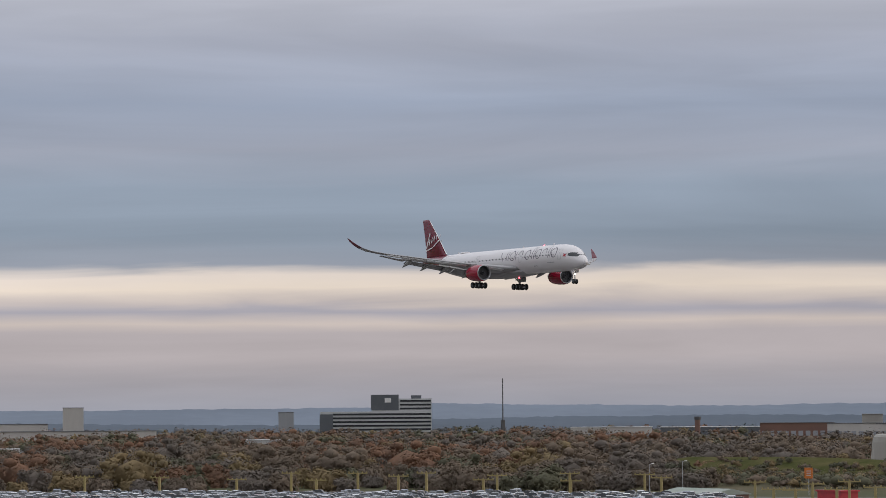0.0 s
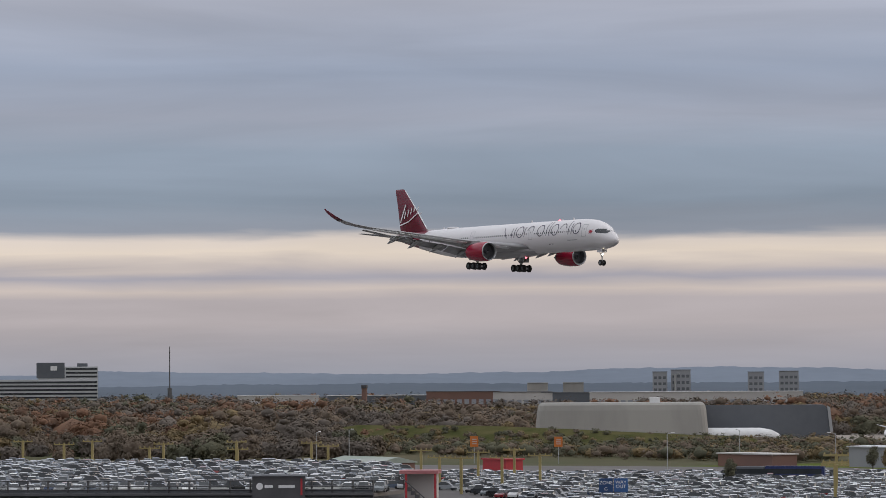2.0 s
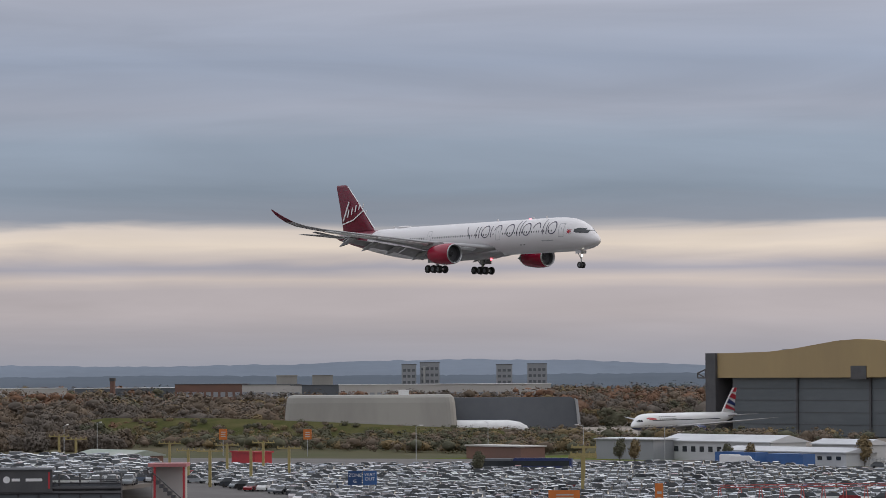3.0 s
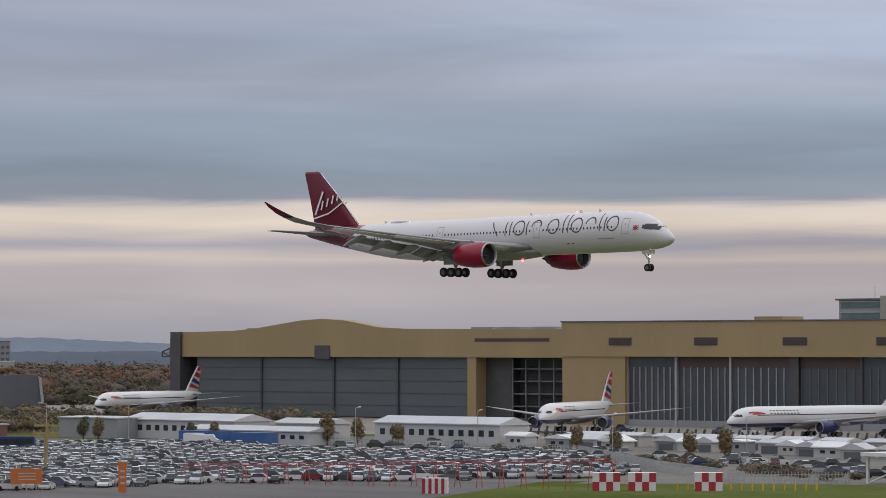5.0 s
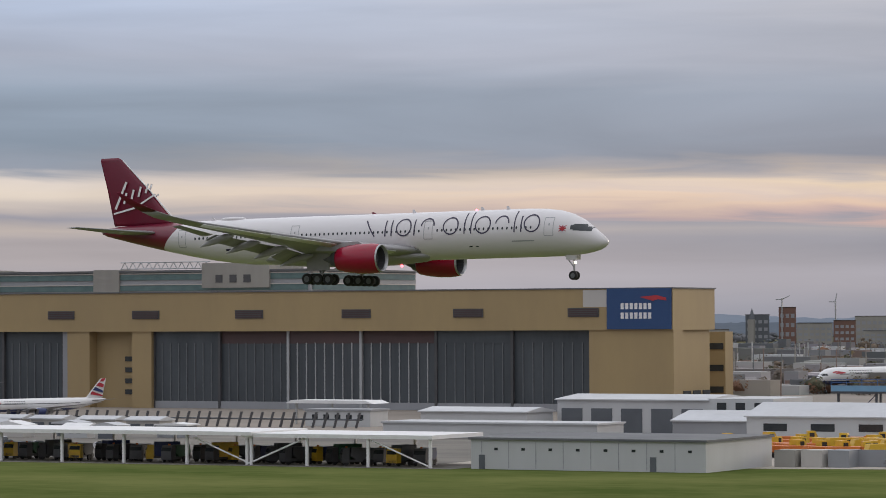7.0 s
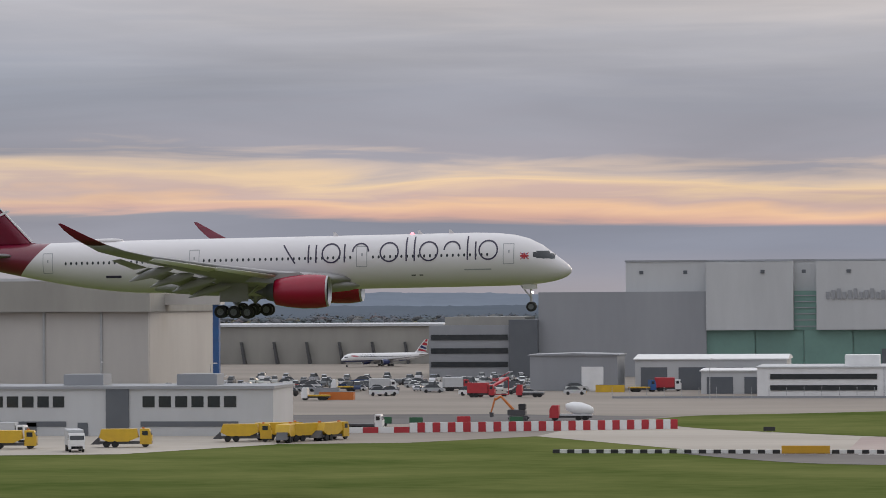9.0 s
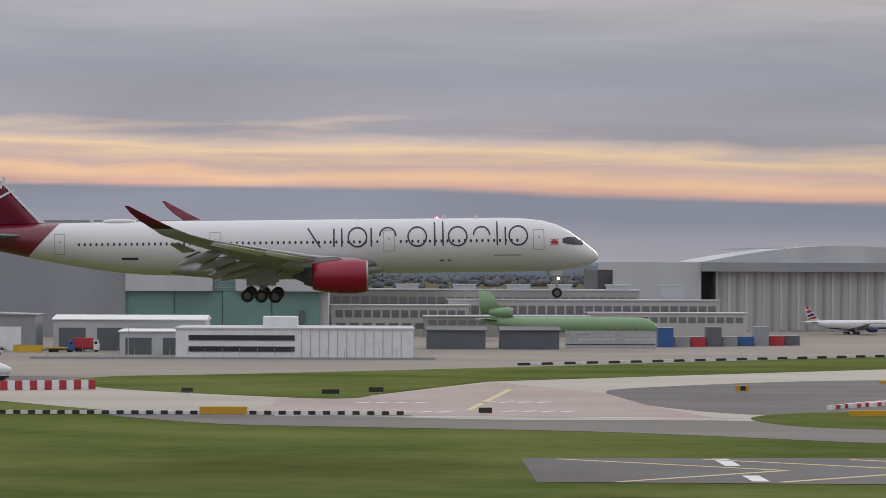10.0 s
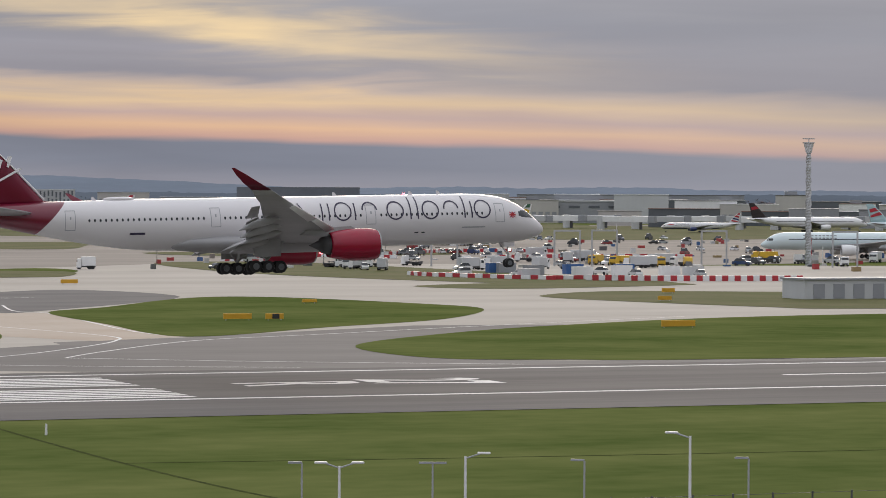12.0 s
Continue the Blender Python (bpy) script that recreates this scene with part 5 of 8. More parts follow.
    rnd = random.Random(17)
    for i in range(24):
        x, w = -548 + i * 8.2, rnd.uniform(4.5, 7.4)
        y = 588 - i * 1.2 + rnd.uniform(-6, 9)
        gable_shed("site_hut", "white site hut with a shallow pale roof", x, x + w, y, y + 4, rnd.uniform(1.9, 2.5), rnd.uniform(2.9, 3.5), (LIGHT_WALL, PALE_WALL, GREY_WALL)[i % 3], (ROOF, WHITE_P)[i % 2], "y" if i % 3 else "x", windows=2 if i % 2 else 0, doors=0 if i % 2 else 1)
    for i in range(12):
        x, w = -520 + i * 12.5, rnd.uniform(7, 11)
        y = 604 - i * 1.0
        gable_shed("site_hut", "white site hut with a shallow pale roof", x, x + w, y, y + 5, 2.4, 3.3, PALE_WALL, ROOF, "x", doors=2)


def mid_buildings():
    """What stands across the apron, past the middle of the runway's length."""
    b = thing("hangar", "long low weathered concrete hangar with a pale roof edge", "hangar")
    part("wall", boxes((-330, -178, 1215, 1290, 0, 13.6)), STONE_WALL, b)
    part("roof", boxes((-331, -177, 1214, 1291, 13.6, 14.4)), ROOF, b)
    for i in range(12):
        part("buttress", prism([(-322 + i * 12, 0), (-321 + i * 12, 0), (-322.6 + i * 12, 8), (-323.2 + i * 12, 8)], 1212, 1214.8), DARK_FRAME, b)
    b = thing("office_block", "grey office block with dark window bands", "building")
    part("wall", boxes((-150, -126, 1000, 1040, 0, 15.4)), GREY_WALL, b)
    part("tower", boxes((-126, -117.5, 998, 1040, 0, 17)), SLATE, b)
    for z in (3, 7, 11):
        part("window_band", boxes((-149.5, -126.5, 999.8, 1000, z, z + 1.6)), GLASS, b)
    part("roof_plant", boxes((-146, -122, 1005, 1030, 15.4, 17.8)), STONE_WALL, b)
    # the big grey hangar with green doors
    h = thing("hangar", "tall grey clad hangar with pale green sliding doors", "hangar")
    part("side_hall", boxes((-117.6, -68, 1002, 1090, 0, 25)), GREY_WALL, h)
    part("wall", boxes((-92, -8.6, 1006, 1095, 0, 33.8)), LIGHT_WALL, h)
    part("parapet", boxes((-92.3, -8.3, 1005.7, 1095.3, 33.8, 34.3)), GREY_WALL, h)
    part("front_panel", boxes((-68, -42.5, 1001, 1006, 13.6, 33.6)), LIGHT_WALL, h)
    part("front_panel", boxes((-35.8, -8.6, 1001, 1006, 13.6, 33.6)), LIGHT_WALL, h)
    part("door_slot", boxes((-42.4, -35.9, 1003, 1006, 13.6, 25)), GREEN_DOOR, h, "green louvred slot")
    for k in range(6):
        part("slot_rail", boxes((-42.4, -35.9, 1002.8, 1003, 14.5 + k * 1.8, 14.8 + k * 1.8)), GREY_WALL, h)
    for i in range(4):
        part("hangar_door", boxes((-68 + i * 14.25, -68 + i * 14.25 + 14.1, 1003 + 0.5 * (i % 2), 1004 + 0.5 * (i % 2), 0, 13.5)), GREEN_DOOR, h, "pale green sliding door")
    part("personnel_door", boxes((-17, -15.6, 1002.6, 1003, 0, 8)), SLATE, h)
    for x in (-88, -75, -52, -40, -27, -15):
        part("vent", boxes((x, x + 1.2, 1000.7 if x > -68 else 1005.8, 1000.95 if x > -68 else 1006, 30.2, 31.2)), SLATE, h)
    # faint raised name as bars and an emblem
    for i in range(12):
        part("name_bar", boxes((-33 + i * 1.6, -31.9 + i * 1.6, 1000.6, 1000.9, 22.6, 24.6 + (i % 3) * 0.5)), GREY_WALL, h)
    part("name_emblem", prism([(-14, 25.5), (-12.4, 28.6), (-11, 28.4), (-12.4, 25)], 1000.6, 1000.9), surf("emblem", (0.55, 0.32, 0.24)), h)
    gable_shed("store", "grey store with a white roller door", -102, -80, 850, 870, 8.8, 9.4, GREY_WALL, GREY_WALL, "y")
    part("roller_door", boxes((-89, -83.5, 849.8, 850, 0, 6)), WHITE_P, bpy.data.objects["store"])
    b = gable_shed("warehouse", "pale warehouse with a white roof and dark bays", -76, -38, 855, 880, 7.6, 8.8, LIGHT_WALL, WHITE_P, "x", doors=4)
    gable_shed("warehouse", "low white hall with grey shutters", -57, -30, 820, 850, 5.4, 5.9, LIGHT_WALL, WHITE_P, "x", doors=3)
    b = thing("terminal_office", "long white two-storey building with dark window bands", "building")
    part("wall", boxes((-42, 13, 790, 822, 0, 6.8)), WHITE_P, b)
    part("roof_box", boxes((-22, -14, 796, 808, 6.8, 9.6)), WHITE_P, b)
    for z in (1.6, 4.2):
        part("window_band", boxes((-39, -14.5, 789.8, 790, z, z + 1.2)), GLASS, b)
    for k in range(12):
        part("cladding_joint", boxes((-13 + k * 2.1, -12.9 + k * 2.1, 789.9, 790, 0.2, 6.6)), GREY_WALL, b)
    part("roof_edge", boxes((-42.3, 13.3, 789.7, 822.3, 6.8, 7.1)), LIGHT_WALL, b)
    f = thing("fence", "chain-link fence on slim posts", "fence")
    for i in range(24):
        part("post", boxes((-75 + i * 4, -74.9 + i * 4, 783, 783.1, 0, 2.6)), GALV, f)
    part("mesh_panel", boxes((-75, 18, 783.02, 783.06, 0, 0.5)), GREY_WALL, f)
    # long terraces of old sheds
    for k, (x0, x1, y, hh, wall) in enumerate(((-12, 88, 1064, 13.6, STONE_WALL), (-8, 34, 1040, 9.0, PALE_WALL), (28, 112, 1052, 10.6, PALE_WALL), (20, 70, 1022, 6.0, STONE_WALL), (70, 118, 1030, 7.0, PALE_WALL))):
        b = slab_building("old_shed", "old flat-roofed shed with rows of small panes", x0, x1, y, y + 12, hh, wall, ROOF)
        window_row(b, x0 + 1, x1 - 1, int((x1 - x0) / 3), hh * 0.6, hh * 0.85, y, gap=0.2, mat=PANE_DULL)
        if hh > 8:
            window_row(b, x0 + 1, x1 - 1, int((x1 - x0) / 4), hh * 0.22, hh * 0.42, y, gap=0.3, mat=PANE_DULL)
    for x in (-5, 12, 30, 47, 60, 78, 95):
        slab_building("roof_plant", "pale rooftop plant housing", x, x + 7, 1066, 1070, 15.2, LIGHT_WALL, ROOF)
    for i, x in enumerate((18, 37)):
        gable_shed("shed", "low dark grey metal shed", x, x + 15, 878, 892, 4.8, 5.8, SLATE, ROOF_DARK, "x")
    bm = bmesh.new()
    for i in range(13):
        for z in (0.0, 1.6, 3.2, 4.8):
            if z == 0:
                tube(bm, (53 + i * 1.9, 868, 0), (53 + i * 1.9, 868, 5.6), 0.07, seg=4)
            else:
                tube(bm, (53, 868, z), (76, 868, z), 0.16, seg=4)
    s = thing("blast_fence", "grey slatted jet blast fence", "fence")
    part("frame", bm, GALV, s)
    for z in (0.6, 1.8, 3.0, 4.2):
        part("slat", prism([(53, z), (76, z), (76, z + 0.9), (53, z + 0.9)], 867.7, 867.9), GALV, s)
    # curved-roof hangar
    h = thing("hangar", "pale grey hangar of ribbed panels under a low curved roof", "hangar")
    part("wall", boxes((118, 199, 1120, 1200, 0, 19.6)), PALE_WALL, h)
    part("fascia", boxes((113, 206.5, 1116, 1202, 19.6, 22.6)), GREY_WALL, h)
    out = [(113, 22.6)] + [(113 + 93 * u, 22.6 + 7.2 * math.sin(math.pi * (0.08 + 0.84 * u)) - 1.6) for u in [i / 14 for i in range(15)]] + [(206, 22.6)]
    part("roof", prism(out, 1117, 1201), ROOF, h, "curved pale roof")
    for i in range(28):
        x = 119 + i * 2.85
        part("rib", boxes((x, x + 0.9, 1119.4, 1120, 0.5, 19.5)), LIGHT_WALL if i % 2 else GREY_WALL, h)
    part("annex", boxes((84, 113, 1120, 1190, 0, 22.6)), LIGHT_WALL, h)
    part("annex_end", boxes((79, 84, 1122, 1190, 12, 20)), DARK_FRAME, h)
    for i in range(22):
        part("roof_rib", tube(bmesh.new(), (128 + i * 3.1, 1117, 27.6 - 0.006 * (i - 10) ** 2), (128 + i * 3.1, 1200, 27.8 - 0.006 * (i - 10) ** 2), 0.2, seg=4), GALV, h)
    for i in range(9):
        x = 80 + i * 4.6
        slab_building("container", "stacked painted steel freight containers", x, x + 4, 905 + i * 3, 911 + i * 3, 2.6 + 2.6 * (i % 3 == 0), (BLUE_P, GREY_WALL, RED_W, SLATE, GREY_WALL)[i % 5], GREY_WALL, "container", 0.05)


def far_buildings():
    # headquarters-like slab far behind the woods
    b = thing("hotel_block", "pale stepped slab block with many window bands", "building")
    u = Vector((-2383 + 2422, 1270 - 1193)).normalized()
    b.matrix_world = Matrix.Translation((-2422, 1193, 0)) @ Matrix.Rotation(math.atan2(u.y, u.x), 4, "Z")
    part("wall", boxes((0, 88, 0, 22, 0, 24)), LIGHT_WALL, b)
    part("tower", boxes((41, 88, 1, 20, 24, 34)), LIGHT_WALL, b)
    part("dark_panel", boxes((40, 62, 0.5, 1, 25, 37)), SLATE, b)
    part("tower_top", boxes((41, 62, 1, 20, 34, 37.2)), SLATE, b)
    part("roof_plant", boxes((72, 80, 5, 15, 34, 36.6)), SLATE, b)
    part("sign_square", boxes((51, 56, 0.3, 0.5, 31, 34.5)), WHITE_P, b)
    part("end_wall", boxes((-0.5, 10, -0.5, 20, 0, 22)), SLATE, b)
    for z in range(3, 24, 3):
        part("window_band", boxes((10, 87.5, -0.3, 0, z, z + 1.5)), GLASS, b)
    for z in (25.5, 28.5, 31.5):
        part("window_band", boxes((63, 87.5, 0.7, 1, z, z + 1.4)), GLASS, b)
    m = thing("radio_mast", "tall thin lattice radio mast", "mast")
    part("pole", tube(bmesh.new(), (-2268, 1272, 0), (-2268, 1272, 48.5), 0.6, 0.35), DARK_FRAME, m)
    part("mast_base", boxes((-2269.5, -2266.5, 1271, 1273, 0, 17)), DARK_FRAME, m)
    for i, (t, w, h, az, d) in enumerate(((0, 9, 29, -67.9, 3000), (0, 8, 24, -64.35, 3600), (0, 26, 17, -69.0, 2200), (0, 22, 15.5, -69.2, 2300), (0, 60, 13, -68.2, 2050))):
        x, y = math.sin(radians(az)) * d, math.cos(radians(az)) * d
        slab_building("far_block", "hazy pale building far off", -w, w, -8, 8, h, PALE_WALL if i in (0, 2, 4) else GREY_WALL, at=Matrix.Translation((x, y, 0)) @ Matrix.Rotation(radians(-az), 4, "Z"))

    def far(az, d, w, h, wall, label, roof=ROOF, rows=0, name="far_block", depth=14):
        at = Matrix.Translation((math.sin(radians(az)) * d, math.cos(radians(az)) * d, 0)) @ Matrix.Rotation(radians(-az), 4, "Z")
        b = slab_building(name, label, -w / 2, w / 2, 0, depth, h, wall, roof, at=at)
        n = max(2, int(w / 4))
        for r in range(rows):
            z = 2 + r * (h - 3) / rows
            # panes in pale cladding grey: the weak contrast of distance is painted in
            window_row(b, -w / 2 + 0.5, w / 2 - 0.5, n, z, z + (h - 3) / rows * 0.45, 0, GREY_WALL if wall is not GREY_WALL else SLATE, gap=0.35)
        return b

    # long roofs and works beyond the woods
    for az, d, w, h, wall, rf in ((-58.9, 2100, 50, 13.0, PALE_WALL, WHITE_P), (-57.1, 2050, 70, 13.0, SLATE, WHITE_P), (-55.8, 1950, 42, 15.5, BRICK, ROOF_DARK), (-54.8, 1950, 34, 15.0, PALE_WALL, ROOF_DARK),
                                  (-53.6, 1950, 60, 14.5, SLATE, ROOF_DARK), (-51.9, 1900, 118, 14.8, PALE_WALL, WHITE_P), (-54.55, 2000, 12, 20, STONE_WALL, STONE_WALL), (-53.95, 2000, 12, 20, STONE_WALL, STONE_WALL),
                                  (-64.6, 1800, 30, 9.0, LIGHT_WALL, WHITE_P), (-68.6, 1500, 40, 8.0, LIGHT_WALL, WHITE_P)):
        far(az, d, w, h, wall, "long low industrial building far off", rf, 2 if wall in (PALE_WALL, BRICK) else 0)
    c = thing("chimney", "short dark brick chimney", "chimney")
    part("flue", tube(bmesh.new(), (-1601.6, 1022, 0), (-1601.6, 1022, 19.4), 1.7, 1.5, 14), BRICK, c)
    part("flue_cap", tube(bmesh.new(), (-1601.6, 1022, 17.8), (-1601.6, 1022, 19.6), 1.9, 1.9, 14), DARK_FRAME, c)
    for az, w, h, d in ((-52.5, 12, 27.5, 2800), (-52.15, 16, 29, 2810), (-50.9, 13, 27, 2800), (-50.35, 16, 27.5, 2800)):
        b = far(az, d, w, h, GREY_WALL, "grey tower block far off", ROOF_DARK, 5, "tower_block")
    # town skyline between the hangars
    for az, d, w, h, wall in ((-22.25, 2600, 18, 25.5, SLATE), (-21.75, 2600, 13, 31, BRICK), (-20.3, 2600, 30, 24, STONE_WALL), (-21.3, 2500, 26, 19, STONE_WALL), (-20.8, 2500, 16, 21, BRICK), (-19.6, 2550, 20, 20, PALE_WALL), (-19.0, 2550, 22, 22, SLATE),
                              (-23.0, 2450, 24, 15, STONE_WALL), (-18.6, 2500, 24, 18, LIGHT_WALL), (-18.2, 2450, 24, 21, LIGHT_WALL), (-20.0, 2350, 40, 14, STONE_WALL)):
        far(az, d, w, h, wall, "drab town block on the skyline", ROOF_DARK, 4)
    s = thing("church_spire", "dark stone church spire on the skyline", "spire")
    part("tower", boxes((-991, -986, 2403, 2408, 0, 22)), STONE_WALL, s)
    bm = bmesh.new()
    tube(bm, (-988.5, 2405.5, 22), (-988.5, 2405.5, 30.5), 3.0, 0.1, 6)
    part("spire", bm, SLATE, s)
    for x, y, h, ang in ((-967, 2413, 42, 25), (-929.6, 2428, 40, 80), (-2215, 1715, 30, 10)):
        c = thing("tower_crane", "slim tower crane on the skyline", "crane")
        part("mast", tube(bmesh.new(), (x, y, 0), (x, y, h - 4), 0.6, 0.6, 4), GALV, c)
        dx, dz = 14 * math.cos(radians(ang)), 14 * math.sin(radians(ang))
        part("jib", tube(bmesh.new(), (x, y, h - 5), (x + dx * 0.5, y, h - 5 + dz * 0.5), 0.5, 0.3, 4), GALV, c)
        part("counter_jib", tube(bmesh.new(), (x, y, h - 5), (x - 5, y, h - 5), 0.5, 0.5, 4), GALV, c)
    # right of the runway: striped car park, towers, freight sheds, terminal
    b = far(14.6, 2710, 66, 18.8, LIGHT_WALL, "pale block with a staggered pattern of dark slots", ROOF, 0, "car_park_block", 40)
    rnd = random.Random(5)
    slot = mesh_of(boxes((0, 1.3, -0.3, 0.1, 0, 4.4)), "slot", SLATE)
    for i in range(21):
        for r in range(3):
            if rnd.random() < 0.8:
                shared("slot", slot, b, Matrix.Translation((-32 + i * 3.1, 0, 1 + r * 5.7 + rnd.random() * 1.6)))
    far(13.3, 2660, 26, 16, SLATE, "dark low block beside the car park", ROOF_DARK)
    far(16.1, 2650, 40, 17, PALE_WALL, "pale flat-roofed freight shed", ROOF, 2)
    far(17.4, 2500, 60, 14, GREY_WALL, "grey flat-roofed freight shed", ROOF, 2)
    far(18.2, 2300, 24, 12, LIGHT_WALL, "small hangar with an arched pale roof", WHITE_P)
    t = thing("control_tower", "slender lattice ground radar tower with a round cab", "tower")
    x, y = 648, 2621
    bm = bmesh.new()
    for sx, sy in ((-4, -4), (4, -4), (4, 4), (-4, 4)):
        tube(bm, (x + sx, y + sy, 0), (x + sx * 0.6, y + sy * 0.6, 32), 0.7, 0.5, 6)
    for k in range(6):
        z0, z1 = k * 5.3, k * 5.3 + 5.3
        w0, w1 = 4 * (1 - 0.0125 * z0), 4 * (1 - 0.0125 * z1)
        for sy in (-1, 1):
            tube(bm, (x - w0, y + sy * w0, z0), (x + w1, y + sy * w1, z1), 0.35, seg=4)
            tube(bm, (x + w0, y + sy * w0, z0), (x - w1, y + sy * w1, z1), 0.35, seg=4)
    part("lattice", bm, GREY_WALL, t)
    part("cab", tube(tube(bmesh.new(), (x, y, 32), (x, y, 35), 2.5, 4.2, 14), (x, y, 35), (x, y, 38), 4.2, 3.8, 14), LIGHT_WALL, t)
    part("radar", boxes((x - 3, x + 3, y - 0.5, y + 0.5, 39.5, 41)), WHITE_P, t)
    part("radar_post", tube(bmesh.new(), (x, y, 38), (x, y, 43), 0.4), GALV, t)
    b = thing("freight_terminal", "very long grey freight terminal with a dark block above", "building")
    b.matrix_world = Matrix.Translation((585, 2069, 0)) @ Matrix.Rotation(math.atan2(1964 - 2069, 874 - 585), 4, "Z")
    part("wall", boxes((0, 330, 0, 60, 0, 13.6)), GREY_WALL, b)
    part("dark_block", boxes((82, 160, 20, 60, 13.6, 22)), SLATE, b)
    part("roof_edge", boxes((-0.5, 330.5, -0.5, 60, 13.6, 14.4)), LIGHT_WALL, b)
    for i in range(26):
        part("window", boxes((4 + i * 12.5, 11 + i * 12.5, -0.2, 0, 9.5, 11)), SLATE, b)
    for i in range(12):
        part("dock_door", boxes((150 + i * 8, 153.5 + i * 8, -0.25, 0, 0.3, 4.5)), BRICK, b)
    # the far terminal with its piers
    rnd = random.Random(8)
    for i in range(22):
        az = 21.9 + i * 0.36
        h = rnd.choice((8.5, 10.5, 12.5, 14.5, 16, 18))
        wall = rnd.choice((LIGHT_WALL, WHITE_P, GREY_WALL, PALE_WALL, SLATE))
        b = far(az, 1930 + rnd.random() * 160 + (h > 12) * 150, 16 + rnd.random() * 26, h, wall, "terminal pier building with a pale roof", (ROOF, WHITE_P, BRICK, ROOF_DARK)[i % 4], 1 if i % 2 else 0, "terminal_pier", 14)
        if i % 3 == 0:
            part("roof_plant", boxes((-5, 3, 3, 9, h + 0.35, h + 2.6)), GREY_WALL, b)
    for i in range(13):
        az, d = radians(22.2 + i * 0.58), 1840 + 22 * (i % 4)
        g = thing("jet_bridge", "white covered boarding bridge on a steel leg", "jet bridge", group="boarding bridges")
        g.matrix_world = Matrix.Translation((math.sin(az) * d, math.cos(az) * d, 0)) @ Matrix.Rotation(-az + (0.25 if i % 2 else -0.3), 4, "Z")
        part("tunnel", bevelled(boxes((-13, 13, -1.6, 1.6, 4.0, 7.0)), 0.15, 1), (WHITE_P, LIGHT_WALL)[i % 2], g)
        part("cab", bevelled(boxes((13, 17, -2.3, 2.3, 3.7, 7.4)), 0.2, 1), GREY_WALL, g)
        part("leg", boxes((8, 9.2, -0.8, 0.8, 0, 4.0)), DARK_FRAME, g)
        part("rotunda", tube(bmesh.new(), (-14, 0, 0), (-14, 0, 7.4), 2.2, 2.2, 10), LIGHT_WALL, g)
    far(24.6, 2260, 150, 17.5, GREY_WALL, "long low grey terminal hall", ROOF_DARK, 0, "terminal_hall", 30)
    far(27.9, 2300, 70, 13.5, SLATE, "dark flat-roofed terminal hall", ROOF_DARK, 0, "terminal_hall", 30)
    # ground radar column
    t = thing("radar_column", "slim pale twisted lattice column with a small cab", "tower")
    x, y = 468.3, 897
    bm = bmesh.new()
    rings = []
    for k in range(40):
        z = k * 33.4 / 39
        a = k * 0.42
        r = 1.05 - 0.25 * k / 39
        rings.append([(x + r * math.cos(a + i * math.pi / 2), y + r * math.sin(a + i * math.pi / 2), z) for i in range(4)])
    part("column", loft(rings), GALV, t)
    part("cab", tube(bmesh.new(), (x, y, 33.2), (x, y, 36), 0.9, 1.6, 8), LIGHT_WALL, t)
    part("cab_rail", tube(bmesh.new(), (x, y, 36), (x, y, 36.3), 1.9, 1.9, 8), GALV, t)
    part("radar_bar", boxes((x - 1.9, x + 1.9, y - 0.15, y + 0.15, 37.2, 37.5)), GALV, t)
    part("radar_post", tube(bmesh.new(), (x, y, 36), (x, y, 37.4), 0.15), GALV, t)
    b = slab_building("plant_cabin", "long pale grey metal plant cabin", 324, 362, 622, 632, 4.0, LIGHT_WALL, GREY_WALL)
    for i in range(8):
        part("louvre_door", boxes((326 + i * 4.6, 328.6 + i * 4.6, 621.9, 622, 0.2, 3.2)), GREY_WALL, b)


hangar_west()
hangar_east()
office_block()
blast_wall_hangar()
hangar_pale()
work_deck()
yard_buildings()
mid_buildings()
far_buildings()

# ---------------------------------------------------------------- parked airliners
NAVY = (0.02, 0.035, 0.13)


def tail_emblem(fin, mats, side):
    """Slanted blocks of colour across a fin."""
    quads = [[(69.9, 12.9), (71.7, 12.9), (71.0, 11.4), (68.6, 11.4)], [(68.2, 11.0), (71.0, 10.2), (70.6, 8.6), (66.4, 9.6)], [(66.0, 9.0), (70.4, 7.2), (70.3, 6.2), (64.6, 7.6)], [(64.2, 7.0), (70.2, 5.2), (70.2, 4.6), (63, 5.6)]]
    for q, m in zip(quads, mats):
        bm = bmesh.new()
        bm.faces.new([bm.verts.new((-s, side * 0.44, z)) for s, z in q])
        part("fin_block", bm, m, fin)


def parked_kind(name, label, body, tail, nacelle, blocks=None, ribbon_mat=None, title=None, scale=1.0):
    a, fus, fin = airliner(name, label, body, None, tail, nacelle, WING_GREY, tail, group="parked airliners")
    for side in (-1, 1):
        if blocks:
            tail_emblem(fin, blocks, side)
        if ribbon_mat:
            part("hull_ribbon", skin_stroke(bmesh.new(), [(6.0, 2.55), (7.5, 2.8), (9.5, 2.7), (12.0, 2.4), (9, 2.35), (7.2, 2.3)], 0.42, 0.03, side), ribbon_mat, fus)
        if title:
            bm = bmesh.new()
            for k in range(9):
                skin_patch(bm, 14 + k * 1.3, 14.8 + k * 1.3, 2.2, 3.3, 0.03, side, 1)
            part("title_bar", bm, title, fus, kind="stuff")
        part("window_line", skin_patch(bmesh.new(), 9, 56, 1.85, 2.1, 0.02, side, 10), GLASS, fus)
    a.scale = (scale,) * 3
    return a


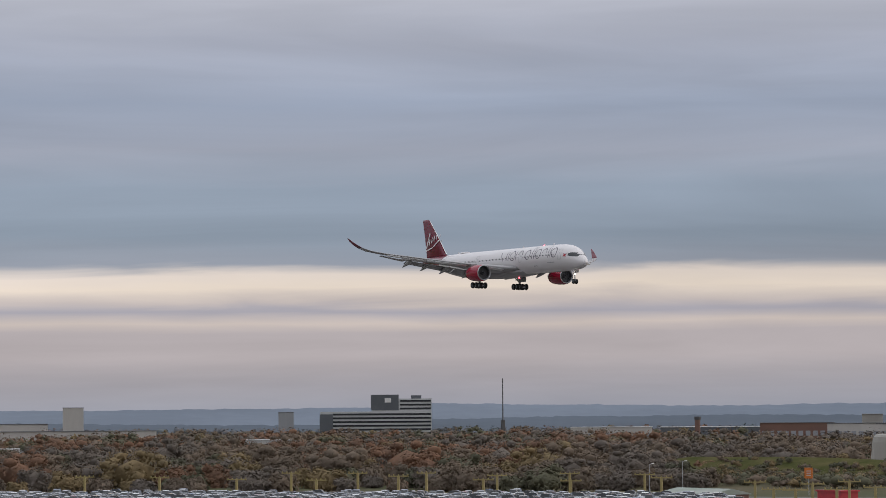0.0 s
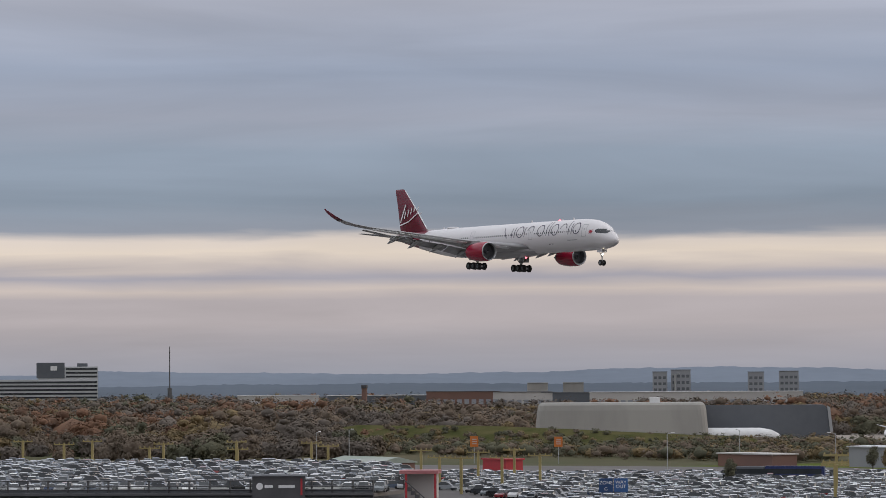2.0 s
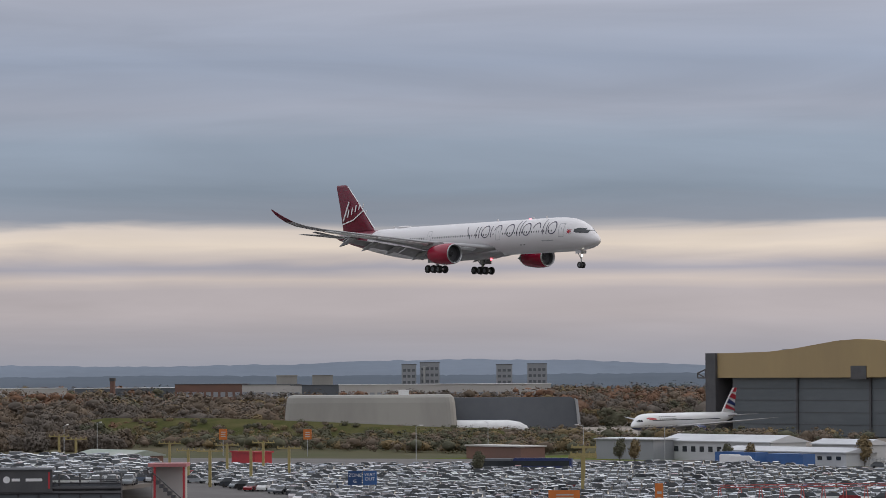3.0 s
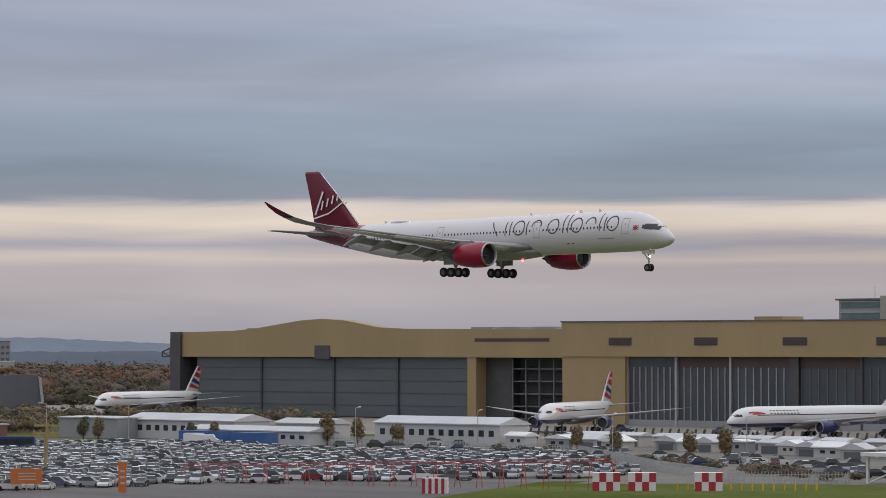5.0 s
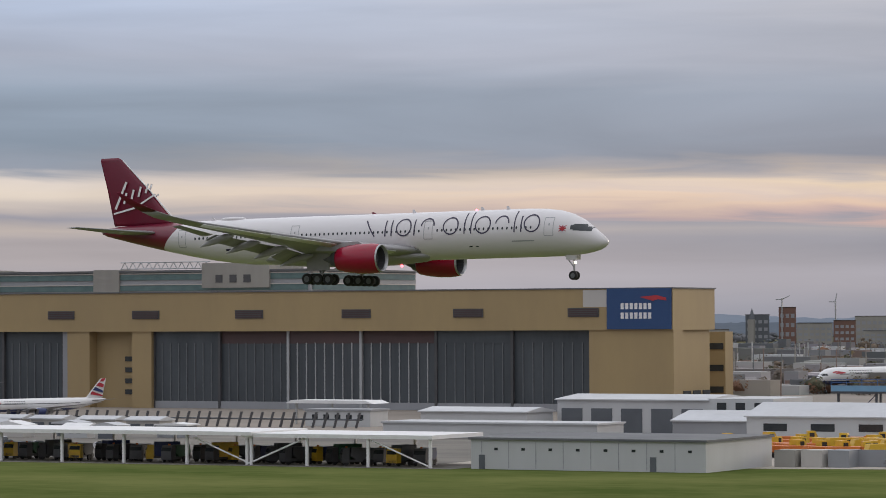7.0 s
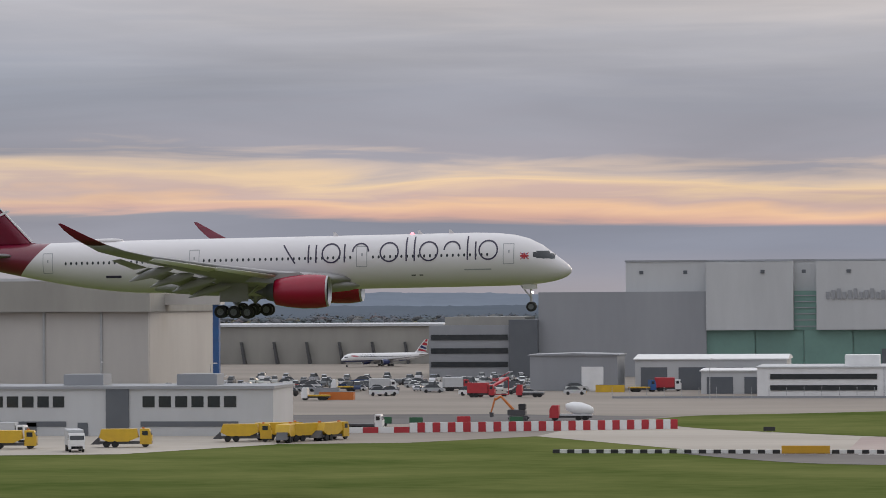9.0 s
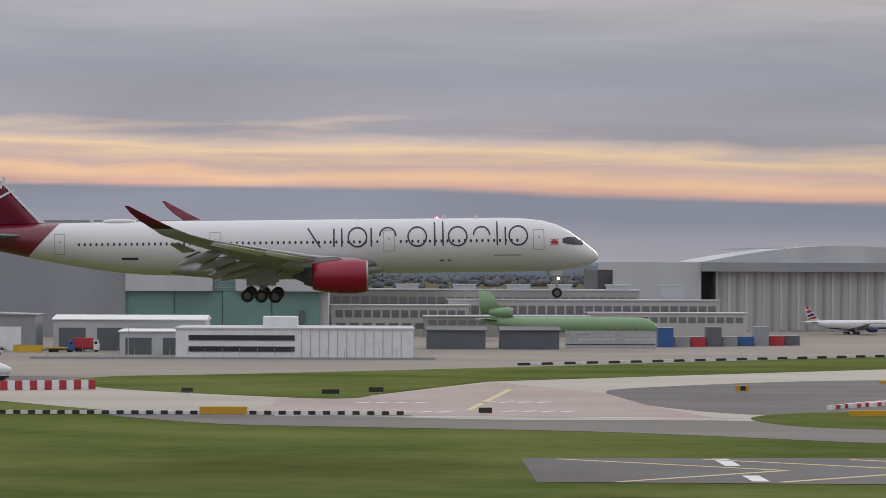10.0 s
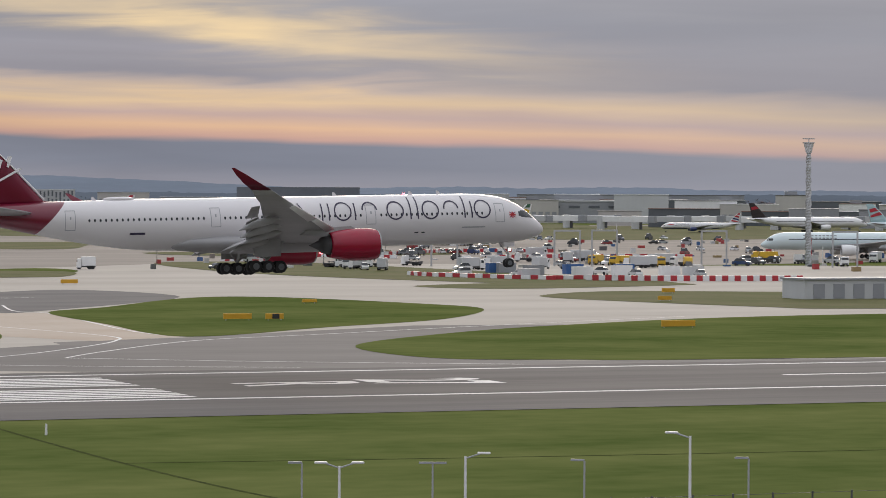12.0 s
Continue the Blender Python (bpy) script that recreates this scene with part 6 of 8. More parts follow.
def place(a, x, y, heading, scale, tz=4.9):
    a.matrix_world = Matrix.Translation((x, y, tz * scale)) @ Matrix.Rotation(radians(heading), 4, "Z") @ Matrix.Diagonal((scale, scale, scale, 1))


def another(a, x, y, heading, scale, tz=4.9):
    c = copy_thing(a, Matrix.Translation((x, y, tz * scale)) @ Matrix.Rotation(radians(heading), 4, "Z"))
    c.scale = (scale,) * 3
    return c


WHITE_HULL = livery("white_hull", (0.74, 0.74, 0.74), (0.74, 0.74, 0.74), 80, 81, 4, 0)
BA_HULL = livery("white_hull_navy_belly", (0.74, 0.74, 0.74), (0.74, 0.74, 0.74), 80, 81, 4, 0, NAVY, -0.35)
FIN_WHITE = surf("fin_white", (0.72, 0.72, 0.72), (0.68, 0.68, 0.68), 0.3, 0.35)
FIN_TEAL = surf("fin_pale_teal", (0.42, 0.58, 0.60), (0.38, 0.54, 0.56), 0.3, 0.35)
FIN_BLACK = surf("fin_black", (0.03, 0.022, 0.024), (0.035, 0.025, 0.026), 0.3, 0.35)
FIN_NAVY = surf("fin_navy", NAVY, (0.018, 0.03, 0.11), 0.3, 0.35)
NAVY_P = surf("navy_paint", NAVY, (0.018, 0.03, 0.11), 0.3, 0.35)
E_RED = surf("emblem_red", (0.42, 0.025, 0.04), (0.38, 0.02, 0.035), 0.4, 0.4)
TEAL_HULL = livery("pale_teal_hull", (0.62, 0.72, 0.74), (0.62, 0.72, 0.74), 80, 81, 4, 0)

jet = parked_kind("parked_airliner", "white wide-body airliner with a red, white and navy fin, parked", BA_HULL, FIN_WHITE, NAVY_P, (E_RED, E_RED, NAVY_P, E_RED), E_RED, DARK_FRAME)
place(jet, -817, 716, 287, 0.92)
for x, y, hd, sc in ((-580, 660, 294, 0.9), (-521, 662, 261, 0.88), (-462, 652, 250, 0.52), (-374, 960, 246, 0.86), (-366, 985, 248, 0.86), (-352, 1010, 250, 0.86), (-338, 1036, 250, 0.86), (-203, 1150, 226, 0.52), (172, 1078, 26, 0.50), (404, 1640, 167, 1.0), (732, 1562, 160, 0.56), (262, 1440, 150, 0.6)):
    another(jet, x, y, hd, sc)
# aircraft at the far stands
ice = parked_kind("parked_airliner", "white narrow airliner with a dark blue fin, on the taxiway", BA_HULL, FIN_NAVY, YELLOW, (YELLOW, FIN_NAVY, YELLOW, FIN_NAVY))
place(ice, 285, 1440, 192, 0.68)
star = parked_kind("parked_airliner", "white airliner with a pale body and striped fin at a stand", WHITE_HULL, FIN_WHITE, WHITE_P, (GREEN_P, YELLOW, YELLOW, E_RED), None, DARK_FRAME)
place(star, 460, 1227, 190, 0.9)
uni = parked_kind("parked_airliner", "white airliner with a blue and gold fin at a stand", WHITE_HULL, surf("fin_blue", (0.05, 0.2, 0.45)), WHITE_P, None, None, NAVY_P)
place(uni, 440, 1285, 186, 0.85)
vir = parked_kind("parked_airliner", "white airliner with a crimson fin at a stand", WHITE_HULL, FIN_RED, ENG_RED)
place(vir, 500, 1395, 182, 0.85)
another(vir, 20, 1600, 10, 0.9)
mapl = parked_kind("parked_airliner", "pale teal airliner with a red leaf-coloured emblem, parked at a stand", TEAL_HULL, FIN_TEAL, WHITE_P, (FIN_TEAL, E_RED, E_RED, FIN_TEAL), None, SLATE)
place(mapl, 491, 973, 162, 0.95)
another(mapl, 780, 1300, -20, 0.9)
blk = parked_kind("parked_airliner", "white airliner with a black fin and red emblem", WHITE_HULL, FIN_BLACK, WHITE_P, (FIN_BLACK, E_RED, FIN_BLACK, FIN_BLACK))
place(blk, 835, 1535, -14, 0.85)
nose = parked_kind("parked_airliner", "white airliner with dark blue engines beside the hangar", BA_HULL, FIN_WHITE, NAVY_P)
place(nose, -2, 1222, 8, 0.8)


def derelict():
    """A green-primed trijet hull without wings."""
    d = thing("derelict_airliner", "old green-primed airliner hull without wings, patched and stained", "airliner")
    part("fuselage", hull(28), PRIMER, d, smooth=True)
    part("fin", fin_blade([(60.5, 5.5, 9.5, 0.06), (66.5, 14.5, 4.6, 0.05)]), PRIMER, d, smooth=True)
    e = part("tail_engine", turned([(0, 1.55), (0.2, 1.75), (3, 1.95), (7, 1.6), (9.5, 1.1), (9.4, 0.9), (2, 1.2), (0.5, 1.4), (0, 1.55)], 20), PRIMER, d, smooth=True)
    e.matrix_local = Matrix.Translation((-57.5, 0, 6.2))
    for side in (-1, 1):
        part("tailplane", blade([(63, side * 1, 3.2, 6, 0.1, 0), (69, side * 10, 3.7, 2.4, 0.08, 0)], 6), DARK_FRAME, d, smooth=True)
    for s in (16, 34, 50):
        part("trestle", boxes((-s - 1.5, -s + 1.5, -2.2, 2.2, -4.7, -1.3)), STEEL, d)
    d.matrix_world = Matrix.Translation((87, 978, 3.5)) @ Matrix.Rotation(radians(3), 4, "Z") @ Matrix.Diagonal((0.74, 0.74, 0.74, 1))


derelict()

# ---------------------------------------------------------------- trees and woods
rng = np.random.default_rng(7)


def blob_shape():
    bm = bmesh.new()
    bmesh.ops.create_icosphere(bm, subdivisions=1, radius=1.0)
    v = np.array([p.co[:] for p in bm.verts])
    bm.verts.index_update()
    f = np.array([[p.index for p in q.verts] for q in bm.faces])
    bm.free()
    return v, f


BLOB_V, BLOB_F = blob_shape()


def clumps(trees, per, size, lobes=7):
    """Vertices and faces of crowns: a loose dark heart and tufts of leaf gathered on uneven lobes; trees: rows of x, y, z of the crown's foot, radius, height."""
    V, T, Q = [], [], []
    n = 0
    k = lobes
    for x, y, z, r, h in trees:
        ang = rng.uniform(0, 2 * math.pi) + np.arange(k) * 2.4
        lift = rng.uniform(-0.6, 0.74, k)
        out = np.sqrt(np.clip(1 - lift ** 2, 0.1, 1)) * rng.uniform(0.6, 0.8, k)
        lr = rng.uniform(0.14, 0.3, k)
        out[0], lift[0], lr[0] = 0.0, -0.08, 0.86
        mid = np.stack([out * np.cos(ang), out * np.sin(ang), lift], 1)
        size3 = np.array([r, r, h * 0.52])
        foot = np.array([x, y, z + h * 0.5])
        for m, q in zip(mid, lr):
            V.append((m + BLOB_V * q * rng.uniform(0.55, 0.82, (len(BLOB_V), 1))) * size3 + foot)
            T.append(BLOB_F + n)
            n += len(BLOB_V)
        # leaf tufts: thicker on the upper side, ragged at the rim
        which = rng.choice(k, per, p=lr ** 1.7 / (lr ** 1.7).sum())
        u = rng.normal(size=(per, 3)) + np.array([0, 0, 0.25])
        u /= np.linalg.norm(u, axis=1)[:, None]
        c = (mid[which] + u * (lr[which] * (0.8 + 0.42 * rng.random(per) ** 1.5))[:, None]) * size3 + foot
        nrm = u + np.array([0, 0, 0.35]) + rng.normal(size=(per, 3)) * 0.22
        a = np.cross(nrm, rng.normal(size=(per, 3)))
        b = np.cross(nrm, a)
        sz = size * rng.uniform(0.5, 1.35, per)
        a *= (sz / np.linalg.norm(a, axis=1))[:, None]
        b *= (sz * rng.uniform(0.5, 1.0, per) / np.linalg.norm(b, axis=1))[:, None]
        V.append(np.stack([c - a - b, c + a * 1.2 - b * 0.4, c - a * 0.2 + b * 1.3], 1).reshape(-1, 3))
        Q.append(np.arange(n, n + 3 * per).reshape(-1, 3))
        n += 3 * per
    return np.concatenate(V), np.concatenate(T), np.concatenate(Q)


def leaf_mesh(name, trees, per, size, mat, lobes=7):
    V, T, Q = clumps(trees, per, size, lobes)
    me = bpy.data.meshes.new(name)
    me.vertices.add(len(V))
    me.vertices.foreach_set("co", V.astype(np.float32).ravel())
    me.loops.add(T.size + Q.size)
    me.loops.foreach_set("vertex_index", np.concatenate([T.ravel(), Q.ravel()]).astype(np.int32))
    me.polygons.add(len(T) + len(Q))
    me.polygons.foreach_set("loop_start", np.concatenate([np.arange(len(T)) * 3, T.size + np.arange(len(Q)) * 3]).astype(np.int32))
    me.update(calc_edges=True)
    me.materials.append(mat)
    me.polygons.foreach_set("use_smooth", np.arange(len(T) + len(Q)) < len(T))
    return me


def woods():
    kinds = {k: [] for k in LEAF}
    rear = {k: [] for k in LEAF}
    far = {k: [] for k in LEAF}
    names = list(LEAF)
    d = 985.0
    while d < 2500:
        a0, a1 = -73, -45.5
        step = 10.5 + (d - 985) * 0.004
        n = int(radians(a1 - a0) * d / step)
        for i in range(n):
            az = a0 + (a1 - a0) * (i + rng.uniform(-0.4, 0.4)) / n
            dd = d + rng.uniform(-11, 11)
            if az > -57.2 and dd < 1330 - max(0, -54 - az) * 40:
                continue
            if az > -50.4 and dd < 1330:
                continue
            x, y = math.sin(radians(az)) * dd, math.cos(radians(az)) * dd
            patch = noise.noise(Vector((x * 0.012, y * 0.012, 2.0)))
            w = [0.13, 0.36, 0.11, 0.17, 0.23]
            k = names[int(rng.choice(5, p=w))]
            if patch > 0.22:
                k = "rust" if rng.random() < 0.5 else k
            elif patch < -0.25:
                k = "bare" if rng.random() < 0.5 else "brown"
            h = rng.choice((6.5, 8, 9.5, 11.5, 14.5)) * rng.uniform(0.85, 1.15) + max(0, patch) * 4
            if dd < 1040:
                h *= 0.62
            (kinds if dd < 1500 else rear)[k].append((x, y, -0.16 * h, h * rng.uniform(0.6, 0.92), h))
        d += 26 + (d - 985) * 0.012
    for k, tr, per, size in [(k, tr, 1600, 0.36) for k, tr in kinds.items()] + [(k, tr, 420, 0.66) for k, tr in rear.items()]:
        if not tr:
            continue
        ob = new("woods", leaf_mesh("woods", tr, per, size, LEAF[k], 18 if per > 500 else 11))
        tagged(ob, {"rust": "rust-red autumn trees of the wide woods", "brown": "brown autumn trees of the wide woods", "ochre": "ochre autumn trees of the wide woods", "green": "dull green trees of the wide woods", "bare": "grey bare trees of the wide woods"}[k], "woods", kind="stuff")
    # belts of trees far across the airfield
    for d in (2330, 2420, 2750, 3050, 3350, 3700, 4050):
        a0, a1 = (-26, 34) if d > 2500 else (-24.5, -12)
        n = int(radians(a1 - a0) * d / (13 if d > 2500 else 10))
        for i in range(n):
            az = a0 + (a1 - a0) * (i + rng.uniform(-0.4, 0.4)) / n
            if d > 2500 and noise.noise(Vector((az * 0.35, d * 0.01, 0))) < -0.25:
                continue
            dd = d + rng.uniform(-60, 60)
            h = rng.uniform(6, 11) + (2 if d > 3000 else 0)
            far[names[int(rng.choice(5, p=[0.1, 0.35, 0.05, 0.25, 0.25]))]].append((math.sin(radians(az)) * dd, math.cos(radians(az)) * dd, -0.28 * h, h * 0.95, h * 1.1))
    for d in (2700, 3000, 3400, 3900):
        n = int(radians(28) * d / 14)
        for i in range(n):
            az = -73 + 28 * (i + rng.uniform(-0.4, 0.4)) / n
            dd = d + rng.uniform(-60, 60)
            h = rng.uniform(7, 12)
            far[names[int(rng.choice(5, p=[0.1, 0.35, 0.05, 0.25, 0.25]))]].append((math.sin(radians(az)) * dd, math.cos(radians(az)) * dd, -0.28 * h, h * 0.95, h * 1.1))
    # leaf tones blended toward blue-grey, so the colour itself holds the distance haze
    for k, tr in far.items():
        tagged(new("tree_belt", leaf_mesh("tree_belt", tr, 60, 0.75, surf("far_" + k + "_trees", tuple(v * 0.6 + w for v, w in zip({"rust": (0.15, 0.08, 0.05), "brown": (0.12, 0.1, 0.08), "ochre": (0.14, 0.11, 0.06), "green": (0.08, 0.09, 0.07), "bare": (0.12, 0.115, 0.11)}[k], (0.100, 0.115, 0.138))), None, 0.2, 1.0, spread=0.05, island=True, spec=0.0), 3)), "far belts of autumn trees, greyed with painted haze", "woods", kind="stuff")
    # low town and street trees between the two hangars
    town = bmesh.new()
    mid = {k: [] for k in LEAF}
    for i in range(520):
        d = 1010 + 1250 * rng.random() ** 1.3
        az = radians(rng.uniform(-23.6, -17.2) if d < 1500 else rng.uniform(-26.5, -16.5))
        x, y = math.sin(az) * d, math.cos(az) * d
        if i % 2:
            w, h = rng.uniform(4, 22), rng.uniform(2.4, 7.0) * (0.6 + d / 2600)
            box(town, x, x + w, y, y + 8, 0, h)
        else:
            h = rng.uniform(4, 9) * (0.6 + d / 3500)
            mid[names[int(rng.choice(5, p=[0.1, 0.35, 0.08, 0.22, 0.25]))]].append((x, y, -0.3, h * 0.7, h))
    for i in range(90):
        d = 980 + 700 * rng.random()
        az = radians(rng.uniform(-23.4, -17.4))
        box(town, math.sin(az) * d, math.sin(az) * d + 0.3, math.cos(az) * d, math.cos(az) * d + 0.3, 0, rng.uniform(8, 14))
    tagged(part("town", town, palette("town_walls", [(0.30, 0.30, 0.31), (0.22, 0.21, 0.20), (0.45, 0.45, 0.45), (0.24, 0.17, 0.14), (0.15, 0.16, 0.17), (0.34, 0.31, 0.27), (0.60, 0.60, 0.60), (0.2, 0.2, 0.21)], 0.8, True, 0.0)), "jumble of low sheds, houses and masts beyond the airfield", "town", kind="stuff")
    for k, tr in mid.items():
        tagged(new("street_trees", leaf_mesh("street_trees", tr, 120, 0.45, LEAF[k], 4)), "dull autumn trees among the far sheds", "woods", kind="stuff")
    # scrub at the foot of the mound and beside the car park
    sc = {"green": [], "ochre": [], "brown": []}
    for i in range(760):
        u = rng.random()
        x, y = -1000 + 290 * u, 560 + 40 * u
        if u > 0.25 and rng.random() < 0.5:
            x, y = -900 + 190 * rng.random(), 0
            y = 655 + (x + 900) * 0.36 - 22
        x += rng.uniform(-12, 12)
        y += rng.uniform(-18, 18)
        h = rng.uniform(2.0, 5.2)
        sc[("green", "ochre", "brown")[int(rng.choice(3, p=[0.45, 0.2, 0.35]))]].append((x, y, 1.0 if y > 610 else 0, h * 0.75, h))
    for i in range(520):
        u, o = rng.uniform(0.05, 0.95), rng.uniform(-46, -12)
        if o > -26 and noise.noise(Vector((u * 9, o * 0.08, 1.0))) < 0.05:
            continue
        hh = np.interp(o, (-42, -30, -18, -8), (0, 0.35, 0.8, 1.0)) * 7.6 * min(1, u * 6) * min(1, (1 - u) * 1.55) ** 0.8
        h = rng.uniform(1.6, 3.6) * (1.0 if o < -26 else 0.6)
        sc[("green", "ochre", "brown")[int(rng.choice(3, p=[0.45, 0.2, 0.35]))]].append((-1010 + 270 * u - o * 0.45, 600 + 95 * u + o * 0.9, hh - 0.3, h * 0.8, h))
    for i in range(90):
        u = rng.random()
        h = rng.uniform(0.9, 2.1)
        sc["brown" if i % 3 else "green"].append((-500 + 150 * u + rng.uniform(-4, 4), 556 - 78 * u + rng.uniform(-5, 5), -0.1, h * 1.1, h))
    for k, tr in sc.items():
        tagged(new("scrub", leaf_mesh("scrub", tr, 150, 0.22, LEAF[k], 4)), "tangled scrub at the foot of the mound", "bush", kind="stuff")


def small_tree(kind, label):
    t = thing("tree", label, "tree")
    bm = tube(bmesh.new(), (0, 0, 0), (0, 0, 2.4), 0.16, 0.11, 7)
    for a in range(5):
        tube(bm, (0, 0, 1.4 + 0.2 * a), (1.1 * math.cos(a * 1.3), 1.1 * math.sin(a * 1.3), 3.2 + 0.25 * a), 0.07, 0.03, 5)
    part("trunk", bm, BARK, t)
    ob = new("crown", leaf_mesh("crown", [(0, 0, 1.0, 1.75, 4.6), (0.3, 0.1, 2.2, 1.3, 4.0), (-0.35, -0.1, 0.9, 1.4, 3.4)], 300, 0.22, LEAF[kind]))
    ob.parent = t
    return t


def trees():
    o = small_tree("ochre", "small round street tree in ochre autumn leaf")
    g = small_tree("green", "small conical tree in dull green leaf")
    spots = [(o, -630, 553, 1.0), (g, -639, 556, 1.0), (o, -564, 566, 1.25), (o, -558, 570, 1.05), (o, -547, 572, 1.0), (g, -600, 556, 0.9), (o, -592, 556, 0.9),
             (o, -487, 566, 0.95), (o, -471, 560, 1.05), (o, -445, 553, 1.0), (o, -435, 552, 1.1), (g, -575, 460, 0.9)]
    for k, (t, x, y, s) in enumerate(spots):
        m = Matrix.Translation((x, y, 0)) @ Matrix.Rotation(k * 1.1, 4, "Z")
        if k < 2:
            t.matrix_world = m
            t.scale = (s,) * 3
            t["group"] = "street trees"
        else:
            copy_thing(t, m).scale = (s * (0.92 + 0.03 * (k % 5)), s, s * (0.9 + 0.05 * (k % 4)))


woods()
trees()

# ---------------------------------------------------------------- vehicles
CAR_COLORS = [(0.62, 0.63, 0.64), (0.33, 0.35, 0.37), (0.72, 0.72, 0.72), (0.05, 0.055, 0.06), (0.20, 0.22, 0.24), (0.02, 0.02, 0.022), (0.45, 0.47, 0.49), (0.75, 0.75, 0.74), (0.10, 0.13, 0.19), (0.028, 0.03, 0.034), (0.70, 0.71, 0.71), (0.14, 0.15, 0.165),
              (0.03, 0.06, 0.15), (0.52, 0.53, 0.55), (0.25, 0.02, 0.025), (0.055, 0.06, 0.07), (0.38, 0.40, 0.42), (0.78, 0.78, 0.77)]
CAR_COLORS += [(0.78, 0.78, 0.78), (0.70, 0.71, 0.72), (0.80, 0.80, 0.80), (0.55, 0.57, 0.60), (0.66, 0.67, 0.69)]
CAR_PAINT = palette("car_paint", CAR_COLORS, rough=0.22, coat=1.0)
CAR_PAINT_LOT = palette("car_paint_lot", CAR_COLORS, rough=0.22, island=True, coat=1.0)


def join(*bms):
    out = bmesh.new()
    for b in bms:
        me = bpy.data.meshes.new("tmp")
        b.to_mesh(me)
        b.free()
        out.from_mesh(me)
        bpy.data.meshes.remove(me)
    return out


CAR_BODY = [(-2.12, 0.28), (-2.16, 0.62), (-2.05, 0.90), (-1.75, 0.97), (-1.30, 1.42), (-0.9, 1.49), (0.1, 1.47), (0.45, 1.38), (1.05, 0.95), (1.85, 0.80), (2.12, 0.60), (2.14, 0.28)]


def car_body():
    bm = bmesh.new()
    rows = []
    lower = [(x, min(z, 0.93)) for x, z in CAR_BODY]
    L = []
    for y in (-0.88, 0.88):
        L.append([bm.verts.new((x, y, z)) for x, z in lower])
    U = []
    for y in (-0.66, 0.66):
        U.append([bm.verts.new((x, y, z)) for x, z in CAR_BODY[3:9]])
    n = len(lower)
    for k, s in enumerate(L):
        f = bm.faces.new(s if k else s[::-1])
    for i in range(n):
        j = (i + 1) % n
        if 3 <= i < 8:
            continue
        bm.faces.new((L[0][i], L[0][j], L[1][j], L[1][i]))
    for i in range(5):
        if i in (1, 2, 3):
            bm.faces.new((U[0][i], U[0][i + 1], U[1][i + 1], U[1][i]))
    return bm


def car_glass():
    bm = bmesh.new()
    top = CAR_BODY[3:9]
    U = [[bm.verts.new((x, y, z - 0.015)) for x, z in top] for y in (-0.66, 0.66)]
    D = [[bm.verts.new((x, y, 0.92)) for x, z in top] for y in (-0.84, 0.84)]
    for k in (0, 1):
        for i in range(5):
            bm.faces.new((U[k][i], U[k][i + 1], D[k][i + 1], D[k][i]))
    for i in (0, 4):
        bm.faces.new((U[0][i], U[0][i + 1], U[1][i + 1], U[1][i]))
    return bm


def make_car():
    c = thing("car", "parked car in a packed car park", "car", group="cars in the car park")
    part("body", car_body(), CAR_PAINT, c)
    part("glazing", car_glass(), GLASS, c, "dark car glazing")
    w = mesh_of(tube(bmesh.new(), (0, -0.1, 0), (0, 0.1, 0), 0.31, 0.31, 10), "wheel", RUBBER)
    for x in (-1.32, 1.32):
        for y in (-0.80, 0.80):
            shared("wheel", w, c, Matrix.Translation((x, y, 0.31)))
    return c


def inside(p, poly):
    r = False
    for (x0, y0), (x1, y1) in zip(poly, poly[1:] + poly[:1]):
        if (y0 > p[1]) != (y1 > p[1]) and p[0] < (x1 - x0) * (p[1] - y0) / (y1 - y0) + x0:
            r = not r
    return r


DECK = [(-535, 190), (-452, 290), (-470, 312), (-582, 378), (-632, 345), (-760, 200), (-650, 130)]
LOT = [(-584, 392), (-668, 449), (-571, 542), (-520, 520), (-468, 540), (-396, 478), (-386, 450), (-418, 388), (-420, 346), (-455, 330), (-510, 362)]
DECK_Z = 5.0


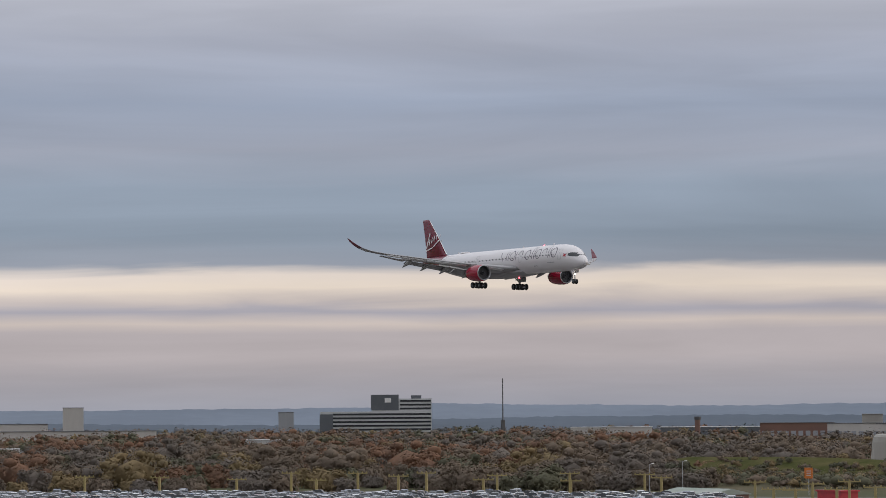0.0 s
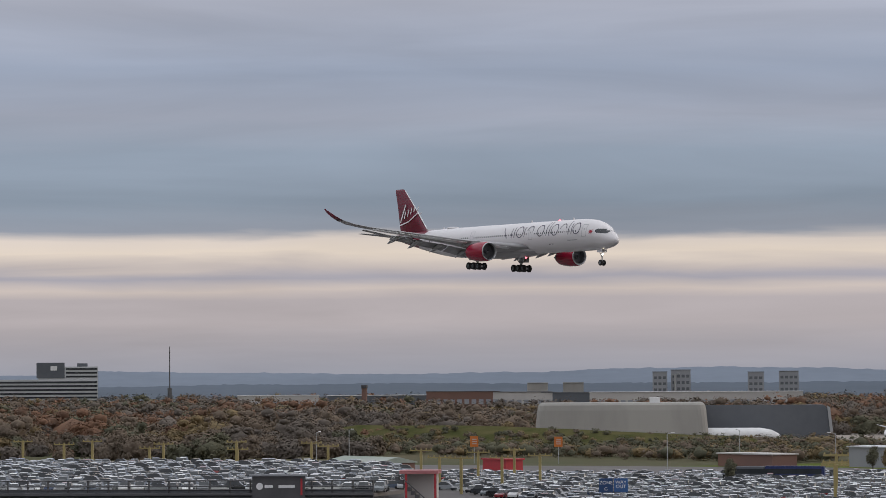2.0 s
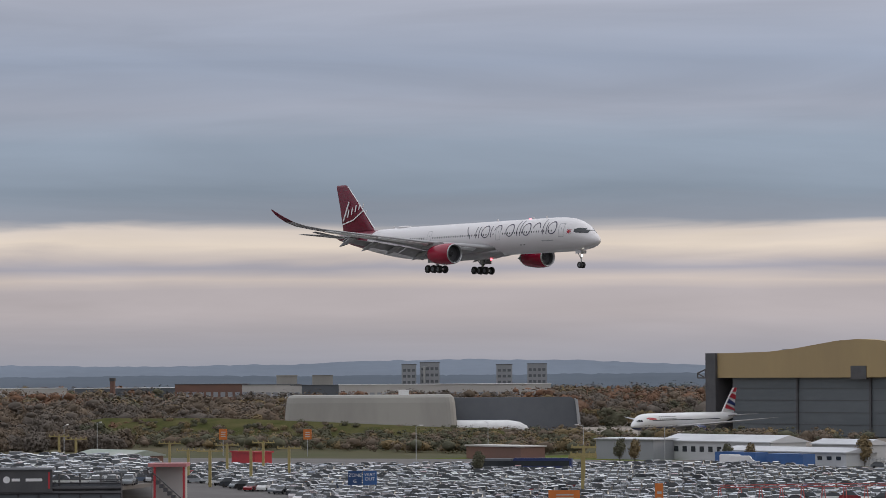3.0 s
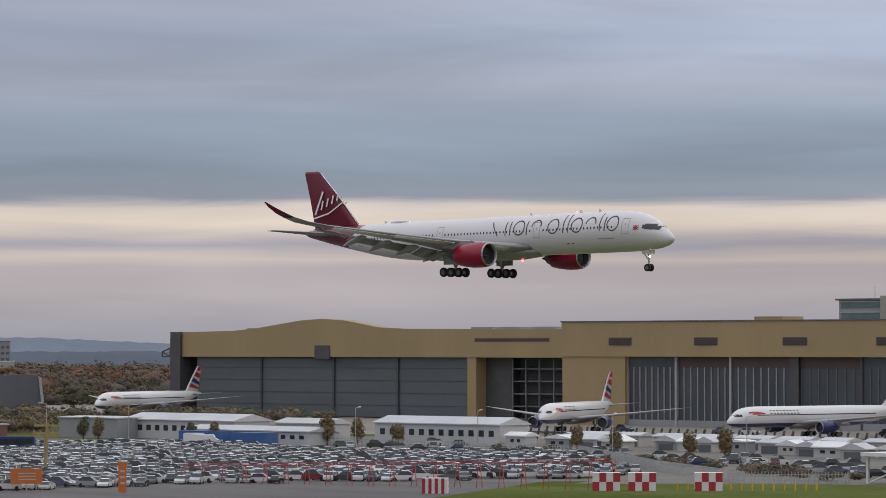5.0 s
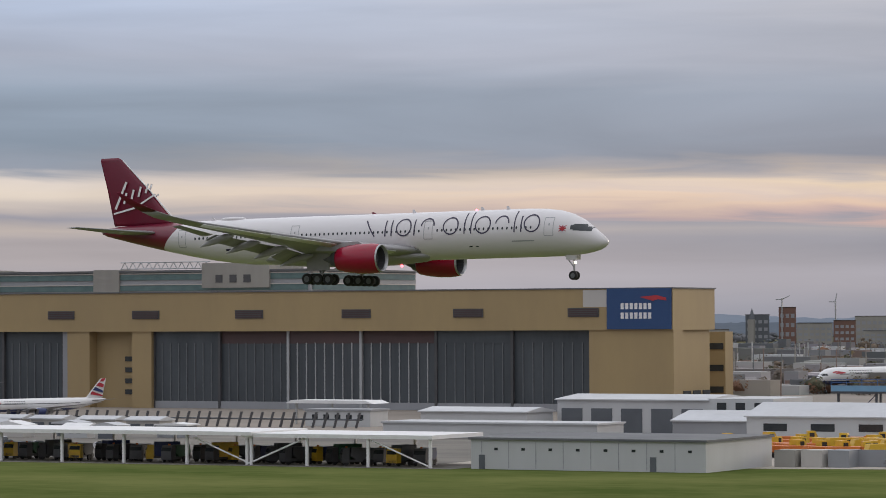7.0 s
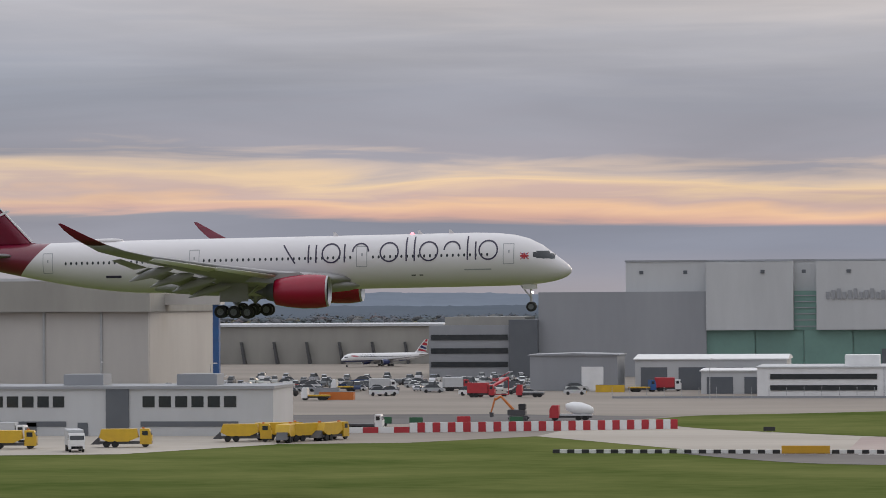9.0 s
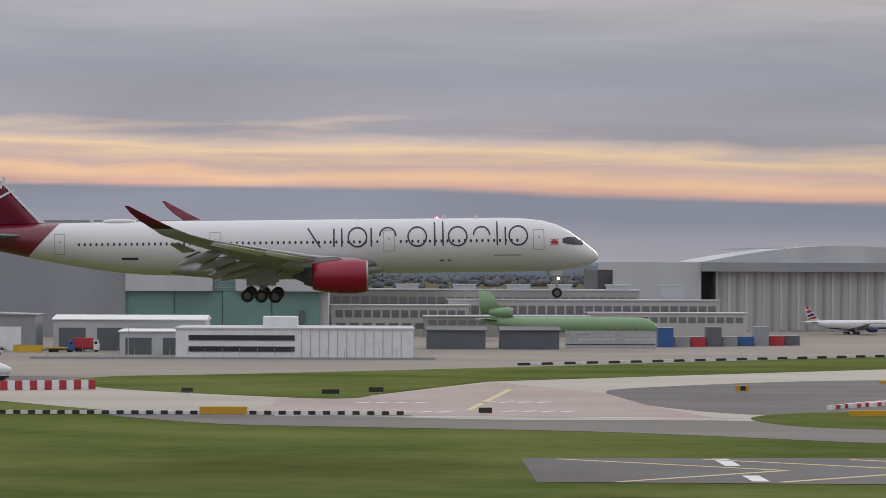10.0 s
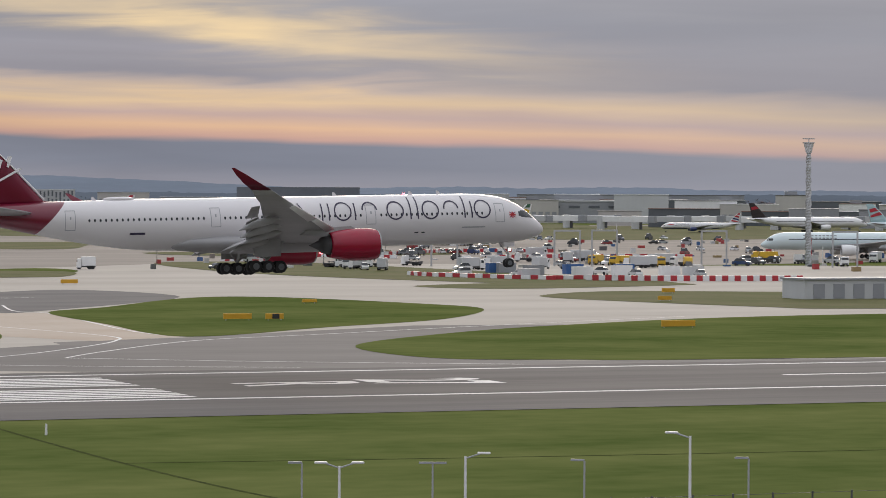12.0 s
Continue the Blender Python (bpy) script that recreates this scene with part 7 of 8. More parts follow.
def parked_cars():
    spots = []
    rnd = random.Random(3)
    for poly, z, ang in ((DECK, DECK_Z, 52), (LOT, 0.018, 38)):
        u = Vector((math.cos(radians(ang)), math.sin(radians(ang))))
        v = Vector((-u.y, u.x))
        for r in range(-70, 90):
            off = r * 5.0 + (r // 2) * 4.6
            for i in range(-190, 200):
                p = Vector((-540, 350)) + u * (i * 2.55) + v * off
                if inside((p.x, p.y), poly) and rnd.random() < 0.94:
                    spots.append((p.x, p.y, z, ang + 90 + (180 if rnd.random() < 0.5 else 0) + rnd.choice((0, 0, 0, 90)) + rnd.uniform(-5, 5), rnd.choice((1.0, 1.0, 1.08, 0.92, 1.16, 1.3))))
    spots.sort(key=lambda s: -s[0])
    first = make_car()
    at = lambda s: Matrix.Translation((s[0], s[1], s[2])) @ Matrix.Rotation(radians(s[3]), 4, "Z")
    near, rest = spots[:130], spots[130:]
    first.matrix_world = at(near[0])
    for s in near[1:]:
        c = copy_thing(first, at(s))
        c.scale = (1.0, 1.0, s[4])
    # the packed rest of both car parks
    massed_cars(rest, ("hundreds of parked cars in close rows", "dark windows of the packed cars", "black wheels of the packed cars"))
    # cars scattered round the site huts, before the grey hangar and over the far works
    yard, apron, works = [], [], []
    for i in range(70):
        u = rnd.random()
        yard.append((-545 + 215 * u + rnd.uniform(-6, 6), 566 - 70 * u + rnd.uniform(-14, 14), 0.02, rnd.choice((40, 50, 130, 220)), rnd.choice((1, 1.1, 1.35))))
    for i in range(110):
        apron.append((rnd.uniform(-195, -104), 848 + 16 * (i % 8) + rnd.uniform(-2, 2), 0.02, rnd.choice((80, 90, 100, 270)), rnd.choice((1, 1.1, 1.5, 1.7))))
    for i in range(90):
        az, d = radians(rnd.uniform(17.5, 29.5)), rnd.uniform(930, 1560)
        if 455 < math.sin(az) * d < 570 and 880 < math.cos(az) * d < 1010:
            continue
        works.append((math.sin(az) * d, math.cos(az) * d, 0.06, rnd.uniform(0, 360), rnd.choice((1, 1.1, 1.5, 1.9))))
    massed_cars(yard, ("cars parked among the site huts", "dark windows of the yard cars", "black wheels of the yard cars"))
    massed_cars(apron, ("service cars parked before the grey hangar", "dark windows of the service cars", "black wheels of the service cars"))
    massed_cars(works, ("vans and cars about the far works", "dark windows of the far vehicles", "black wheels of the far vehicles"))
    return first


def massed_cars(spots, labels):
    """Many cars joined into three meshes: bodies, windows, wheels."""
    tyre = bmesh.new()
    for x in (-1.32, 1.32):
        for y in (-0.80, 0.80):
            tube(tyre, (x, y - 0.1, 0.31), (x, y + 0.1, 0.31), 0.31, 0.31, 6)
    for nm, src, mat, lab in zip(("car_lot", "car_lot_glass", "car_lot_wheel"), (car_body(), car_glass(), tyre), (CAR_PAINT_LOT, GLASS, RUBBER), labels):
        src.verts.index_update()
        V0 = np.array([v.co[:] for v in src.verts])
        F0 = [[v.index for v in f.verts] for f in src.faces]
        V, F = [], []
        for k, q in enumerate(spots):
            a = radians(q[3])
            R = np.array([[math.cos(a), math.sin(a), 0], [-math.sin(a), math.cos(a), 0], [0, 0, 1]])
            V.append((V0 * np.array([1, 1, q[4]])) @ R + np.array(q[:3]))
            F += [[i + k * len(V0) for i in f] for f in F0]
        me = bpy.data.meshes.new(nm)
        me.from_pydata(np.concatenate(V).tolist(), [], F)
        me.materials.append(mat)
        tagged(new(nm, me), lab, "cars", kind="stuff")


def car_park():
    bm = bmesh.new()
    A = [bm.verts.new((*p, DECK_Z - 0.6)) for p in DECK]
    B = [bm.verts.new((*p, DECK_Z - 0.01)) for p in DECK]
    bm.faces.new(B)
    bm.faces.new(A[::-1])
    for i in range(len(DECK)):
        j = (i + 1) % len(DECK)
        bm.faces.new((A[i], A[j], B[j], B[i]))
    bmesh.ops.recalc_face_normals(bm, faces=bm.faces[:])
    d = thing("parking_deck", "open-sided parking deck with dark mesh railings, full of cars", "car park")
    part("deck", bm, ASPHALT, d)
    a, b = Vector(DECK[0]), Vector(DECK[1])
    n = 40
    for i in range(n + 1):
        p = a.lerp(b, i / n)
        part("railing_post", boxes((p.x - 0.12, p.x + 0.12, p.y - 0.12, p.y + 0.12, 0, DECK_Z + 2.1)), DARK_FRAME, d)
    nrm = Vector((b.y - a.y, a.x - b.x)).normalized() * 0.15
    part("ramp_wall", prism([(0, 0), ((b - a).length, 0), ((b - a).length, DECK_Z + 0.5), (0, DECK_Z + 0.5)], 0.3, 0.5), SLATE, d, "dark mesh side of the deck").matrix_local = Matrix.Translation((a.x + nrm.x * 2, a.y + nrm.y * 2, 0)) @ Matrix.Rotation(math.atan2((b - a).y, (b - a).x), 4, "Z")
    for z in (DECK_Z - 0.9, DECK_Z - 0.2, DECK_Z + 0.55, DECK_Z + 1.1, DECK_Z + 2.0):
        part("railing", tube(bmesh.new(), (a.x + nrm.x, a.y + nrm.y, z), (b.x + nrm.x, b.y + nrm.y, z), 0.10 if z > DECK_Z else 0.3, seg=6), DARK_FRAME, d)
    # dark notice board on the railing, its writing as bars
    p = a.lerp(b, 0.885)
    u = (b - a).normalized()
    s = thing("notice_board", "dark board with white lettering fixed to the railing", "sign")
    s.matrix_world = Matrix.Translation((p.x + nrm.x * 3, p.y + nrm.y * 3, 0)) @ Matrix.Rotation(math.atan2(u.y, u.x), 4, "Z")
    part("board", boxes((-4.2, 4.2, -0.1, 0.1, DECK_Z - 0.8, DECK_Z + 2.7)), DARK_FRAME, s)
    part("canopy", boxes((-4.6, 4.6, -0.5, 0.6, DECK_Z + 2.7, DECK_Z + 3.0)), GREY_WALL, s)
    part("emblem_ring", tube(bmesh.new(), (-3.0, -0.12, DECK_Z + 1.1), (-3.0, -0.16, DECK_Z + 1.1), 0.55, 0.55, 16), WHITE_P, s)
    for x0, x1 in ((-2.2, -0.9), (0.0, 2.6)):
        part("word_bar", boxes((x0, x1, -0.16, -0.12, DECK_Z + 0.85, DECK_Z + 1.3)), WHITE_P, s)
    part("red_bar", boxes((3.5, 3.8, -0.16, -0.12, DECK_Z - 0.3, DECK_Z + 2.3)), RED_W, s)
    # stair huts with red roofs
    for x, y in ((-431, 285), (-499, 226)):
        h = thing("stair_hut", "white stair hut with a red roof and red posts", "hut")
        h.matrix_world = Matrix.Translation((x, y, 0)) @ Matrix.Rotation(math.atan2(u.y, u.x), 4, "Z")
        part("wall", boxes((-2.5, 2.5, 0, 2.6, 0, 8.6)), PALE_WALL, h)
        part("roof", boxes((-2.9, 2.9, -2.6, 3.0, 8.6, 9.1)), surf("hut_roof", (0.42, 0.16, 0.16), (0.36, 0.13, 0.14), 0.5, 0.5), h, "faded red flat roof")
        for px in (-1.9, 2.5):
            part("post", boxes((px - 0.16, px + 0.16, -2.5, -2.2, 0, 8.6)), RED_W, h)
        for k in range(10):
            part("stair", boxes((-3.6 + k * 0.6, -3.0 + k * 0.6, -2.4, -0.8, 7.6 - k * 0.55, 8.2 - k * 0.55)), DARK_FRAME, h)
        part("stair_rail", tube(bmesh.new(), (-3.6, -2.5, 9.0), (2.4, -2.5, 3.6), 0.09, seg=5), DARK_FRAME, h)
    # tarmac of the open car park, extended unseen to grey the bounce light
    sheet("car_park", [(-1100, 60), (-360, 60), (-330, 330), (-385, 440), (-398, 482), (-470, 545), (-520, 560), (-660, 560), (-760, 500), (-1000, 330)], 0.04, ASPHALT_DARK, "dark tarmac of the large car parks", False, "car park")
    # buses, containers and sheds round it
    b = thing("bus", "long dark blue and glass shuttle bus", "bus")
    b.matrix_world = Matrix.Translation((-585, 478, 0.02)) @ Matrix.Rotation(radians(42), 4, "Z")
    part("body", bevelled(boxes((0, 13, -1.3, 1.3, 0.4, 3.3)), 0.15), NAVY_P, b)
    part("rear_section", boxes((-8.5, -0.2, -1.25, 1.25, 0.4, 3.2)), SLATE, b)
    part("window_band", boxes((-8.3, 12.5, -1.34, -1.31, 1.6, 2.7)), GLASS, b)
    for x in (-6, 2.5, 10):
        part("wheel", tube(bmesh.new(), (x, -1.3, 0.48), (x, 1.3, 0.48), 0.48, 0.48, 12), RUBBER, b)
    for x, y, L, m in ((-600, 552, 14, BLUE_P), (-578, 548, 12, BLUE_P), (-560, 470, 0, BLUE_P)):
        if L:
            slab_building("container", "blue steel site container at the car park edge", x, x + L, y, y + 4, 3.0, m, m, "container", 0.04)
    slab_building("kiosk", "brick pay kiosk with a pale flat roof", -690, -668, 548, 556, 3.2, BRICK, PALE_WALL)
    gable_shed("old_hall", "low hall with a mottled green and grey roof", -716, -692, 446, 456, 2.6, 4.0, BRICK, surf("mossy_roof", (0.34, 0.36, 0.33), (0.22, 0.27, 0.22), 0.1, 0.8, world=True), "x")
    slab_building("red_shed", "small red shed among the bushes", -692, -682, 476, 481, 3.0, RED_W, RED_W)
    for x, y in ((-640, 470), (-652, 478)):
        v = thing("van", "white delivery van parked by the fence", "van")
        v.matrix_world = Matrix.Translation((x + 60, y + 72, 0.1)) @ Matrix.Rotation(radians(40), 4, "Z")
        part("body", bevelled(boxes((-2.8, 2.0, -1.0, 1.0, 0.4, 2.5)), 0.15), WHITE_P, v)
        part("cab", prism([(2.0, 0.4), (2.0, 2.3), (2.5, 1.6), (3.2, 1.2), (3.2, 0.4)], -0.98, 0.98), WHITE_P, v)
        part("windscreen", prism([(2.05, 2.2), (2.5, 1.62), (2.4, 1.55), (2.0, 2.1)], -0.9, 0.9), GLASS, v)
        for wx in (-1.8, 2.1):
            part("wheel", tube(bmesh.new(), (wx, -1.0, 0.36), (wx, 1.0, 0.36), 0.36, 0.36, 10), RUBBER, v)
    # zone sign, orange signs, yellow light masts
    s = thing("zone_sign", "blue zone sign with white lettering on two posts", "sign")
    s.matrix_world = Matrix.Translation((-515, 384, 0)) @ Matrix.Rotation(radians(52), 4, "Z")
    for x in (-1.4, 1.4):
        part("board", boxes((x - 1.3, x + 1.3, -0.1, 0.1, 1.4, 4.0)), BLUE_SIGN if x < 0 else BLUE_P, s)
        part("post", boxes((x - 0.08, x + 0.08, 0.1, 0.2, 0, 4)), GALV, s)
    for txt, x, z in (("ZONE", -1.4, 2.9), ("G", -1.4, 1.75), ("WAY", 1.4, 3.0), ("OUT", 1.4, 2.2)):
        cu = bpy.data.curves.new("sign_word", "FONT")
        cu.body, cu.size, cu.align_x = txt, 0.9, "CENTER"
        cu.materials.append(WHITE_P)
        o = new("sign_word", cu)
        o.parent = s
        o.matrix_local = Matrix.Translation((x, -0.12, z)) @ Matrix.Rotation(math.pi / 2, 4, "X")
    for x, y, w, z0, z1 in ((-417, 351, 5.0, 1.2, 3.6), (-401, 357, 1.3, 0.2, 4.9), (-760, 520, 2.2, 4.5, 7.4), (-742, 535, 2.2, 4.5, 7.2)):
        s = thing("car_park_sign", "orange car park sign with pale bars", "sign")
        s.matrix_world = Matrix.Translation((x, y, 0)) @ Matrix.Rotation(radians(50), 4, "Z")
        part("board", boxes((-w / 2, w / 2, -0.1, 0.1, z0, z1)), ORANGE, s)
        part("post", boxes((-0.1, 0.1, 0.1, 0.25, 0, z1)), GALV, s)
        for k in range(3):
            part("bar", boxes((-w * 0.25, w * 0.3, -0.14, -0.1, z0 + (z1 - z0) * (0.25 + 0.2 * k), z0 + (z1 - z0) * (0.33 + 0.2 * k))), PALE_WALL, s)
    first = None
    rnd = random.Random(11)
    masts = [(-560 - 16 * i, 380 + 9 * i + (i % 3) * 12) for i in range(7)] + [(-470 - 14 * i, 400 + 12 * i) for i in range(6)] + [(-690 - 22 * i, 430 - 12 * i) for i in range(8)] + [(-730 - 20 * i, 450 - 10 * i) for i in range(6)]
    for x, y in masts:
        if first is None:
            first = thing("approach_light", "yellow frangible approach light mast with a crossbar", "light mast", group="approach lights")
            yel = surf("approach_yellow", (0.36, 0.29, 0.11), (0.30, 0.24, 0.10), 0.5, 0.6)
            part("mast", boxes((-0.28, 0.28, -0.28, 0.28, 0, 7.2)), yel, first)
            part("crossbar", boxes((-2.6, 2.6, -0.12, 0.12, 7.0, 7.25)), yel, first)
            for k in range(5):
                part("lamp_head", boxes((-2.4 + k * 1.2 - 0.12, -2.4 + k * 1.2 + 0.12, -0.12, 0.12, 7.25, 7.6)), yel, first)
            first.matrix_world = Matrix.Translation((x, y, 0)) @ Matrix.Rotation(radians(50), 4, "Z")
        else:
            copy_thing(first, Matrix.Translation((x, y, -rnd.random() * 1.2)) @ Matrix.Rotation(radians(50), 4, "Z"))
    # red approach gantry beside the road
    g = thing("approach_gantry", "long red lattice gantry carrying approach lights", "gantry")
    a, b = Vector((-425, 392)), Vector((-352, 418))
    n = 20
    red = surf("gantry_red", (0.42, 0.06, 0.05), (0.36, 0.05, 0.05), 0.5, 0.55)
    for i in range(n + 1):
        p = a.lerp(b, i / n)
        z = 2.7 + 1.9 * i / n
        for s in (-0.55, 0.55):
            part("leg", tube(bmesh.new(), (p.x + s * 1.2, p.y, 0), (p.x + s * 0.3, p.y, z), 0.07, seg=4), red, g)
    for dz in (0, 0.45):
        part("rail", tube(bmesh.new(), (a.x, a.y, 2.7 + dz), (b.x, b.y, 4.6 + dz), 0.08, seg=4), red, g)
    for i in range(n * 2):
        p, q = a.lerp(b, i / n / 2), a.lerp(b, (i + 1) / n / 2)
        z0, z1 = 2.7 + 0.95 * i / n, 2.7 + 0.95 * (i + 1) / n
        part("lacing", tube(bmesh.new(), (p.x, p.y, z0 + (0.45 if i % 2 else 0)), (q.x, q.y, z1 + (0 if i % 2 else 0.45)), 0.05, seg=4), red, g)
    # red and white chequered cabins
    for x, y in ((-351, 415), (-346.5, 418.5), (-339, 426)):
        c = thing("equipment_cabin", "small red and white chequered equipment cabin", "cabin")
        c.matrix_world = Matrix.Translation((x, y, 0)) @ Matrix.Rotation(radians(40), 4, "Z")
        part("body", boxes((-2.2, 2.2, 0, 3, 0, 2.9)), WHITE_P, c)
        for i in range(4):
            for k in range(2):
                if (i + k) % 2 == 0:
                    part("red_square", boxes((-2.2 + i * 1.1, -1.1 + i * 1.1, -0.03, 0.0, k * 1.45, 1.45 + k * 1.45)), RED_W, c)
                    if i < 3:
                        part("red_square", boxes((2.2, 2.23, i, i + 1, k * 1.45, 1.45 + k * 1.45)), RED_W, c)
    c = thing("equipment_cabin", "small cabin with upright red and white stripes", "cabin")
    c.matrix_world = Matrix.Translation((-364, 389, 0)) @ Matrix.Rotation(radians(40), 4, "Z")
    part("body", boxes((-2, 2, 0, 3, 0, 2.4)), WHITE_P, c)
    for i in range(4):
        part("red_stripe", boxes((-2 + i * 1.0, -1.5 + i * 1.0, -0.03, 0, 0, 2.4)), RED_W, c)
    f = thing("fence", "row of short yellow bollards on the grass", "fence")
    for i in range(14):
        part("bollard", boxes((-344 + i * 1.3, -343.8 + i * 1.3, 424 + i * 1.1, 424.2 + i * 1.1, 0, 1.2)), YELLOW, f)
    # blast fence before the parked airliners: leaning dark slats
    f = thing("blast_fence", "long low blast fence of leaning dark slats", "fence")
    slat = mesh_of(prism([(0, 0), (0.5, 0), (1.5, 3.3), (1.0, 3.3)], -0.15, 0.15), "slat", DARK_FRAME)
    for i in range(96):
        shared("slat", slat, f, Matrix.Translation((-606 + i * 2.7, 640 - i * 0.1, 0)))
    part("rail", tube(bmesh.new(), (-606, 641, 1.8), (-348, 631, 1.8), 0.18, seg=5), SLATE, f)


def street_lamps():
    spots = [(-793, 501), (-671, 517), (-696, 560), (-640, 545), (-610, 545), (-545, 556), (-500, 548), (-455, 540), (-420, 540), (-760, 470), (-160, 740), (-52, 776), (-190, 760)]
    first = None
    for x, y in spots:
        if first is None:
            first = thing("street_lamp", "slim grey street lamp with a short arm", "street lamp", group="street lamps")
            part("pole", tube(bmesh.new(), (0, 0, 0), (0, 0, 9), 0.11, 0.07, 7), GALV, first)
            part("arm", tube(bmesh.new(), (0, 0, 8.9), (1.6, 0, 9.2), 0.05, seg=5), GALV, first)
            part("lamp_head", boxes((1.2, 2.2, -0.15, 0.15, 9.1, 9.3)), WHITE_P, first)
            first.matrix_world = Matrix.Translation((x, y, 0))
        else:
            copy_thing(first, Matrix.Translation((x, y, 0)) @ Matrix.Rotation(x * 0.7, 4, "Z"))
    # near lamps beside the road below the eye
    D = 170.0
    for az, h, arms in ((19.73, 8.9, 2), (21.85, 9.4, 1), (25.62, 10.5, 1)):
        l = thing("street_lamp", "white-headed road lamp on a pale pole", "street lamp", group="road lamps")
        l.matrix_world = Matrix.Translation((math.sin(radians(az)) * D, math.cos(radians(az)) * D, 0)) @ Matrix.Rotation(radians(-az + (180 if az > 25 else 0)), 4, "Z")
        part("pole", tube(bmesh.new(), (0, 0, 0), (0, 0, h), 0.10, 0.06, 8), WHITE_P, l)
        for s in ((-1, 1) if arms == 2 else (1,)):
            part("arm", tube(bmesh.new(), (0, 0, h - 0.1), (s * 0.85, 0, h + 0.18), 0.04, seg=6), GALV, l)
            part("lamp_head", bevelled(boxes((min(s * 0.6, s * 1.25), max(s * 0.6, s * 1.25), -0.14, 0.14, h + 0.12, h + 0.22)), 0.03), WHITE_P, l)
    D = 185.0
    for az, h, arms in ((19.1, 7.8, 1), (21.3, 7.8, 2), (23.85, 8.0, 1), (26.6, 8.2, 1)):
        l = thing("street_lamp", "small grey path lamp", "street lamp", group="path lamps")
        l.matrix_world = Matrix.Translation((math.sin(radians(az)) * D, math.cos(radians(az)) * D, 0)) @ Matrix.Rotation(radians(-az + 180), 4, "Z")
        part("pole", tube(bmesh.new(), (0, 0, 0), (0, 0, h), 0.07, 0.05, 7), GALV, l)
        for s in ((-1, 1) if arms == 2 else (1,)):
            part("lamp_head", boxes((min(0, s * 0.75), max(0, s * 0.75), -0.1, 0.1, h, h + 0.1)), GREY_WALL, l)


parked_cars()
car_park()
street_lamps()


def barrier_row(pts, n, h=1.1, label="row of red and white water-filled barriers", slant=False):
    g = thing("barrier_row", label, "barrier")
    P = spline(pts, 12)
    tot = sum((q - p).length for p, q in zip(P, P[1:]))
    L = tot / n
    red = mesh_of(prism([(0.02, 0), (L - 0.02, 0), (L - 0.02 + (0.5 if slant else 0), h), (0.02 + (0.5 if slant else 0), h)], -0.4, 0.4), "barrier", RED_W)
    wht = mesh_of(prism([(0.02, 0), (L - 0.02, 0), (L - 0.02 + (0.5 if slant else 0), h), (0.02 + (0.5 if slant else 0), h)], -0.4, 0.4), "barrier", WHITE_P)
    acc, k = 0.0, 0
    for p, q in zip(P, P[1:]):
        d = (q - p).length
        while k * L < acc + d and k < n:
            c = p.lerp(q, (k * L - acc) / d)
            shared("barrier", red if k % 2 else wht, g, Matrix.Translation((c.x, c.y, 0)) @ Matrix.Rotation(math.atan2((q - p).y, (q - p).x), 4, "Z"))
            k += 1
        acc += d
    return g


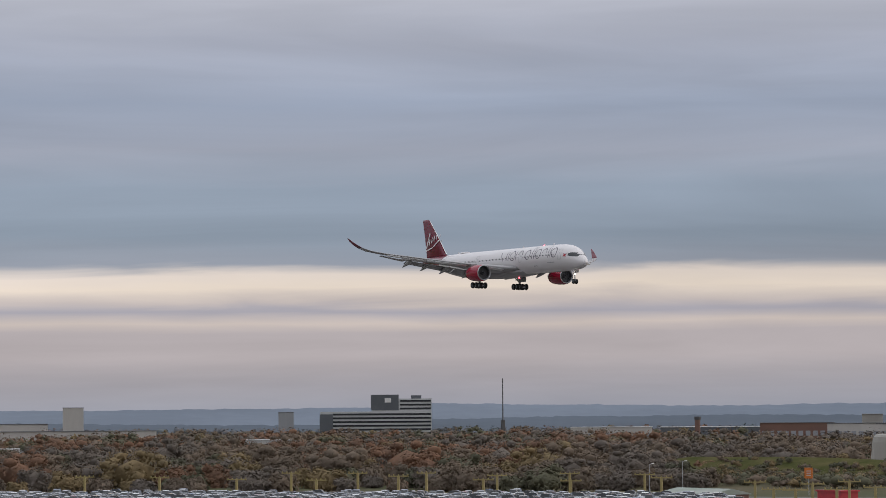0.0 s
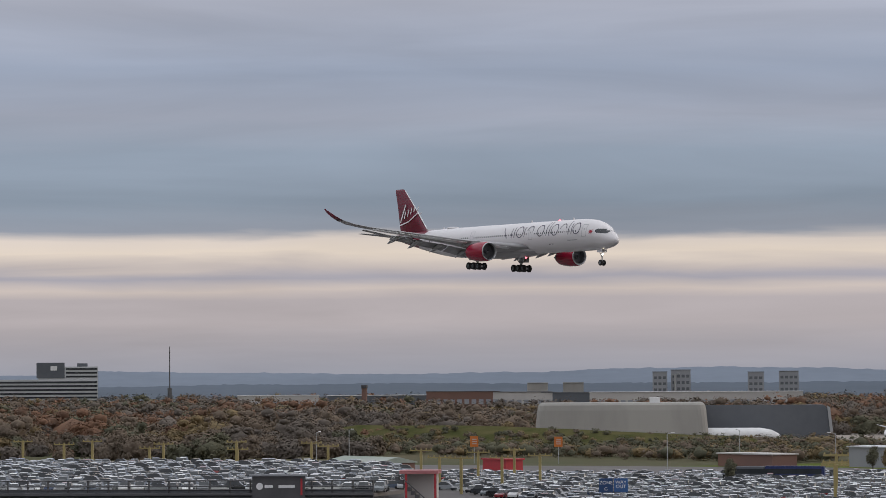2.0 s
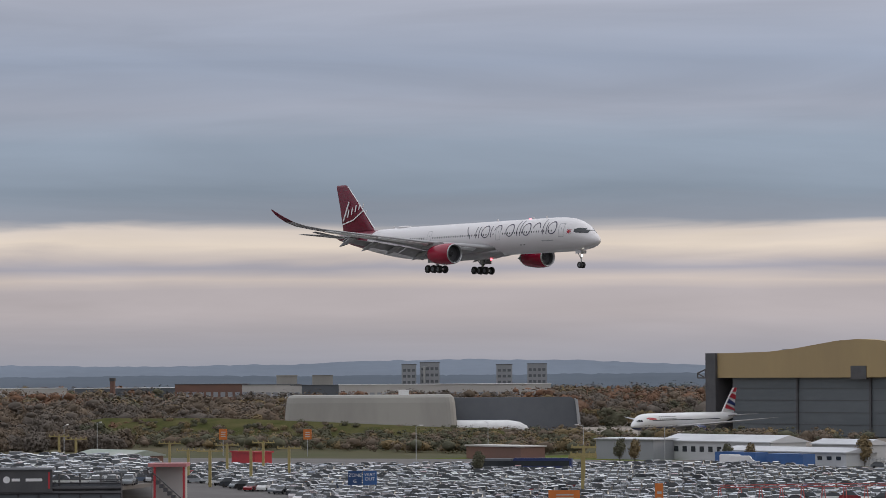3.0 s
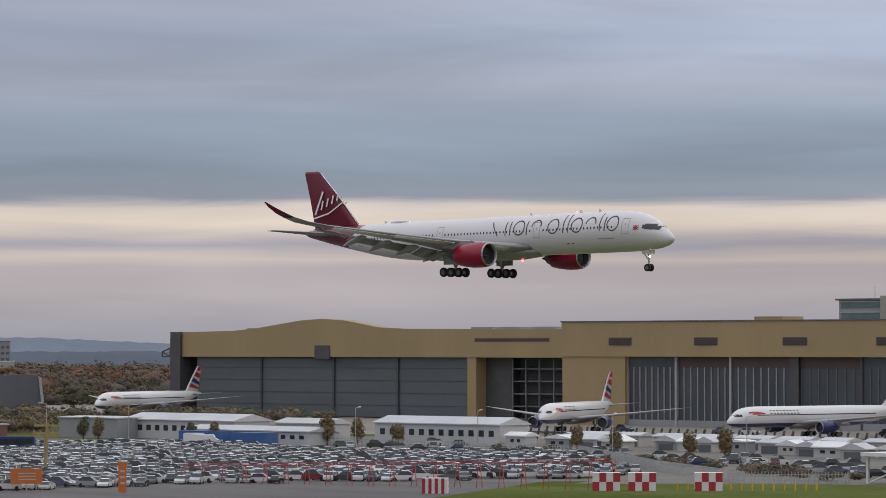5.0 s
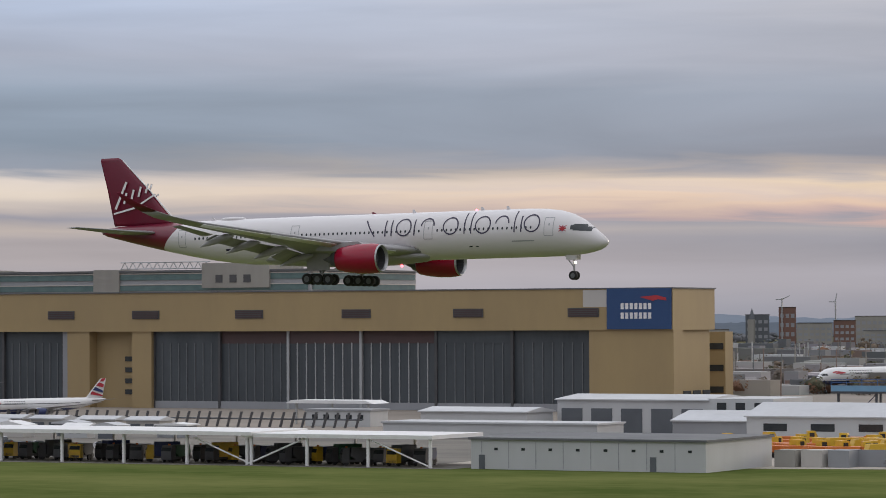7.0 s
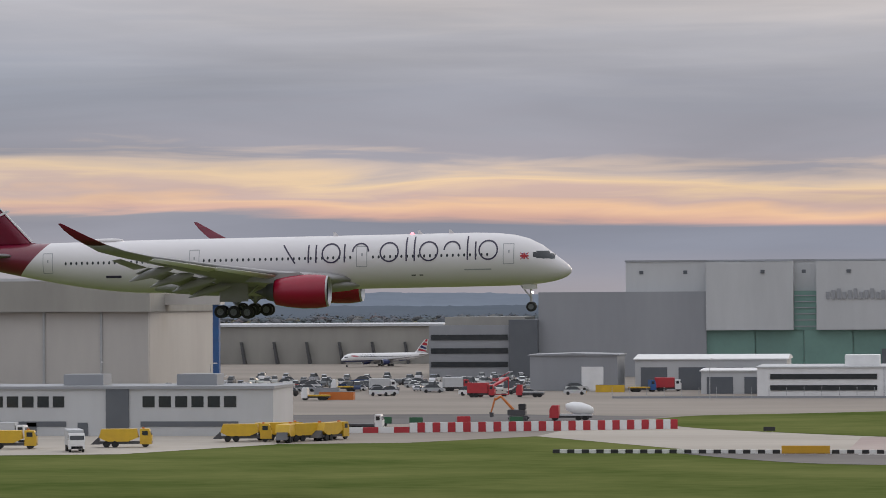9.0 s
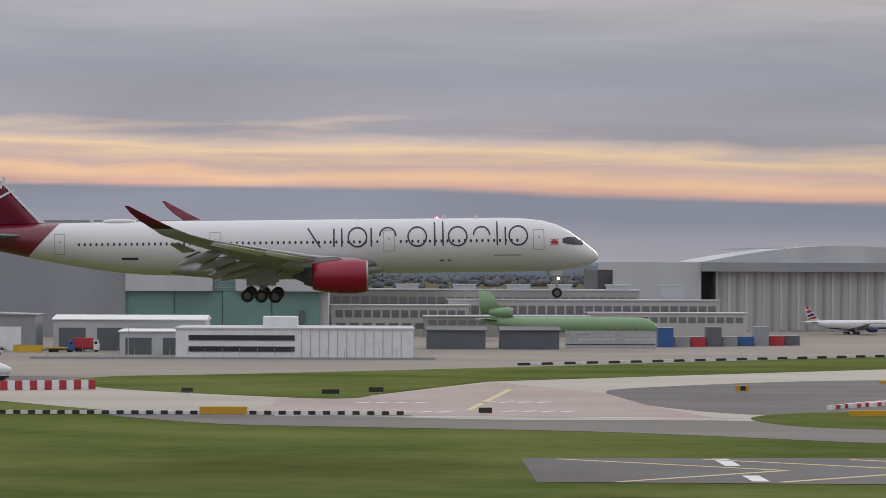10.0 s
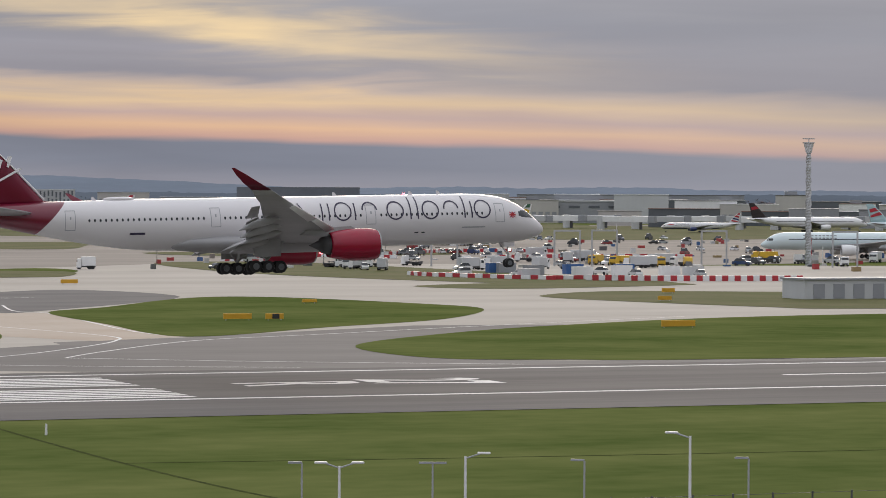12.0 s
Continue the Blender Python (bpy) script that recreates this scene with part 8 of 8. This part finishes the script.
def airfield_things():
    barrier_row([(-91, 583), (-70, 590), (-46, 600)], 36, 1.7, "row of tall red and white blast barriers")
    barrier_row([(-112, 578), (-91, 583)], 8, 1.0)
    barrier_row([(337, 762), (357, 752), (388, 746)], 34, 1.4)
    barrier_row([(312, 818), (314, 800), (331, 767)], 22)
    barrier_row([(359, 1073), (375, 1049), (400, 1060), (436, 1100), (470, 1090)], 60, 1.2)
    barrier_row([(380, 1007), (363, 1035)], 14)
    barrier_row([(316, 805), (326, 774), (345, 770)], 20)
    barrier_row([(410, 1000), (450, 1010), (480, 1000)], 30, 1.2)
    barrier_row([(314, 983), (330, 977)], 12, 1.9, "slanted red and white barrier boards", True)
    for ln in range(3):
        barrier_row([(73 + ln * 4, 526 + ln * 5), (84 + ln * 4, 545 + ln * 6)], 12, 0.7, "short rows of red and white cones and blocks")
    # black and white kerb markers
    for a, b, n in (((-57, 503), (8, 502), 60), ((35, 741), (218, 892), 70), ((150, 850), (200, 880), 30)):
        g = thing("kerb_marker_row", "line of low black and white kerb markers", "marker")
        L = math.hypot(b[0] - a[0], b[1] - a[1]) / n
        mw = mesh_of(boxes((0, L * 0.96, -0.3, 0.3, 0, 0.55)), "marker", KERB_W)
        mk = mesh_of(boxes((0, L * 0.96, -0.3, 0.3, 0, 0.55)), "marker", KERB_K)
        for i in range(n):
            p = Vector(a).lerp(Vector(b), i / n)
            shared("marker", mw if i % 2 else mk, g, Matrix.Translation((p.x, p.y, 0.1)) @ Matrix.Rotation(math.atan2(b[1] - a[1], b[0] - a[0]), 4, "Z"))
    # yellow guidance signs
    for x0, x1, y, h, blk in ((-23, -16, 498, 1.15, 0), (72, 77.4, 497, 0.9, 0), (101, 107, 540, 0.95, 1), (176, 181, 549, 0.95, 0), (183, 186.2, 547.5, 0.95, 1), (235, 241, 501, 1.0, 0), (66, 68.4, 594, 0.9, 1), (97, 100, 632, 0.6, 0),
                             (204, 208, 758, 0.9, 0), (312, 315, 665, 0.9, 0), (216, 219, 624, 0.6, 0), (150, 153, 690, 0.8, 0), (290, 293, 620, 0.8, 0), (330, 333, 640, 0.8, 0), (-6, -3, 575, 0.8, 2), (2, 4.5, 585, 0.8, 2), (-30, -28, 583, 0.7, 2), (18, 20, 505, 0.8, 2)):
        s = thing("taxiway_sign", "dark taxiway sign" + " board on the grass" if blk == 2 else "yellow taxiway guidance sign on the grass", "sign")
        part("board", bevelled(boxes((x0, x1, y - 0.15, y + 0.15, 0.3, 0.3 + h)), 0.04, 1), KERB_K if blk == 2 else surf("sign_yellow", (0.62, 0.33, 0.02), (0.55, 0.30, 0.02), 0.6, 0.5), s)
        for px in (x0 + 0.4, x1 - 0.5):
            part("leg", boxes((px, px + 0.1, y - 0.05, y + 0.05, 0.05, 0.3)), GALV, s)
        if blk == 1:
            part("black_panel", boxes((x0 + (x1 - x0) * 0.35, x0 + (x1 - x0) * 0.75, y - 0.2, y - 0.16, 0.35, 0.25 + h)), KERB_K, s)
    # drains: dark slits in the near grass, marker post
    for pts in ([(78, 318), (78, 270), (80, 235), (86, 200)], [(78, 270), (110, 266), (145, 263), (260, 255)], [(20, 330), (60, 326), (76, 318)]):
        bm = ribbon(bmesh.new(), spline(pts), 0.42, 0.05)
        tagged(part("drain", bm, surf("drain_dark", (0.05, 0.058, 0.025), (0.085, 0.10, 0.035), 1.0, 1.0, spec=0.0)), "dark drainage slit across the grass", "drain", kind="structure")
    rnd = random.Random(31)
    bm = bmesh.new()
    for i in range(150):
        az, d = radians(rnd.uniform(16.5, 29.5)), rnd.uniform(930, 1480)
        x, y = math.sin(az) * d, math.cos(az) * d
        w, h = rnd.uniform(0.5, 2.6), rnd.uniform(0.4, 1.7)
        box(bm, x, x + w, y, y + rnd.uniform(0.6, 2.4), 0, h)
        if i % 9 == 0:
            tube(bm, (x, y, 0), (x, y, rnd.uniform(5, 10)), 0.14, 0.1, 5)
    tagged(part("site_clutter", bm, palette("clutter_paint", [(0.35, 0.34, 0.32), (0.12, 0.12, 0.12), (0.55, 0.55, 0.54), (0.40, 0.05, 0.05), (0.22, 0.20, 0.17), (0.05, 0.12, 0.28), (0.06, 0.065, 0.07), (0.30, 0.22, 0.10), (0.68, 0.68, 0.67)], 0.6, True, 0.0)), "crates, pallets, plant and poles about the far works", "clutter", kind="stuff")
    # wire fence round the hut yard
    f = thing("yard_fence", "grey palisade fence round the hut yard", "fence")
    pts = [Vector(q) for q in ((-566, 566), (-472, 549), (-400, 487), (-352, 452), (-338, 463))]
    for a, b in zip(pts, pts[1:]):
        n = int((b - a).length / 0.55)
        bm = bmesh.new()
        for i in range(n):
            q = a.lerp(b, i / n)
            box(bm, q.x - 0.05, q.x + 0.05, q.y - 0.04, q.y + 0.04, 0, 2.1)
        part("palisade", bm, GALV, f)
        for z in (0.5, 1.6):
            part("rail", tube(bmesh.new(), (a.x, a.y, z), (b.x, b.y, z), 0.05, seg=4), GALV, f)
    p = thing("marker_post", "short white marker post in the grass", "post")
    part("post", tube(bmesh.new(), (80.2, 303, 0), (80.2, 303, 1.0), 0.12, 0.1, 8), WHITE_P, p)
    # near perimeter fence
    f = thing("perimeter_fence", "dark wire perimeter fence on short posts", "fence")
    for i in range(30):
        x = 60 + i * 3.0
        part("post", boxes((x - 0.05, x + 0.05, 205.95, 206.05, 0, 2.3)), DARK_FRAME, f)
    for z in (0.6, 1.4, 2.2):
        part("wire", tube(bmesh.new(), (58, 206, z), (150, 206, z), 0.02, seg=4), DARK_FRAME, f)


def truck(label, cab, load, L=8.0, kind="box", group=""):
    """A lorry along +x with its cab in front."""
    t = thing("lorry", label, "lorry", group=group)
    part("chassis", boxes((-L * 0.62, L * 0.38, -0.9, 0.9, 0.55, 0.95)), DARK_FRAME, t)
    c = part("cab", prism([(L * 0.16, 0.5), (L * 0.16, 2.9), (L * 0.33, 2.9), (L * 0.38, 1.9), (L * 0.38, 0.5)], -1.2, 1.2), cab, t)
    part("windscreen", prism([(L * 0.335, 2.75), (L * 0.385, 1.95), (L * 0.375, 1.9), (L * 0.325, 2.7)], -1.1, 1.1), GLASS, c)
    part("side_window", boxes((L * 0.2, L * 0.31, -1.23, -1.2, 1.9, 2.6)), GLASS, c)
    if kind == "box":
        part("load", bevelled(boxes((-L * 0.62, L * 0.13, -1.2, 1.2, 0.95, 3.4)), 0.06, 1), load, t)
    elif kind == "hopper":
        part("load", prism([(-L * 0.6, 1.6), (-L * 0.55, 2.9), (L * 0.1, 2.9), (L * 0.13, 1.6), (-L * 0.05, 0.95), (-L * 0.45, 0.95)], -1.15, 1.15), load, t)
        part("beacon", boxes((L * 0.2, L * 0.24, -0.2, 0.2, 2.9, 3.15)), ORANGE, t)
        part("spreader", prism([(-L * 0.75, 0.5), (-L * 0.6, 1.7), (-L * 0.58, 0.5)], -0.9, 0.9), DARK_FRAME, t)
    elif kind == "plough":
        part("load", boxes((-L * 0.6, L * 0.1, -1.1, 1.1, 0.95, 2.0)), load, t)
        part("blade", prism([(L * 0.46, 0.2), (L * 0.5, 0.2), (L * 0.55, 1.5), (L * 0.45, 1.4)], -1.9, 1.9), ORANGE, t)
        part("blade_arm", boxes((L * 0.36, L * 0.47, -0.4, 0.4, 0.5, 0.8)), DARK_FRAME, t)
    else:
        part("load", boxes((-L * 0.62, L * 0.13, -1.2, 1.2, 0.95, 1.25)), load, t)
    w = mesh_of(tube(bmesh.new(), (0, -0.16, 0), (0, 0.16, 0), 0.52, 0.52, 14), "wheel", RUBBER)
    for x in (L * 0.26, -L * 0.3, -L * 0.46):
        for y in (-1.0, 1.0):
            shared("wheel", w, t, Matrix.Translation((x, y, 0.52)))
    return t


def put(t, x, y, heading, z=0.025):
    t.matrix_world = Matrix.Translation((x, y, z)) @ Matrix.Rotation(radians(heading), 4, "Z")


def working_vehicles():
    rnd = random.Random(21)
    grit = truck("yellow gritting lorry with a hopper body", YELLOW, YELLOW, 8.5, "hopper", "winter service vehicles")
    put(grit, -175, 507, 20)
    at = lambda x, y, h: Matrix.Translation((x, y, 0.025)) @ Matrix.Rotation(radians(h), 4, "Z")
    for x, y, h in ((-178, 498, 70), (-159, 511, 15), (-143, 518, 10), (-186, 512, 40), (-126, 524, 10), (-184, 525, 30), (-190, 530, 35), (-196, 532, 40), (-202, 536, 40)):
        copy_thing(grit, at(x, y, h))
    plo = truck("orange and yellow snow plough lorry", YELLOW, ORANGE, 8.0, "plough", "winter service vehicles")
    put(plo, -196, 520, 30)
    for i in range(16):
        copy_thing(plo, at(-222 + (i % 8) * 4.4, 522 + (i // 8) * 12 + rnd.uniform(-2, 2), 60 + rnd.uniform(-40, 40)))
    for i in range(9):
        copy_thing(plo, at(-232 + i * 4.6, 548 + (i % 3) * 8, 40 + rnd.uniform(-40, 40)))
    wht = truck("white refuse lorry with box body", WHITE_P, LIGHT_WALL, 7.5, "box", "yard lorries")
    put(wht, -160, 503, -60)
    for x, y, h in ((-131, 508, -70), (-150, 540, 0), (402, 876, 160), (408, 884, 160), (424, 906, 170), (350, 867, 10), (430, 1010, 20)):
        copy_thing(wht, at(x, y, h))
    for x, y, L, m in ((-197, 488, 4, STONE_WALL), (-193, 489, 4, PALE_WALL), (-189, 490, 4, GREY_WALL)):
        slab_building("yard_container", "drab steel storage container in the yard", x, x + 3.4, y, y + 5, 2.6, m, m, "container", 0.04)
    for x, y in ((-186, 492), (-178, 488)):
        slab_building("yard_wall", "low grey concrete bay wall", x, x + 7, y + 2, y + 2.6, 2.6, GREY_WALL, GREY_WALL, "wall", 0.03)
    # dark equipment under the canopy
    for i in range(23):
        x = -331 + i * 3.7
        m = (DARK_FRAME, NAVY_P, GREEN_P, DARK_FRAME, YELLOW, SLATE, NAVY_P, DARK_FRAME)[i % 8]
        t = truck("dark tug stored under the canopy" if m is DARK_FRAME else "painted tug stored under the canopy", YELLOW if i % 4 == 1 else DARK_FRAME, m, 6.5, "hopper" if i % 3 else "box", "stored equipment")
        put(t, x, 471 + rnd.uniform(-1.5, 3), 250 + rnd.uniform(-35, 35))
        t.scale = (0.85, 0.85, 0.95)
    # vehicles on the apron before the grey hangar
    car = bpy.data.objects["car"]
    for i in range(60):
        c = copy_thing(car, at(-186 + rnd.random() * 100, 800 + rnd.random() * 120, rnd.choice((0, 15, 90, 180, 200))))
        c["label"], c["group"] = "service car parked on the apron", "apron cars"
        c.scale = (rnd.uniform(1, 1.4), 1.1, rnd.uniform(1.0, 1.6))
    for i, (x, y, m) in enumerate(((-179, 794, WHITE_P), (-143, 772, WHITE_P), (-106, 794, RED_W), (-96, 794, RED_W), (-137, 840, WHITE_P), (-150, 850, WHITE_P), (-66, 843, WHITE_P), (-160, 830, WHITE_P), (-120, 850, RED_W), (-72, 838, BLUE_P))):
        t = truck("service lorry on the apron", m, (LIGHT_WALL, YELLOW, RED_W, GREY_WALL)[i % 4], 6.5, ("box", "flat")[i % 2], "apron lorries")
        put(t, x, y, rnd.choice((0, 20, 180, 100)))
    for x, y, L, m in ((-142, 775, 8, ORANGE), (-84, 835, 7, YELLOW), (-128, 870, 4, WHITE_P), (-112, 876, 5, SLATE), (-150, 812, 6, GREY_WALL)):
        slab_building("skip", "painted steel skip on the apron", x, x + L, y, y + 2.4, 1.8, m, DARK_FRAME, "skip", 0.03)
    for x, y, m in ((-105, 800, RED_W), (-168, 776, LIGHT_WALL)):
        s = thing("boarding_stairs", "wheeled aircraft stairs with rails", "stairs")
        part("flight", prism([(-4, 0.6), (4, 4.6), (4, 4.2), (-3.4, 0.4)], -0.9, 0.9), m, s)
        part("frame", tube(tube(bmesh.new(), (-3.5, -0.9, 0.5), (3.9, -0.9, 0.5), 0.12), (3.8, -0.9, 0.4), (3.8, -0.9, 4.4), 0.12), m, s)
        part("rail", tube(bmesh.new(), (-4, -0.95, 1.7), (4, -0.95, 5.7), 0.06), m, s)
        for wx in (-3, 3):
            part("wheel", tube(bmesh.new(), (wx, -0.9, 0.35), (wx, 0.9, 0.35), 0.35, 0.35, 10), RUBBER, s)
        put(s, x, y, 30)
    # excavator and concrete mixer behind the barriers
    e = thing("excavator", "orange tracked excavator with a bent arm", "excavator")
    part("track", bevelled(boxes((-1.9, 1.9, -1.4, -0.8, 0, 0.9)), 0.25), DARK_FRAME, e)
    part("track", bevelled(boxes((-1.9, 1.9, 0.8, 1.4, 0, 0.9)), 0.25), DARK_FRAME, e)
    part("body", bevelled(boxes((-2.0, 1.4, -1.3, 1.3, 1.0, 2.1)), 0.12), DARK_FRAME, e)
    part("cab", bevelled(boxes((0.1, 1.5, -1.3, 0.1, 2.1, 3.2)), 0.1), GLASS, e)
    part("boom", tube(tube(bmesh.new(), (-1.0, 0.4, 2.0), (-3.4, 0.4, 4.6), 0.3, 0.24, 6), (-3.4, 0.4, 4.6), (-4.6, 0.4, 3.9), 0.24, 0.2, 6), ORANGE, e)
    part("dipper", tube(bmesh.new(), (-4.5, 0.4, 4.3), (-5.3, 0.4, 1.5), 0.22, 0.15, 6), ORANGE, e)
    part("bucket", prism([(-5.6, 1.6), (-4.8, 1.5), (-4.7, 0.8), (-5.4, 0.6)], -0.1, 0.9), DARK_FRAME, e)
    put(e, -79, 640, 0)
    m = truck("white concrete mixer lorry with a red cab", RED_W, LIGHT_WALL, 8.0, "flat", "site lorries")
    rr = [[(-1.6 + s, r * math.cos(t), 2.4 + 0.12 * s + r * math.sin(t)) for t in [2 * math.pi * i / 16 for i in range(16)]] for s, r in ((-3.6, 0.5), (-2.9, 0.85), (-1.4, 1.2), (0.2, 1.15), (1.6, 0.6))]
    part("drum", loft(rr), WHITE_P, m, "white mixing drum", smooth=True)
    put(m, -70, 640, 180)
    m.children[0]["label"] = "dark chassis"
    for i, (x, y) in enumerate(((-111, 545), (-107, 552), (-102, 549), (-99, 553), (-105, 545))):
        copy_thing(grit, at(x, y, 10 + i * 20))
    fl = truck("white flatbed pick-up beside the barriers", WHITE_P, DARK_FRAME, 6, "flat", "site lorries")
    put(fl, -99, 590, 0)
    t = truck("yellow and white refuelling lorry", YELLOW, WHITE_P, 8, "box", "site lorries")
    put(t, -125, 572, 0)
    for x, y in ((-94, 610), (-86, 615), (-76, 612), (-100, 612)):
        g = thing("generator", "small site generator on wheels", "generator")
        part("housing", bevelled(boxes((-1.2, 1.2, -0.6, 0.6, 0.5, 1.7)), 0.08), (YELLOW, GREEN_P, RED_W)[int(-x) % 3], g)
        part("wheel", tube(bmesh.new(), (0, -0.7, 0.3), (0, 0.7, 0.3), 0.3, 0.3, 10), RUBBER, g)
        put(g, x, y, 15)
    # building site near the far stands
    for i in range(30):
        x, y = 318 + rnd.random() * 60, 775 + rnd.random() * 40 + (i % 3) * 35
        k = i % 6
        if k < 2:
            slab_building("site_cabin", "small site cabin among barriers", x, x + 5, y, y + 2.6, 2.6, (WHITE_P, BLUE_P, LIGHT_WALL, GREY_WALL)[i % 4], GREY_WALL, "cabin", 0.04)
        elif k < 4:
            c = copy_thing(car, at(x, y, rnd.uniform(0, 360)))
            c["label"], c["group"] = "white site vehicle near the barriers", "site cars"
            c.scale = (1.2, 1.1, 1.4)
        else:
            copy_thing(wht if k == 4 else fl, at(x, y + 40, rnd.uniform(0, 360)))
    for i in range(26):
        x, y = 400 + rnd.random() * 110, 880 + rnd.random() * 120
        if i % 2:
            c = copy_thing(car, at(x, y, rnd.uniform(0, 360)))
            c["label"], c["group"] = "stand service vehicle", "stand cars"
            c["label"] = "service vehicle at the aircraft stands"
            c.scale = (1.3, 1.15, 1.5)
        else:
            copy_thing((grit, wht, fl)[i % 3], at(x, y, rnd.uniform(0, 360)))
    # portal frames over the stands
    for x, y in ((388, 900), (402, 905), (430, 890), (352, 905), (462, 870)):
        g = thing("floodlight_frame", "grey portal frame with floodlights", "frame")
        part("post", boxes((x, x + 0.4, y, y + 0.4, 0, 10)), GALV, g)
        part("post", boxes((x + 8, x + 8.4, y, y + 0.4, 0, 10)), GALV, g)
        part("beam", boxes((x, x + 8.4, y, y + 0.4, 10, 10.5)), GALV, g)
    van = truck("white airfield van crossing the taxiway", WHITE_P, WHITE_P, 5.0, "box", "airfield vans")
    put(van, 247, 894, 170)
    for x, y in ((-552, 700), (-545, 702), (-508, 712), (-500, 714), (-492, 716), (-700, 735), (-590, 705)):
        c = copy_thing(car, at(x, y, 0))
        c["label"], c["group"] = "white ramp vehicle before the hangar", "ramp cars"
        c.scale = (1.3, 1.1, 1.4)


airfield_things()
working_vehicles()


# ---------------------------------------------------------------- what moves
HERO_Y = 373.6
# seconds, x, z, turn, pitch, bank
HERO_ROWS = [(0, -629.0, 54.8, 1.1, 0.1, 1.2),
             (1, -564.07, 51.55, 1.12, 0.1, 1.97),
             (2.5, -466.65, 46.13, 1.25, 0.15, 1.24),
             (4.5, -336.17, 39.6, 1.0, 0.9, -0.84),
             (6, -237.73, 35.16, 0.8, 0.65, 1.9),
             (7.5, -139.17, 30.6, 0.1, 0.85, -0.3),
             (9.5, -6.87, 24.69, -0.2, 0.8, -1.4),
             (10, 26.4, 23.36, -0.1, 0.85, -1.4),
             (10.5, 59.6, 22.02, 0.08, 0.9, -0.9),
             (11, 92.88, 20.64, 0.3, 0.95, 0.7),
             (11.5, 126.2, 19.25, 0.52, 1.02, 1.8),
             (12, 159.6, 17.84, 0.75, 1.08, 2.6)]


def motions():
    rows = []
    for t, x, z, turn, pitch, bank in HERO_ROWS:
        rows.append((t, pose(x, HERO_Y, z, -bank, -pitch, turn)))
    walk(hero, rows)
    scene.frame_set(1)


motions()
